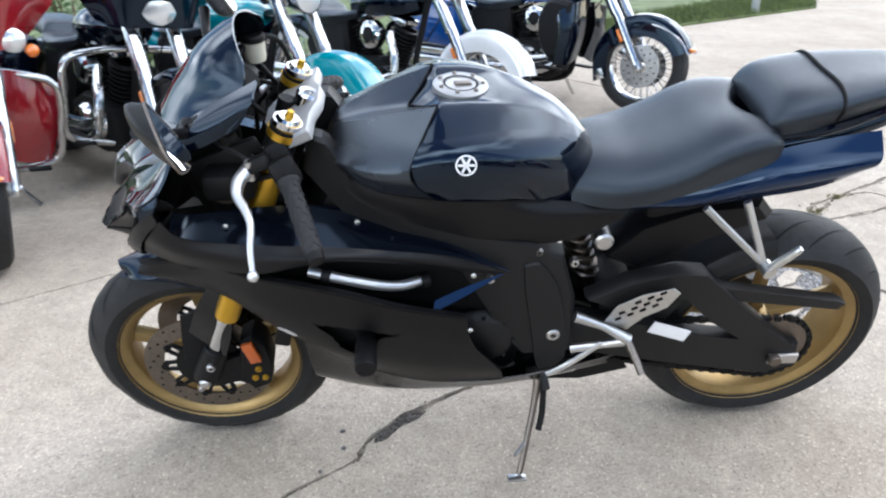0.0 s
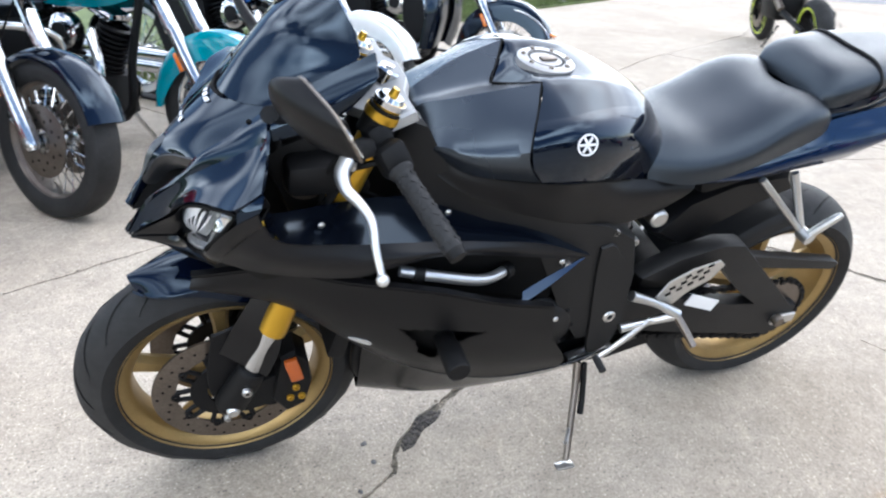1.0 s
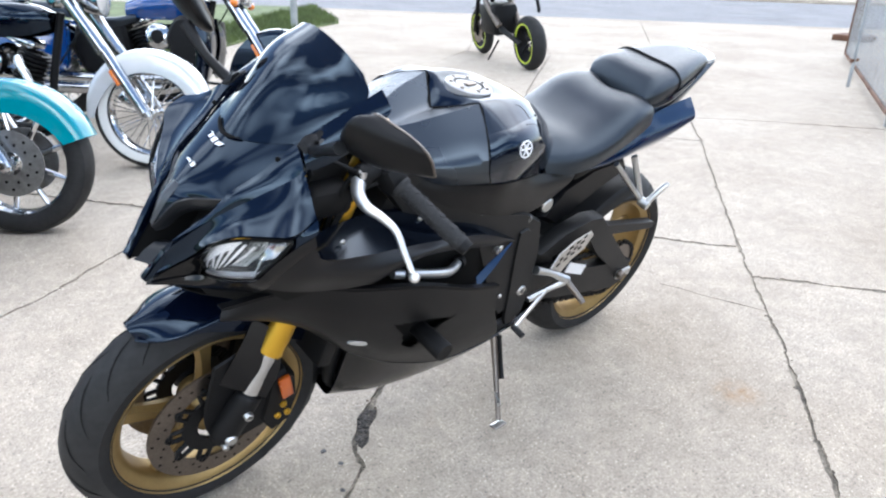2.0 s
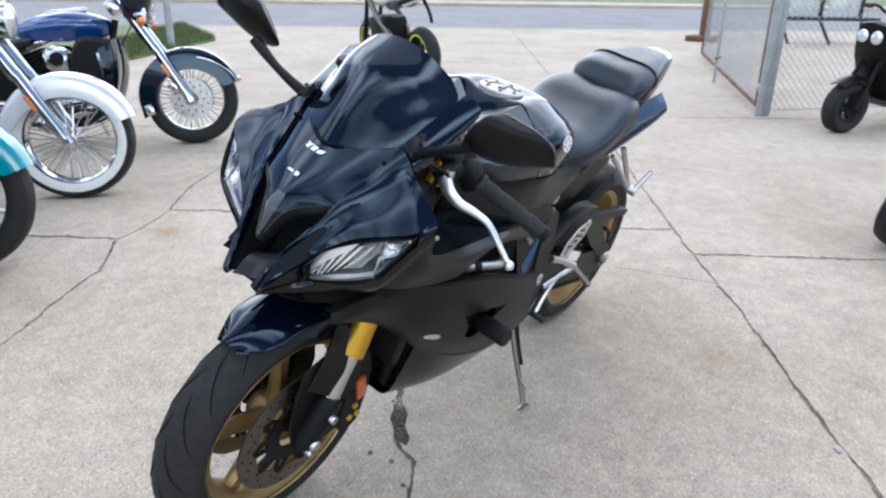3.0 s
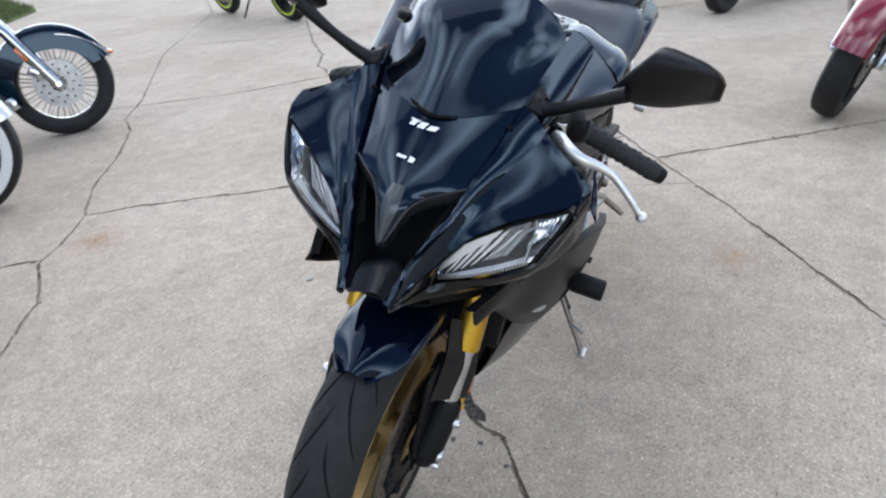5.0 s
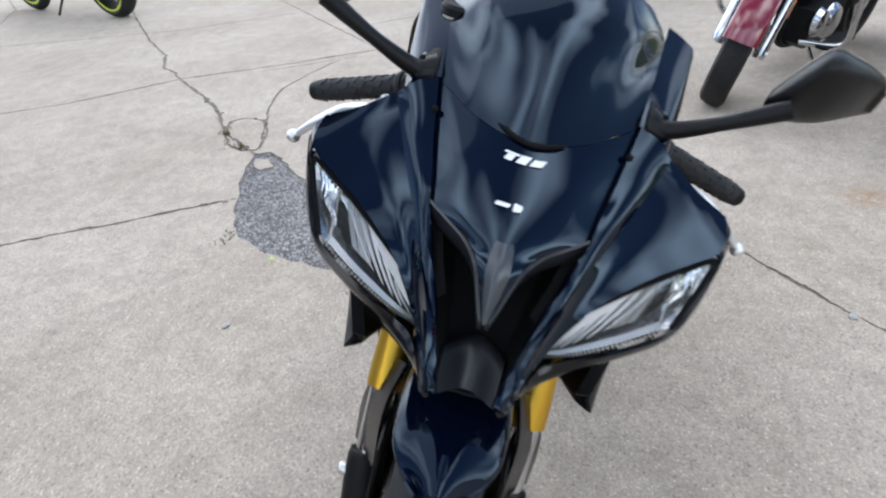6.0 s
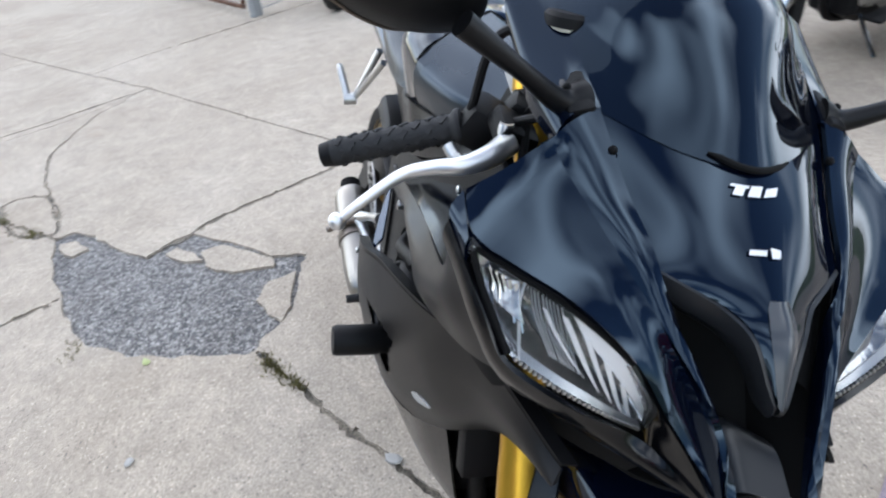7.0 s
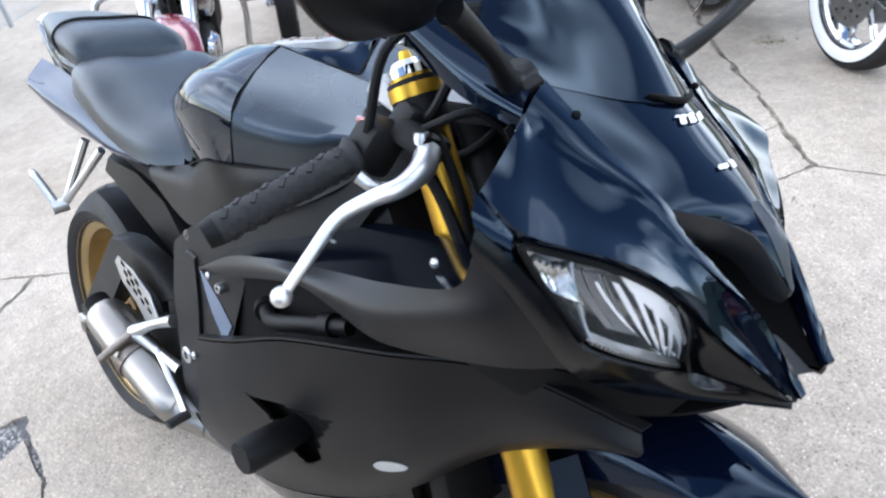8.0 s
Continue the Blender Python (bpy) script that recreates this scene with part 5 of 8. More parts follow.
shell("inner_shelf", [
    [(0.070, 0.205, 0.852), (0.112, 0.176, 0.830), (0.250, 0.135, 0.812), (0.384, 0.118, 0.786), (0.550, 0.150, 0.735), (0.704, 0.176, 0.660)],
    [(0.075, 0.252, 0.850), (0.102, 0.246, 0.818), (0.250, 0.222, 0.780), (0.408, 0.205, 0.752), (0.570, 0.190, 0.712), (0.706, 0.183, 0.656)],
], M_SHELF, nu=8, nv=26, thick=0.004, label="satin black shelf of the inner fairing")
shell("inner_panel", [
    [(0.063, 0.257, 0.870), (0.094, 0.2495, 0.826), (0.200, 0.232, 0.794), (0.280, 0.220, 0.777), (0.380, 0.210, 0.759), (0.480, 0.201, 0.738), (0.590, 0.190, 0.708), (0.706, 0.1845, 0.6565)],
    [(0.024, 0.240, 0.820), (0.080, 0.254, 0.798), (0.200, 0.248, 0.766), (0.280, 0.240, 0.760), (0.370, 0.229, 0.752), (0.470, 0.211, 0.728), (0.590, 0.196, 0.693), (0.702, 0.1845, 0.655)],
    [(-0.004, 0.200, 0.764), (0.070, 0.226, 0.748), (0.200, 0.242, 0.731), (0.280, 0.237, 0.738), (0.360, 0.227, 0.741), (0.466, 0.207, 0.713), (0.590, 0.193, 0.677), (0.694, 0.183, 0.651)],
], M_SEMI, nu=14, nv=40, thick=0.004, label="satin black inner fairing panel over the slot")
# near-black sheet gives the fairing slot its shade by colour
shell("slot_liner", [[(0.16, 0.205, 0.735), (0.40, 0.172, 0.735), (0.68, 0.160, 0.650)], [(0.16, 0.185, 0.64), (0.40, 0.160, 0.59), (0.66, 0.150, 0.52)]], M_VOID, nu=4, nv=12, thick=0.003)
shell("rear_fin", [[(0.539, 0.236, 0.599), (0.615, 0.214, 0.626), (0.692, 0.185, 0.654)], [(0.546, 0.227, 0.610), (0.612, 0.209, 0.631), (0.691, 0.1845, 0.6545)], [(0.548, 0.219, 0.619), (0.606, 0.204, 0.636), (0.690, 0.184, 0.655)]], M_TAIL, nu=6, nv=14, thick=0.004, label="deep blue fin closing the fairing slot")
for s in (-1, 1):
    bm = bmesh.new()
    for x, y, z in ((0.628, 0.207, 0.672), (0.16, 0.205, 0.818), (0.40, 0.150, 0.776), (0.62, 0.250, 0.56)):
        ball((x, s * y, z), 0.006, 10, bm, (1, 0.6, 1))
    part("fairing_screw", bm, M_ALU, sport, kind="stuff")
    side = sides[0 if s < 0 else 1]
    # crash bobbin through its cut-out
    bm = lathe([(0.0, 0.078 * s), (0.021, 0.078 * s), (0.0235, 0.073 * s), (0.0235, 0.012 * s), (0.021, 0.008 * s), (0.021, -0.04 * s)], 24, (0.402, s * 0.232, 0.522))
    part("crash_bobbin", bm, M_DARK, sport, "black plastic crash bobbin")
    bm = bmesh.new()
    ring = [(0.236 + 0.021 * math.cos(a) + 0.002 * math.sin(a), 0.540 + 0.0085 * math.sin(a) - 0.006 * math.cos(a)) for a in np.linspace(0, 2 * math.pi, 20, endpoint=False)]
    face = [bm.verts.new((x, s * (fairing_y(x, z) + 0.0040), z)) for x, z in ring]
    back = [bm.verts.new((x, s * (fairing_y(x, z) - 0.002), z)) for x, z in ring]
    bm.faces.new(face)
    fill_grid(bm, [face, back], closed_v=True)
    part("fairing_badge", bm, M_CHIP, side, "small pale oval badge")
    # silver hose seen in the slot
    hose = part("coolant_hose", tube([(0.30, s * 0.205, 0.700), (0.356, s * 0.214, 0.688), (0.43, s * 0.212, 0.664), (0.480, s * 0.200, 0.648), (0.535, s * 0.172, 0.640)], 0.0108, 24, 14), M_HOSE if s < 0 else M_DARK, sport, "silver coolant hose in the fairing slot" if s < 0 else "black coolant hose in the fairing slot")
    part("hose_clip", tube([(0.325, s * 0.209, 0.695), (0.343, s * 0.212, 0.691)], 0.0155, seg=16), M_DARK, hose)
    part("hose_clip", tube([(0.520, s * 0.181, 0.641), (0.535, s * 0.172, 0.640)], 0.0165, seg=16), M_DARK, hose)
    part("stay_rod", tube([(0.22, s * 0.20, 0.69), (0.32, s * 0.18, 0.74)], 0.005, seg=8), M_DARK, sport)

# ---- frame, engine, radiator ----
for s in (-1, 1):
    bm = prism([(0.318, 0.952), (0.345, 0.945), (0.392, 0.856), (0.476, 0.800), (0.587, 0.748), (0.751, 0.712), (0.825, 0.668), (0.858, 0.560), (0.872, 0.385), (0.760, 0.380), (0.706, 0.455), (0.694, 0.610), (0.600, 0.664), (0.480, 0.716), (0.370, 0.780), (0.300, 0.870)],
               s * 0.10, s * 0.166, 0.012)
    for v in bm.verts:
        v.co.y *= float(np.interp(v.co.x, [0.3, 0.45, 0.7], [0.62, 0.92, 1.0]))
    spar = part("frame_spar", bm, M_FRAME, sport, "satin black frame spar")
    bm = bolt((0.817, s * 0.168, 0.454), 0.016, 0.008, side=s)
    bolt((0.768, s * 0.158, 0.690), 0.009, 0.008, side=s, bm=bm)
    bolt((0.858, s * 0.118, 0.622), 0.010, 0.008, side=s, bm=bm)
    bolt((0.668, s * 0.168, 0.628), 0.009, 0.008, side=s, bm=bm)
    part("frame_bolt", bm, M_ALU, spar, "bare metal frame bolt", kind="stuff")
    part("pivot_plate", prism([(0.738, 0.662), (0.772, 0.664), (0.812, 0.606), (0.836, 0.520), (0.847, 0.433), (0.848, 0.368), (0.794, 0.338), (0.768, 0.462), (0.746, 0.587)], s * 0.160, s * 0.172, 0.004, smooth_n=40), M_FRAME, spar)
bm = box((0.52, 0, 0.46), (0.46, 0.26, 0.34), None, 0.03)
box((0.46, 0, 0.68), (0.34, 0.22, 0.20), pose(0, 0, 0, 0, 25, 0), 0.03, bm)
engine = part("engine", bm, M_DARK, sport, "black engine block")
for s in (-1, 1):
    bm = lathe([(0.0, 0.030 * s), (0.055, 0.028 * s), (0.075, 0.014 * s), (0.080, 0.0)], 32, (0.66, s * 0.145, 0.44))
    for k in range(8):
        a = k * math.pi / 4
        bolt((0.66 + 0.068 * math.cos(a), s * 0.165, 0.44 + 0.068 * math.sin(a)), 0.005, 0.005, side=s, bm=bm)
    part("engine_cover", bm, M_FRAME, engine, "round black engine cover")
    bm = lathe([(0.0, 0.03 * s), (0.05, 0.03 * s), (0.065, 0.012 * s), (0.068, 0.0)], 32, (0.545, s * 0.165, 0.40))
    part("engine_cover", bm, M_DARK, engine)
rad = part("radiator", box((0.235, 0, 0.56), (0.035, 0.30, 0.26), pose(0, 0, 0, 0, 14, 0), 0.006), M_DARK, sport, "black radiator core")
bm = bmesh.new()
for k in range(16):
    box((0.214 - 0.0037 * (k - 8) * 0.25 * 14 / 14, 0, 0.45 + 0.0145 * k), (0.006, 0.28, 0.004), None, 0.0, bm)
part("radiator_fin", bm, M_VOID, rad, kind="stuff")
# header pipes in the same black as the engine
for k in range(4):
    y = -0.10 + 0.066 * k
    part("header_pipe", tube([(0.30, y, 0.50), (0.265, y, 0.40), (0.29, y * 0.8, 0.29), (0.42, y * 0.5, 0.235)], 0.017, 20, 10), M_DARK, sport, "exhaust header coloured black")
part("airbox", box((0.48, 0, 0.86), (0.26, 0.20, 0.12), None, 0.03), M_DARK, sport)

# ---- tank, seats, tail ----
# the cover has a shallow valley along its middle between two ridges
T_COVER = [
    (0.340, [(0, 0.884), (0.018, 0.885), (0.034, 0.884), (0.060, 0.876), (0.085, 0.872), (0.092, 0.866), (0.094, 0.860)]),
    (0.365, [(0, 0.920), (0.016, 0.923), (0.030, 0.928), (0.085, 0.907), (0.122, 0.900), (0.122, 0.889), (0.114, 0.880)]),
    (0.420, [(0, 0.937), (0.027, 0.942), (0.054, 0.951), (0.115, 0.930), (0.163, 0.907), (0.164, 0.884), (0.149, 0.857)]),
    (0.474, [(0, 0.946), (0.036, 0.956), (0.073, 0.970), (0.140, 0.946), (0.190, 0.916), (0.189, 0.888), (0.171, 0.853)]),
    (0.508, [(0, 0.950), (0.046, 0.970, 0.029), (0.091, 0.993, 0.054), (0.150, 0.967, 0.026), (0.205, 0.926, -0.003), (0.204, 0.889, 0.010), (0.186, 0.849, 0.044)]),
]
T_TANK = [
    (0.511, [(0, 0.949), (0.046, 0.969, 0.029), (0.091, 0.992, 0.054), (0.163, 0.959, 0.020), (0.182, 0.951, 0.010), (0.204, 0.931, -0.001), (0.204, 0.889, 0.011), (0.187, 0.848, 0.045)]),
    (0.553, [(0, 0.981), (0.047, 0.986, 0.012), (0.0925, 0.993, 0.019), (0.168, 0.965, 0.004), (0.187, 0.959), (0.2075, 0.939, -0.003), (0.206, 0.896, 0.004), (0.190, 0.847, 0.020)]),
    (0.590, [(0, 0.986), (0.050, 0.988), (0.092, 0.993), (0.169, 0.9685), (0.190, 0.962), (0.2100, 0.938), (0.205, 0.892), (0.193, 0.846, 0.006)]),
    (0.640, [(0, 0.986), (0.052, 0.988), (0.090, 0.991), (0.154, 0.9685), (0.181, 0.960), (0.2045, 0.932), (0.198, 0.882), (0.185, 0.838)]),
    (0.705, [(0, 0.985), (0.055, 0.983), (0.084, 0.979), (0.130, 0.960), (0.156, 0.950), (0.187, 0.918), (0.180, 0.872), (0.167, 0.830)]),
    (0.780, [(0, 0.960), (0.048, 0.956), (0.070, 0.949), (0.096, 0.938), (0.120, 0.925), (0.150, 0.890), (0.146, 0.846), (0.135, 0.799)]),
    (0.840, [(0, 0.922), (0.034, 0.918), (0.050, 0.913), (0.066, 0.906), (0.086, 0.893), (0.110, 0.864), (0.114, 0.822), (0.110, 0.778)]),
    (0.882, [(0, 0.878), (0.020, 0.875), (0.032, 0.871), (0.044, 0.866), (0.056, 0.857), (0.072, 0.838), (0.078, 0.818), (0.078, 0.795)]),
]
creased("tank_cover", T_COVER, 2, M_SATIN, label="satin black front tank cover")
tank = creased("fuel_tank", T_TANK, 3, M_GLOSS, 44, 41, label="gloss black fuel tank reflecting the clouds")
part("tank_base", box((0.68, 0, 0.815), (0.40, 0.22, 0.07), pose(0, 0, 0, 0, 4, 0), 0.02), M_DARK, sport)
for s in (-1, 1):
    part("tank_seam", tube([(0.507, s * 0.206, 0.926), (0.513, s * 0.193, 0.938), (0.532, s * 0.158, 0.9625), (0.548, s * 0.124, 0.9785), (0.5625, s * 0.093, 0.9935)], 0.0018, 30, 6), M_VOID, tank)
    part("tank_foot_seam", tube([(0.376, s * 0.118, 0.879), (0.425, s * 0.1505, 0.857), (0.482, s * 0.173, 0.8525), (0.555, s * 0.188, 0.847), (0.612, s * 0.194, 0.8455), (0.690, s * 0.170, 0.827), (0.781, s * 0.137, 0.801)], 0.0017, 40, 6), M_VOID, tank)
    part("tongue_seam", tube([(0.5635, s * 0.092, 0.9935), (0.538, s * 0.047, 0.9705), (0.5095, 0, 0.950)], 0.0022, 24, 6), M_VOID, tank)
bm = lathe([(0.0, 0.007), (0.030, 0.007), (0.031, 0.005), (0.036, 0.005), (0.037, 0.009), (0.050, 0.009), (0.055, 0.006), (0.056, -0.006)], 40, (0, 0, 0), "z")
cap = part("fuel_cap", bm, M_CAP, tank, "round brushed metal fuel cap")
cap.matrix_basis = pose(0.614, 0, 0.986, 0, 3, 0)
bm = bmesh.new()
for k in range(7):
    a = k * 2 * math.pi / 7
    bolt((0.0435 * math.cos(a), 0.0435 * math.sin(a), 0.009), 0.0045, 0.003, "z", 1, bm)
box((0.004, 0, 0.009), (0.034, 0.016, 0.005), pose(0, 0, 0, 0, 0, 10), 0.002, bm)
part("cap_ring", lathe([(0.0305, 0.0085), (0.0345, 0.0085)], 40, (0, 0, 0), "z"), M_DARK, cap)
part("cap_bolts", bm, M_STEEL, cap, kind="stuff")
for s in (-1,):
    # round emblem: a pale ring with three plain bars
    em = lathe([(0.0165, 0.0), (0.0165, 0.0016), (0.0195, 0.0016), (0.0195, 0.0)], 36, (0, 0, 0), "z")
    for k in range(3):
        a = k * math.pi / 3
        box((0, 0, 0.0008), (0.030, 0.0042, 0.0016), pose(0, 0, 0, 0, 0, 60 * k), 0.0, em)
    o = part("emblem", em, M_WHITE, tank, "round white emblem of ring and bars")
    o.matrix_basis = Matrix.Translation((0.608, s * 0.2105, 0.937)) @ Euler((radians(-76 * s), 0, 0)).to_matrix().to_4x4()
shell("side_cover", [
    [(0.350, 0.094, 0.884), (0.376, 0.116, 0.878), (0.425, 0.148, 0.857), (0.482, 0.170, 0.852), (0.555, 0.184, 0.847), (0.612, 0.191, 0.845), (0.690, 0.166, 0.826), (0.781, 0.133, 0.800), (0.960, 0.122, 0.770)],
    [(0.353, 0.104, 0.868), (0.385, 0.130, 0.852), (0.430, 0.156, 0.838), (0.500, 0.177, 0.826), (0.550, 0.183, 0.814), (0.610, 0.183, 0.798), (0.710, 0.167, 0.782), (0.800, 0.150, 0.766), (0.940, 0.134, 0.752)],
    [(0.356, 0.112, 0.860), (0.400, 0.145, 0.830), (0.460, 0.166, 0.800), (0.530, 0.170, 0.772), (0.580, 0.170, 0.755), (0.630, 0.168, 0.738), (0.710, 0.160, 0.718), (0.785, 0.150, 0.702), (0.880, 0.130, 0.706)],
], M_MATTE, nu=16, nv=40, thick=0.005, label="satin black cover under the tank")
SEAT = [
    (0.832, [(0, 0.850), (0.060, 0.846), (0.105, 0.825), (0.122, 0.788)]),
    (0.900, [(0, 0.862), (0.080, 0.857), (0.138, 0.828), (0.148, 0.784)]),
    (0.970, [(0, 0.868), (0.090, 0.864), (0.150, 0.838), (0.156, 0.792)]),
    (1.040, [(0, 0.893), (0.100, 0.890), (0.156, 0.860), (0.157, 0.812)]),
    (1.100, [(0, 0.924), (0.100, 0.922), (0.154, 0.892), (0.155, 0.833)]),
    (1.150, [(0, 0.936), (0.095, 0.938), (0.148, 0.912), (0.152, 0.852)]),
    (1.186, [(0, 0.932, -0.010), (0.085, 0.940, 0.010), (0.136, 0.920, 0.020), (0.147, 0.868, 0.010)]),
    (1.204, [(0, 0.912, -0.026), (0.080, 0.928, 0.018), (0.124, 0.912, 0.030), (0.138, 0.880, 0.022)]),
    (1.206, [(0, 0.885, -0.030), (0.076, 0.902, 0.024), (0.116, 0.896, 0.036), (0.130, 0.886, 0.028)]),
]
saddle("rider_seat", SEAT, M_SEAT, 40, 35, label="black vinyl rider seat", thick=0.03)
PILLION = [
    (1.206, [(0, 0.925), (0.055, 0.924), (0.092, 0.922), (0.096, 0.912)]),
    (1.215, [(0, 0.960), (0.060, 0.958), (0.100, 0.945), (0.104, 0.918)]),
    (1.250, [(0, 0.990), (0.075, 0.987), (0.118, 0.962), (0.116, 0.922)]),
    (1.340, [(0, 1.004), (0.080, 1.002), (0.116, 0.978), (0.108, 0.940)]),
    (1.460, [(0, 1.014), (0.062, 1.012), (0.088, 0.992), (0.082, 0.962)]),
    (1.560, [(0, 1.014), (0.042, 1.012), (0.060, 0.998), (0.055, 0.980)]),
    (1.600, [(0, 1.000), (0.030, 0.999), (0.044, 0.992), (0.042, 0.982)]),
]
pillion = saddle("pillion_seat", PILLION, M_SEAT, 26, 27, label="black vinyl passenger seat", thick=0.03)
part("seat_piping", tube([(1.335, -0.109, 0.944), (1.338, -0.117, 0.976), (1.340, -0.080, 1.0035), (1.338, 0, 1.006), (1.340, 0.080, 1.0035), (1.338, 0.117, 0.976), (1.335, 0.109, 0.944)], 0.004, 30, 8), M_DARK, pillion)
shell("seat_base", [
    [(1.222, 0.106, 0.920), (1.330, 0.113, 0.938), (1.460, 0.087, 0.962), (1.585, 0.050, 0.986)],
    [(1.232, 0.110, 0.906), (1.335, 0.114, 0.922), (1.462, 0.088, 0.948), (1.590, 0.050, 0.978)],
    [(1.250, 0.100, 0.893), (1.345, 0.102, 0.906), (1.465, 0.076, 0.936), (1.590, 0.042, 0.970)],
], M_GLOSS, parent=pillion, nu=8, nv=22, thick=0.004, label="gloss black base under the passenger seat")
saddle("tail_top", [
    (1.20, [(0, 0.905), (0.07, 0.902), (0.105, 0.89), (0.11, 0.875)]),
    (1.34, [(0, 0.930), (0.07, 0.926), (0.105, 0.915), (0.11, 0.890)]),
    (1.50, [(0, 0.965), (0.055, 0.962), (0.080, 0.950), (0.078, 0.930)]),
    (1.64, [(0, 1.000), (0.030, 0.998), (0.046, 0.988), (0.040, 0.975)]),
], M_GLOSS, label="gloss black tail cover under the seat", thick=0.02)
# silver colour here paints in the white sky reflection on the gloss tail
saddle("tail_end", [
    (1.585, [(0, 1.012), (0.030, 1.010), (0.050, 0.998), (0.050, 0.985)]),
    (1.640, [(0, 1.010), (0.026, 1.008), (0.042, 0.998), (0.042, 0.986)]),
    (1.665, [(0, 1.000), (0.016, 0.999), (0.028, 0.994), (0.028, 0.988)]),
], M_SILVER, 8, 13, label="tip of the tail, sky reflection put in as silver", thick=0.01)
shell("tail_panel", [
    [(0.945, 0.126, 0.785), (1.060, 0.134, 0.814), (1.200, 0.126, 0.884), (1.330, 0.122, 0.914), (1.430, 0.118, 0.926)],
    [(0.950, 0.130, 0.774), (1.070, 0.146, 0.786), (1.200, 0.156, 0.828), (1.330, 0.160, 0.858), (1.425, 0.158, 0.880)],
    [(0.955, 0.122, 0.762), (1.080, 0.126, 0.764), (1.200, 0.130, 0.782), (1.330, 0.134, 0.806), (1.405, 0.138, 0.842)],
], M_TAIL, nu=12, nv=24, thick=0.005, label="dark blue glossy tail panel")
part("under_tail", box((1.20, 0, 0.80), (0.42, 0.20, 0.09), pose(0, 0, 0, 0, -14, 0), 0.02), M_DARK, sport)

# ---- swingarm, hugger, chain, shock ----
for s in (-1, 1):
    bm = prism([(0.83, 0.48), (1.0, 0.452), (1.2, 0.392), (1.36, 0.365), (1.44, 0.345), (1.448, 0.275), (1.38, 0.248), (1.15, 0.298), (0.85, 0.375)], s * 0.100, s * 0.142, 0.01)
    prism([(0.89, 0.53), (0.98, 0.575), (1.09, 0.598), (1.155, 0.590), (1.235, 0.515), (1.42, 0.345), (1.34, 0.335), (1.20, 0.440), (1.12, 0.520), (1.05, 0.536), (0.95, 0.505)], s * 0.098, s * 0.145, 0.01, bm=bm)
    arm = part("swingarm", bm, M_FRAME, sport, "satin black braced swingarm")
    bm = box((1.405, s * 0.146, 0.307), (0.075, 0.010, 0.032), None, 0.004)
    part("axle_block", bm, M_ALU, arm, "bare metal chain adjuster")
    part("axle_nut", lathe([(0.0, 0.018 * s), (0.014, 0.018 * s), (0.016, 0.012 * s), (0.016, 0)], 12, (1.38, s * 0.146, 0.312)), M_STEEL, arm)
part("swingarm_bridge", box((0.98, 0, 0.46), (0.10, 0.22, 0.09), None, 0.02), M_FRAME, sport)
part("warning_label", box((1.100, -0.146, 0.420), (0.100, 0.003, 0.034), pose(0, 0, 0, 0, 22, 0), 0.0), M_WHITE, sport, "white warning sticker on the swingarm")
part("chain_guard", prism([(1.18, 0.545), (1.50, 0.480), (1.515, 0.470), (1.50, 0.455), (1.20, 0.505)], -0.135, -0.105, 0.005), M_FRAME, sport, "black chain guard")
hug = []
for a in np.linspace(102, 168, 9):
    ca, sa = math.cos(radians(a)), math.sin(radians(a))
    r1 = 0.336
    hug.append([(1.38 + r1 * 0.90 * ca, y, 0.315 + r1 * 0.90 * sa) if abs(y) > 0.105 else (1.38 + r1 * ca, y, 0.315 + r1 * sa) for y in (-0.112, -0.10, -0.05, 0, 0.05, 0.10, 0.112)])
part("hugger", sheet(hug, 22, 19, 0.004), M_FRAME, sport, "black rear hugger")
part("inner_guard", prism([(0.93, 0.60), (1.0, 0.68), (1.12, 0.725), (1.27, 0.735), (1.30, 0.70), (1.20, 0.66), (1.10, 0.61), (1.0, 0.56)], -0.085, 0.085, 0.02), M_MATTE, sport, "black inner rear guard")
spr = lathe([(0.03, -0.003), (0.098, -0.003), (0.098, 0.003), (0.03, 0.003)], 40, (1.38, -0.112, 0.315), closed=True)
for k in range(40):
    a = k * math.pi / 20
    box((1.38 + 0.101 * math.cos(a), -0.112, 0.315 + 0.101 * math.sin(a)), (0.009, 0.006, 0.007), pose(0, 0, 0, 0, -math.degrees(a), 0), 0.0, spr)
part("sprocket", spr, M_STEEL, rear_wheel, "steel rear sprocket")
bm = bmesh.new()
chain_pts = [(0.72 + 0.64 * q, 0.438 - 0.024 * q) for q in np.linspace(0, 1, 44)] + [(1.38 + 0.1 * math.cos(a), 0.315 + 0.1 * math.sin(a)) for a in np.linspace(1.45, -1.65, 26)] + [(1.37 - 0.65 * q, 0.215 + 0.143 * q) for q in np.linspace(0, 1, 44)]
for k, (x, z) in enumerate(chain_pts[:-1]):
    x2, z2 = chain_pts[k + 1]
    box(((x + x2) / 2, -0.112, (z + z2) / 2), (0.0145, 0.016 if k % 2 else 0.010, 0.012), pose(0, 0, 0, 0, -math.degrees(math.atan2(z2 - z, x2 - x)), 0), 0.0, bm)
part("chain", bm, M_DARK, sport, "dark drive chain", smooth=False, kind="stuff")
shock = part("shock_absorber", tube([(0.86, 0, 0.70), (0.93, 0, 0.47)], 0.022, seg=16), M_STEEL, sport)
pts = [(0.865 + 0.055 * q + 0.034 * math.cos(14 * math.pi * q) * 0.95, 0.034 * math.sin(14 * math.pi * q), 0.68 - 0.18 * q) for q in np.linspace(0, 1, 100)]
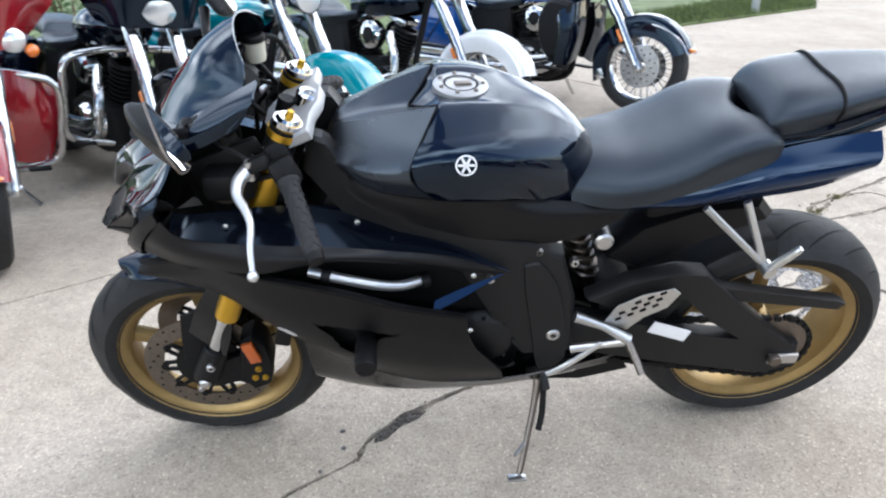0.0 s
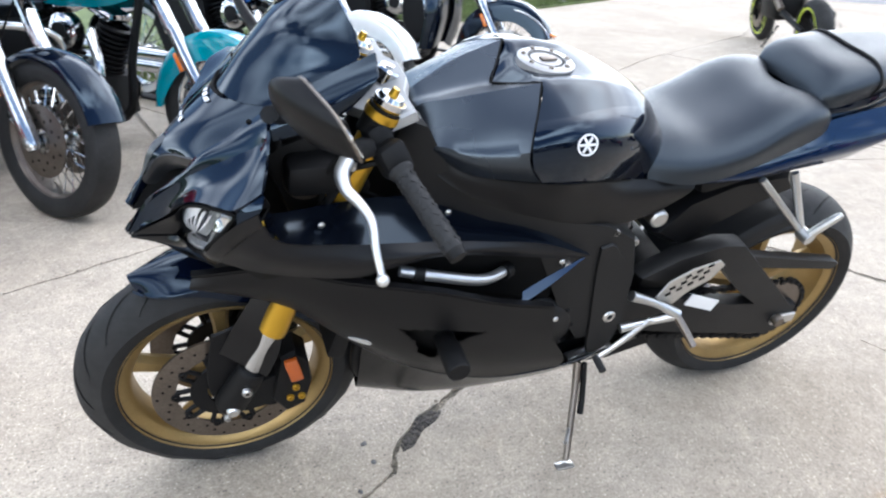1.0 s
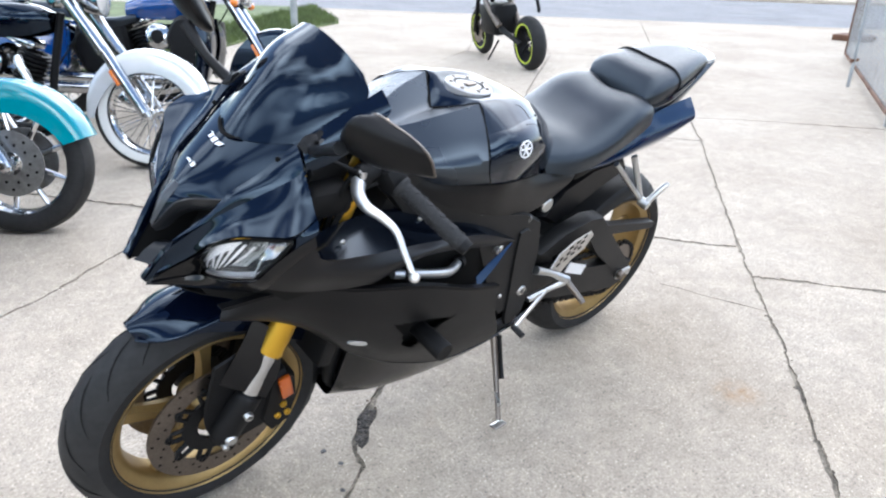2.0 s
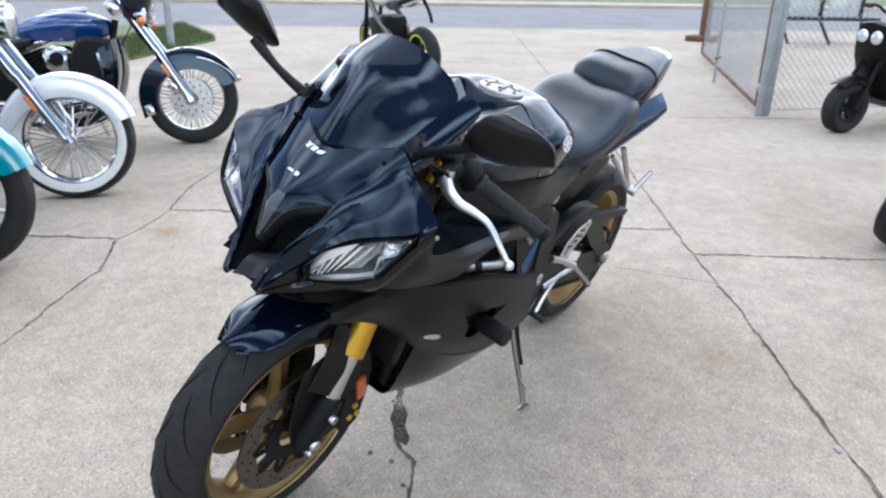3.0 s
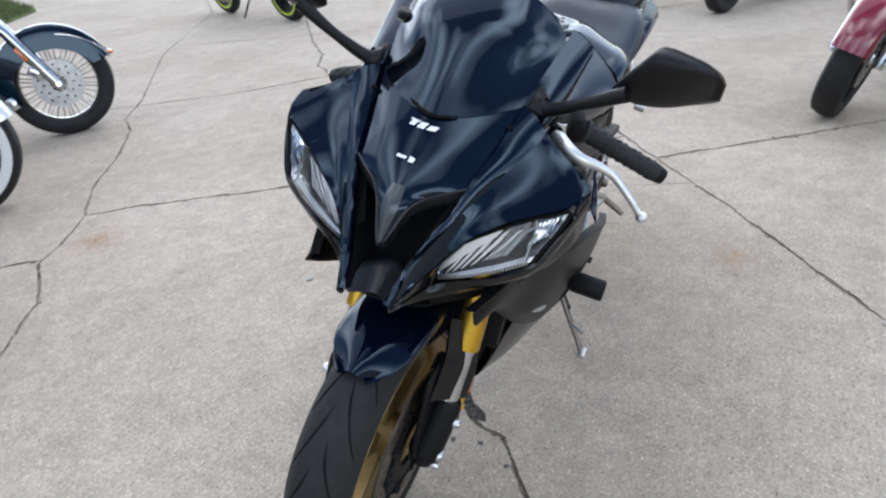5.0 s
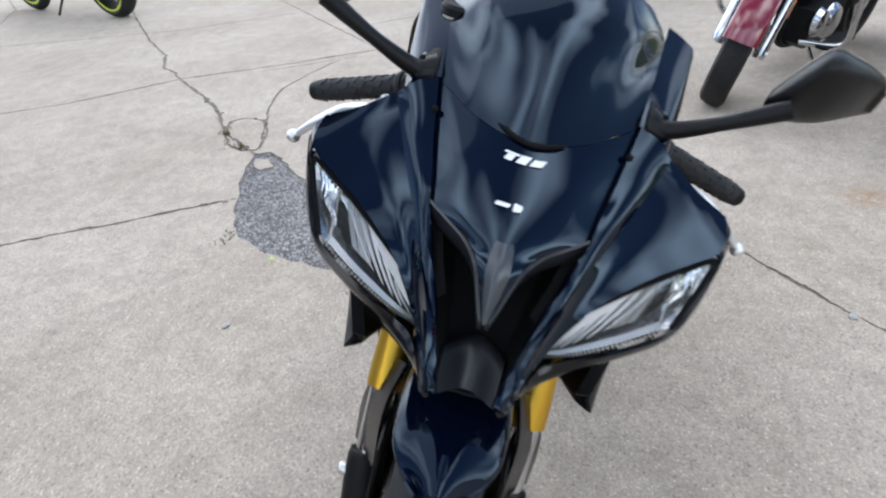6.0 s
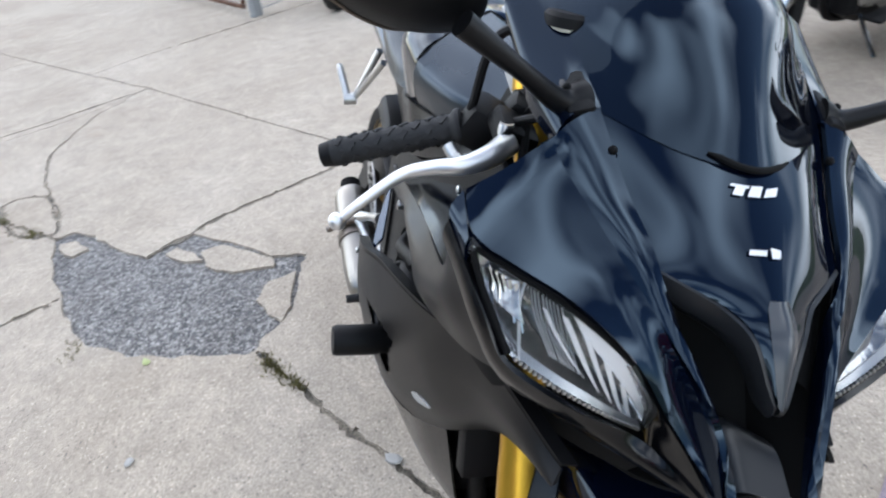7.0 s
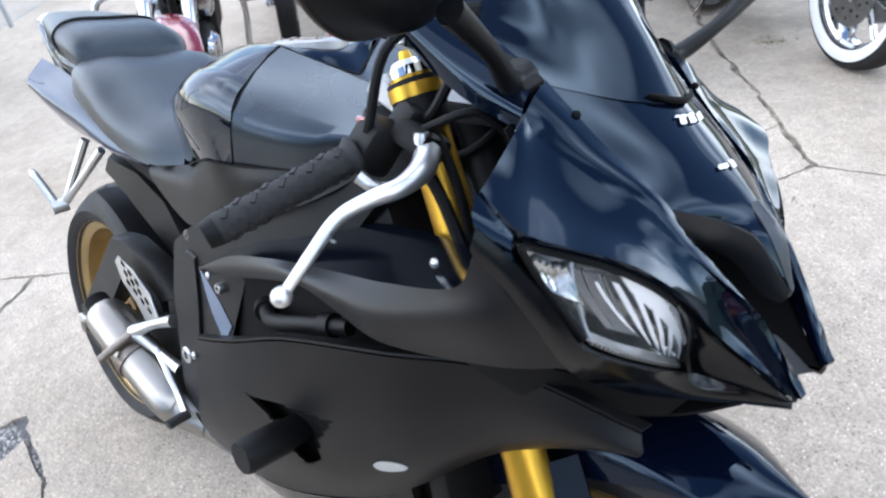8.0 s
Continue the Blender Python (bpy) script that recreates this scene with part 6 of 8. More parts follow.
part("coil_spring", tube(pts, 0.0055, 100, 7, smooth=False), M_STEEL, shock, "pale coil spring")
part("reservoir", lathe([(0.0, -0.012), (0.017, -0.012), (0.022, -0.008), (0.022, 0.06)], 22, (0.925, -0.088, 0.655)), M_ALU, sport, "round end of the shock reservoir")

# ---- rests, stand, exhaust ----
for s in (-1, 1):
    bm = tube([(0.862, s * 0.168, 0.505), (0.93, s * 0.178, 0.478), (0.986, s * 0.195, 0.450)], [0.0125, 0.0090, 0.014], 14, 10)
    tube([(0.862, s * 0.170, 0.405), (0.93, s * 0.178, 0.422), (0.986, s * 0.195, 0.450)], [0.0120, 0.0090, 0.014], 14, 10, bm)
    rest = part("footrest_bracket", bm, M_ALU, sport, "bare aluminium footrest bracket")
    bm = tube([(0.982, s * 0.198, 0.450), (0.996, s * 0.235, 0.425), (1.003, s * 0.262, 0.408)], [0.0095, 0.0090, 0.0080], 20, 12)
    part("footrest", bm, M_STEEL, rest, "ribbed metal footrest")
    plate = prism([(0.930, 0.482), (0.955, 0.530), (1.010, 0.560), (1.075, 0.575), (1.092, 0.560), (1.070, 0.520), (1.02, 0.492), (0.985, 0.455)], s * 0.164, s * 0.168, 0.0015)
    part("heel_plate", plate, M_ALU, rest, "drilled aluminium heel plate")
    bm = bmesh.new()
    for i in range(4):
        for j in range(3):
            x, z = 0.962 + 0.026 * i + 0.006 * j, 0.492 + 0.016 * i * 0.75 + 0.018 * j
            if i == 0 and j == 2:
                continue
            box((x, s * 0.166, z), (0.015, 0.006, 0.0075), pose(0, 0, 0, 0, -28, 0), 0.0, bm)
    part("plate_slots", bm, M_VOID, rest, kind="stuff")
    part("pedal", tube([(0.93, s * 0.18, 0.43), (0.86, s * 0.185, 0.37), (0.80, s * 0.20, 0.35)], 0.007, 12, 8), M_ALU, rest)
    part("pedal_pad", tube([(0.80, s * 0.195, 0.35), (0.80, s * 0.235, 0.345)], 0.009, seg=10), M_GRIP, rest)
    bm = tube([(1.103, s * 0.150, 0.778), (1.242, s * 0.190, 0.652)], [0.0080, 0.0070], 6, 8)
    tube([(1.188, s * 0.146, 0.786), (1.242, s * 0.190, 0.652)], [0.0090, 0.0075], 6, 8, bm)
    tube([(1.242, s * 0.185, 0.652), (1.246, s * 0.215, 0.648)], 0.015, 4, 10, bm)
    pb = part("pillion_bracket", bm, M_ALU, sport, "bare metal passenger footrest bracket")
    part("pillion_footrest", tube([(1.244, s * 0.205, 0.652), (1.275, s * 0.224, 0.712), (1.282, s * 0.228, 0.725)], [0.010, 0.0085, 0.005], 12, 10), M_ALU, pb, "folded metal passenger footrest")
bm = tube([(0.802, -0.142, 0.272), (0.790, -0.180, 0.215), (0.757, -0.262, 0.112), (0.748, -0.282, 0.086)], [0.011, 0.0085, 0.0075, 0.007], 16, 10)
stand = part("side_stand", bm, M_STEEL, sport, "bare metal side stand")
bm = box((0.742, -0.290, 0.0795), (0.045, 0.024, 0.007), pose(0, 0, 0, -14.6, 0, 0), 0.003)
part("stand_foot", bm, M_ALU, stand)
part("stand_tang", tube([(0.765, -0.235, 0.145), (0.735, -0.275, 0.150)], 0.005, seg=8), M_ALU, stand)
part("stand_spring", tube([(0.815, -0.150, 0.275), (0.812, -0.185, 0.200), (0.800, -0.215, 0.165)], 0.008, 12, 8), M_DARK, stand, "black stand spring")
part("stand_bracket", box((0.835, -0.125, 0.285), (0.12, 0.03, 0.022), pose(0, 0, 0, 0, -14, 0), 0.006), M_ALU, stand)
part("stand_plate", prism([(0.74, 0.30), (0.86, 0.33), (1.0, 0.30), (1.04, 0.245), (0.92, 0.215), (0.78, 0.225)], -0.10, -0.085, 0.004), M_DARK, sport)
can = part("silencer", tube([(0.80, 0.155, 0.305), (0.86, 0.175, 0.325), (0.90, 0.185, 0.345), (1.09, 0.195, 0.435), (1.12, 0.196, 0.450)], [0.026, 0.036, 0.042, 0.043, 0.036], 24, 24), M_EXH, sport, "stubby brushed metal silencer")
part("silencer_band", tube([(0.985, 0.190, 0.385), (1.002, 0.191, 0.393)], 0.046, seg=24), M_STEEL, can)
part("outlet", tube([(1.115, 0.196, 0.448), (1.150, 0.197, 0.465)], [0.024, 0.024], 4, 18), M_VOID, can)
part("link_pipe", tube([(0.60, 0.06, 0.25), (0.72, 0.12, 0.27), (0.82, 0.16, 0.31)], 0.026, 14, 14), M_EXH, can)

# ---- front fender ----
fen = []
for a in np.linspace(119.5, 14, 18):
    ca, sa = math.cos(radians(a)), math.sin(radians(a))
    r1 = 0.318 + (0.004 if a > 114 else 0)
    hw = float(np.interp(a, [14, 50, 86, 98, 107, 114, 119.5], [0.058, 0.072, 0.073, 0.072, 0.067, 0.050, 0.022]))
    dz = float(np.interp(a, [14, 50, 86, 98, 107, 114, 119.5], [0.045, 0.080, 0.060, 0.036, 0.028, 0.024, 0.012]))
    fen.append([((r1 - dz) * ca, -hw - 0.004, 0.299 + (r1 - dz) * sa), ((r1 - 0.020) * ca, -hw, 0.299 + (r1 - 0.020) * sa), (r1 * ca, -hw * 0.45, 0.299 + r1 * sa), ((r1 + 0.006) * ca, 0, 0.299 + (r1 + 0.006) * sa),
                (r1 * ca, hw * 0.45, 0.299 + r1 * sa), ((r1 - 0.020) * ca, hw, 0.299 + (r1 - 0.020) * sa), ((r1 - dz) * ca, hw + 0.004, 0.299 + (r1 - dz) * sa)])
part("front_fender", sheet(fen, 36, 25, 0.004), M_NAVY, sport, "gloss blue-black front fender")
shell("fork_guard", [[(-0.015, 0.095, 0.44), (0.02, 0.10, 0.52), (0.06, 0.085, 0.58)], [(0.07, 0.14, 0.40), (0.095, 0.142, 0.47), (0.11, 0.12, 0.55)]], M_BEAK, nu=6, nv=10, thick=0.005)

# ---- other motorcycles in the lot ----
def spoke_wheel(parent, name, x, r, w, rim_mat, wire=True, whitewall=False, disc=True, hub_mat=None, disc_mat=None):
    c = (x, 0, r)
    ri = r - 0.085
    bm = lathe([(ri + 0.004, -w * 0.38), (ri + 0.004, -w * 0.32), (ri - 0.016, -w * 0.2), (ri - 0.020, 0), (ri - 0.016, w * 0.2), (ri + 0.004, w * 0.32), (ri + 0.004, w * 0.38), (ri - 0.010, w * 0.2), (ri - 0.010, -w * 0.2)], 48, c, closed=True)
    wheel = part(name, bm, rim_mat, parent)
    part("tyre", lathe([(r - 0.088, -w * 0.36), (r - 0.070, -w * 0.48), (r - 0.030, -w * 0.50), (r - 0.010, -w * 0.40), (r, -w * 0.15), (r, w * 0.15), (r - 0.010, w * 0.40), (r - 0.030, w * 0.50), (r - 0.070, w * 0.48), (r - 0.088, w * 0.36)], 56, c), M_RUBBER, wheel)
    if whitewall:
        for s in (-1, 1):
            part("whitewall", lathe([(r - 0.082, s * w * 0.43), (r - 0.068, s * w * 0.492), (r - 0.040, s * w * 0.508), (r - 0.036, s * w * 0.505)], 56, c), M_WHITEWALL, wheel, "white tyre sidewall band")
    bm = lathe([(0.0, -0.07), (0.030, -0.07), (0.034, -0.055), (0.022, -0.035), (0.022, 0.035), (0.034, 0.055), (0.030, 0.07), (0.0, 0.07)], 20, c)
    part("hub", bm, hub_mat or M_CHROME, wheel)
    bm = bmesh.new()
    if wire:
        for k in range(40):
            a = k * math.pi / 20
            s = 1 if k % 2 else -1
            b = a + (0.35 if (k // 2) % 2 else -0.35)
            tube([(x + 0.030 * math.cos(a), s * 0.05, r + 0.030 * math.sin(a)), (x + (ri - 0.012) * math.cos(b), s * 0.008, r + (ri - 0.012) * math.sin(b))], 0.0034, seg=5, bm=bm, cap=False)
        part("wire_spokes", bm, M_CHROME, wheel, kind="stuff")
    else:
        for k in range(9):
            a = k * 2 * math.pi / 9
            ca, sa = math.cos(a), math.sin(a)
            for q0, q1 in ((0.03, ri - 0.012),):
                tube([(x + q0 * ca, 0, r + q0 * sa), (x + q1 * ca, 0, r + q1 * sa)], [0.016, 0.011], seg=8, bm=bm)
        part("cast_spokes", bm, rim_mat, wheel)
    if disc:
        for s in (-1, 1):
            bm = lathe([(0.05, s * 0.062), (0.145, s * 0.062), (0.145, s * 0.067), (0.05, s * 0.067)], 40, c, closed=True)
            dsk = part("brake_disc", bm, disc_mat or M_DISC, wheel)
            bm = bmesh.new()
            for k in range(20):
                a = k * math.pi / 10
                q = (0.085, 0.115)[k % 2]
                lathe([(0, s * 0.0685), (0.007, s * 0.0685)], 8, (x + q * math.cos(a), 0, r + q * math.sin(a)), bm=bm)
            part("disc_holes", bm, M_VOID, dsk, kind="stuff")
    return wheel


M_WHITEWALL = material("white_sidewall", (0.72, 0.72, 0.70), 0.6, vary=0.15)
M_AMBER = material("amber_lens", (0.7, 0.17, 0.01), 0.2, coat=1.0)
M_GLASSY = material("lamp_glass", (0.75, 0.78, 0.8), 0.08, metal=0.7)


def cruiser(m, label, tank_mat, fender_mat, wire=True, whitewall=False, fork_mat=None, crash=False, bags=False, fairing=None, rim_mat=None, valance=0.6, lamp_bar=True, group="motorcycles parked in rows", lean=7, shields=None, screen=False, skirt=None, dark=False, steer=0, disc=True):
    """A heavy V-twin, front axle over the origin, rear to +x."""
    root = empty("cruiser_motorcycle", m @ pose(0, 0, 0, lean, 0, 0), label, "motorcycle", group)
    rim_mat, fork_mat = rim_mat or M_CHROME, fork_mat or M_CHROME
    r, wb = 0.320, 1.62
    spoke_wheel(root, "front_wheel", 0, r, 0.13, rim_mat, wire, whitewall, disc=disc, disc_mat=M_STEEL if rim_mat is not M_CHROME else None)
    spoke_wheel(root, "rear_wheel", wb, r, 0.16, rim_mat, wire, whitewall, disc=disc)
    rake = math.tan(radians(29))
    for s in (-1, 1):
        top = (0.04 + rake * 0.72, s * 0.105, r + 0.72)
        leg = part("fork_leg", tube([(-0.01, s * 0.105, r - 0.03), (0.02, s * 0.105, r + 0.03), (0.02 + rake * 0.34, s * 0.105, r + 0.36)], [0.026, 0.034, 0.032], 14, 16), fork_mat, root, "thick bright fork leg")
        part("fork_cover", tube([(0.015 + rake * 0.34, s * 0.105, r + 0.34), top], 0.036, seg=16), fork_mat, leg)
        part("side_reflector", box((0.035 + rake * 0.20, s * 0.141, r + 0.20), (0.02, 0.006, 0.09), pose(0, 0, 0, 0, 29, 0), 0.002), M_AMBER, leg, "amber fork reflector")
        part("caliper", box((0.10, s * 0.085, r + 0.085), (0.09, 0.05, 0.07), pose(0, 0, 0, 0, -35, 0), 0.012), M_CHROME, leg)
        part("axle_cap", lathe([(0, 0.014 * s), (0.015, 0.014 * s), (0.018, 0)], 14, (0, s * 0.125, r)), M_CHROME, leg)
    fen = []
    for a in np.linspace(160, 20 if valance < 0.8 else -5, 14):
        ca, sa = math.cos(radians(a)), math.sin(radians(a))
        R = r + 0.035
        dz = 0.10 * valance * (0.35 + 0.65 * math.sin(radians(max(0, min(180, a)))) ** 0.5 if 0 < a < 180 else 0.4)
        fen.append([((R - dz) * ca, -0.082, r + (R - dz) * sa), ((R - 0.018) * ca, -0.080, r + (R - 0.018) * sa), (R * ca, -0.045, r + R * sa), ((R + 0.006) * ca, 0, r + (R + 0.006) * sa), (R * ca, 0.045, r + R * sa), ((R - 0.018) * ca, 0.080, r + (R - 0.018) * sa), ((R - dz) * ca, 0.082, r + (R - dz) * sa)])
    fender = part("front_fender", sheet(fen, 34, 19, 0.004), fender_mat, root)
    if skirt:
        for s in (-1, 1):
            sk = part("fender_skirt", sheet([[((r + 0.03 - d) * math.cos(radians(a)), s * 0.086, r + (r + 0.03 - d) * math.sin(radians(a))) for a in (62, 35, 8, -22)] for d in (0, 0.05, 0.11)], 6, 16, 0.006), skirt, fender, "deep black rear skirt of the fender")
            part("skirt_plate", box((0.285, s * 0.091, r - 0.075), (0.075, 0.004, 0.055), pose(0, 0, 0, 0, -70, 0), 0.002), M_CHROME, sk)
    if lamp_bar:
        rim_pts = [((r + 0.038) * math.cos(radians(a)), -0.088, r + (r - 0.03) * math.sin(radians(a))) for a in np.linspace(158, 100, 10)]
        part("fender_trim", tube(rim_pts, 0.006, 16, 8), M_CHROME, fender)
        part("fender_trim", tube([(x, -y, z) for x, y, z in rim_pts], 0.006, 16, 8), M_CHROME, fender)
        part("fender_lamp", ball((-0.335, 0, r + 0.135), 0.026, 12, None, (1.0, 2.2, 0.7)), M_AMBER, fender, "amber fender-tip lamp")
    # headlamp nacelle with passing lamps
    hx, hz = 0.22, r + 0.62
    bm = lathe([(0.0, 0.14), (0.05, 0.125), (0.085, 0.08), (0.095, 0.02), (0.097, 0.0)], 32, (hx, 0, hz), "x")
    head = part("headlamp", bm, M_CHROME, root, "round chrome headlamp")
    part("lens", lathe([(0.0, -0.022), (0.05, -0.018), (0.088, -0.004), (0.09, 0.002)], 32, (hx, 0, hz), "x"), M_GLASSY, head)
    for s in (-1, 1) if lamp_bar else ():
        lp = part("passing_lamp", lathe([(0.0, 0.07), (0.035, 0.06), (0.052, 0.02), (0.054, 0)], 24, (hx + 0.02, s * 0.19, hz - 0.06), "x"), M_CHROME, root)
        part("lens", lathe([(0.0, -0.016), (0.04, -0.010), (0.050, 0.0)], 24, (hx + 0.02, s * 0.19, hz - 0.06), "x"), M_GLASSY, lp)
        part("turn_signal", ball((hx + 0.03, s * 0.26, hz - 0.10), 0.028, 12), M_AMBER, root, "amber turn signal")
    if lamp_bar:
        part("lamp_bar", tube([(hx + 0.05, -0.26, hz - 0.10), (hx + 0.06, -0.12, hz - 0.075), (hx + 0.06, 0.12, hz - 0.075), (hx + 0.05, 0.26, hz - 0.10)], 0.012, 20, 10), M_CHROME, root)
    part("steering_head", box((0.44, 0, r + 0.62), (0.10, 0.24, 0.10), pose(0, 0, 0, 0, 29, 0), 0.02), M_CHROME, root)
    bar = part("handlebar", tube([(0.72, -0.42, r + 0.80), (0.60, -0.36, r + 0.86), (0.50, -0.14, r + 0.84), (0.47, 0, r + 0.80), (0.50, 0.14, r + 0.84), (0.60, 0.36, r + 0.86), (0.72, 0.42, r + 0.80)], 0.0135, 50, 10), M_CHROME, root, "wide chrome handlebar")
    for s in (-1, 1):
        part("grip", tube([(0.64, s * 0.385, r + 0.842), (0.75, s * 0.432, r + 0.782)], 0.019, seg=12), M_GRIP, bar)
        part("lever", tube([(0.60, s * 0.36, r + 0.85), (0.62, s * 0.41, r + 0.82), (0.68, s * 0.46, r + 0.78)], 0.006, 12, 8), M_CHROME, bar)
        part("mirror", ball((0.52, s * 0.40, r + 1.02), 0.06, 14, None, (0.35, 1, 0.7)), M_CHROME, bar)
        part("mirror_stem", tube([(0.58, s * 0.34, r + 0.86), (0.55, s * 0.37, r + 0.94), (0.53, s * 0.40, r + 1.01)], 0.006, 10, 8), M_CHROME, bar)
    # tank
    st = [(0.50, [(0, 0.86), (0.05, 0.855), (0.07, 0.82), (0.05, 0.77)]), (0.60, [(0, 0.90), (0.10, 0.885), (0.145, 0.82), (0.10, 0.735)]), (0.75, [(0, 0.91), (0.12, 0.895), (0.168, 0.815), (0.12, 0.72)]),
          (0.92, [(0, 0.885), (0.10, 0.875), (0.15, 0.80), (0.11, 0.72)]), (1.06, [(0, 0.83), (0.06, 0.825), (0.09, 0.78), (0.07, 0.73)])]
    rows = []
    for x, sec in st:
        half = [(x, a, b) for a, b in sec]
        rows.append([(a, -b, c) for a, b, c in half[::-1]] + half[1:])
    tank_ = part("fuel_tank", sheet(rows, 20, 21, 0.006), tank_mat, root)
    part("tank_console", box((0.76, 0, 0.915), (0.26, 0.07, 0.03), pose(0, 0, 0, 0, 5, 0), 0.012), M_CHROME, tank_)
    # V-twin
    eng = part("engine_case", prism([(0.60, 0.22), (0.62, 0.40), (0.72, 0.46), (0.95, 0.46), (1.10, 0.40), (1.12, 0.24), (1.0, 0.18), (0.70, 0.17)], -0.13, 0.13, 0.03), M_DARK if dark else M_ALU, root, "V-twin crankcase")
    for ang, cx in ((-22, 0.70), (22, 0.93)):
        prof = [(0.0, 0.0), (0.055, 0.0)]
        for k in range(9):
            w = 0.082 if k < 6 else 0.09
            prof += [(0.058, 0.026 * k), (w, 0.026 * k + 0.003), (w, 0.026 * k + 0.011), (0.058, 0.026 * k + 0.014)]
        o = part("cylinder", lathe(prof, 20, (0, 0, 0), "z"), M_DARK if shields or dark else M_ALU, eng, "finned cylinder")
        o.matrix_basis = pose(cx, 0, 0.44, 0, ang, 0)
        part("rocker_cover", box((cx + math.sin(radians(ang)) * 0.09, 0, 0.705), (0.16, 0.15, 0.05), pose(0, 0, 0, 0, ang, 0), 0.018), M_CHROME, eng)
    for s in (-1, 1):
        part("side_cover", lathe([(0.0, 0.04 * s), (0.08, 0.036 * s), (0.10, 0.012 * s), (0.105, 0)], 30, (0.88, s * 0.13, 0.31)), M_CHROME, eng)
        part("front_cover", lathe([(0.0, 0.035 * s), (0.07, 0.03 * s), (0.085, 0)], 26, (0.70, s * 0.13, 0.33)), M_CHROME, eng)
        part("floorboard", box((0.66, s * 0.27, 0.27), (0.30, 0.10, 0.018), pose(0, 0, 0, 0, -4, 0), 0.008), M_DARK, root)
    air = part("air_cleaner", lathe([(0.0, 0.075), (0.06, 0.073), (0.088, 0.055), (0.092, 0.0)], 32, (0.82, 0.10, 0.60)), M_CHROME, root, "round chrome air cleaner")
    part("air_cleaner_badge", lathe([(0.0, 0.077), (0.045, 0.076), (0.047, 0.072)], 24, (0.82, 0.10, 0.60)), M_DARK, air)
    part("air_cleaner_cover", lathe([(0.0, -0.075), (0.06, -0.073), (0.088, -0.055), (0.092, 0.0)], 32, (0.82, -0.10, 0.60)), M_CHROME, root)
    for dy, dz in ((0.16, 0.0), (0.15, 0.07)):
        part("exhaust_pipe", tube([(0.66, dy - 0.02, 0.60 + dz * 0.3), (0.58, dy + 0.02, 0.45), (0.62, dy + 0.03, 0.28 + dz), (0.95, dy + 0.03, 0.23 + dz), (1.95, dy + 0.03, 0.25 + dz)], [0.022, 0.022, 0.024, 0.04, 0.045], 40, 14), M_CHROME, root)
    part("oil_tank", prism([(1.02, 0.46), (1.06, 0.68), (1.16, 0.70), (1.40, 0.66), (1.44, 0.50), (1.36, 0.34), (1.12, 0.32)], -0.15, 0.15, 0.03), M_DARK, root, "black oil tank and battery cover")
    part("frame_tube", tube([(0.46, 0, 0.86), (0.54, 0, 0.5), (0.60, 0, 0.2), (1.1, 0, 0.17), (1.3, 0, 0.4), (1.35, 0, 0.62), (0.95, 0, 0.72)], 0.022, 40, 10), M_DARK, root)
    # seat, rear fender, bags
    st = [(0.98, [(0, 0.76), (0.08, 0.755), (0.11, 0.73), (0.10, 0.70)]), (1.12, [(0, 0.72), (0.13, 0.725), (0.18, 0.70), (0.16, 0.65)]), (1.30, [(0, 0.73), (0.14, 0.735), (0.18, 0.70), (0.16, 0.65)]), (1.38, [(0, 0.80), (0.11, 0.80), (0.15, 0.76), (0.14, 0.70)]), (1.70, [(0, 0.82), (0.09, 0.82), (0.12, 0.78), (0.11, 0.74)])]
    rows = []
    for x, sec in st:
        half = [(x, a, b) for a, b in sec]
        rows.append([(a, -b, c) for a, b, c in half[::-1]] + half[1:])
    part("saddle", sheet(rows, 22, 19, 0.02), M_SEAT, root, "black leather saddle")
    rf = []
    for a in np.linspace(130, -10, 12):
        ca, sa = math.cos(radians(a)), math.sin(radians(a))
        R = r + 0.05
        rf.append([(wb + (R - 0.09) * ca, -0.10, r + (R - 0.09) * sa), (wb + (R - 0.02) * ca, -0.10, r + (R - 0.02) * sa), (wb + R * ca, -0.05, r + R * sa), (wb + R * ca, 0.05, r + R * sa), (wb + (R - 0.02) * ca, 0.10, r + (R - 0.02) * sa), (wb + (R - 0.09) * ca, 0.10, r + (R - 0.09) * sa)])
    part("rear_fender", sheet(rf, 26, 13, 0.004), fender_mat if fender_mat is not M_SILVER else tank_mat, root)
    part("tail_lamp", ball((wb + 0.36, 0, r + 0.20), 0.05, 14, None, (0.6, 1, 0.7)), M_RED, root)
    if bags:
        for s in (-1, 1):
            bag = part("saddlebag", box((wb + 0.10, s * 0.27, 0.52), (0.62, 0.20, 0.32), pose(0, 0, 0, 0, -3, 0), 0.05), tank_mat, root, "hard saddlebag")
            part("bag_lid", box((wb + 0.10, s * 0.27, 0.69), (0.63, 0.21, 0.04), pose(0, 0, 0, 0, -3, 0), 0.018), tank_mat, bag)
    if crash:
        for s in (-1, 1):
            part("crash_bar", tube([(0.50, s * 0.06, 0.72), (0.48, s * 0.22, 0.71), (0.46, s * 0.36, 0.66), (0.48, s * 0.37, 0.46), (0.53, s * 0.34, 0.30), (0.58, s * 0.12, 0.24)], 0.017, 44, 12), M_CHROME, root, "chrome crash bar")
    if skirt:
        for s in (-1, 1):
            low = part("lower_fairing", prism([(0.46, 0.72), (0.62, 0.74), (0.70, 0.62), (0.68, 0.44), (0.60, 0.34), (0.50, 0.36), (0.46, 0.52)], s * 0.16, s * 0.33, 0.03, smooth_n=40), M_DARK, root, "black glove-box lower fairing")
            part("vent_trim", box((0.50, s * 0.335, 0.56), (0.05, 0.010, 0.16), pose(0, 0, 0, 0, 8, 0), 0.004), M_CHROME, low)
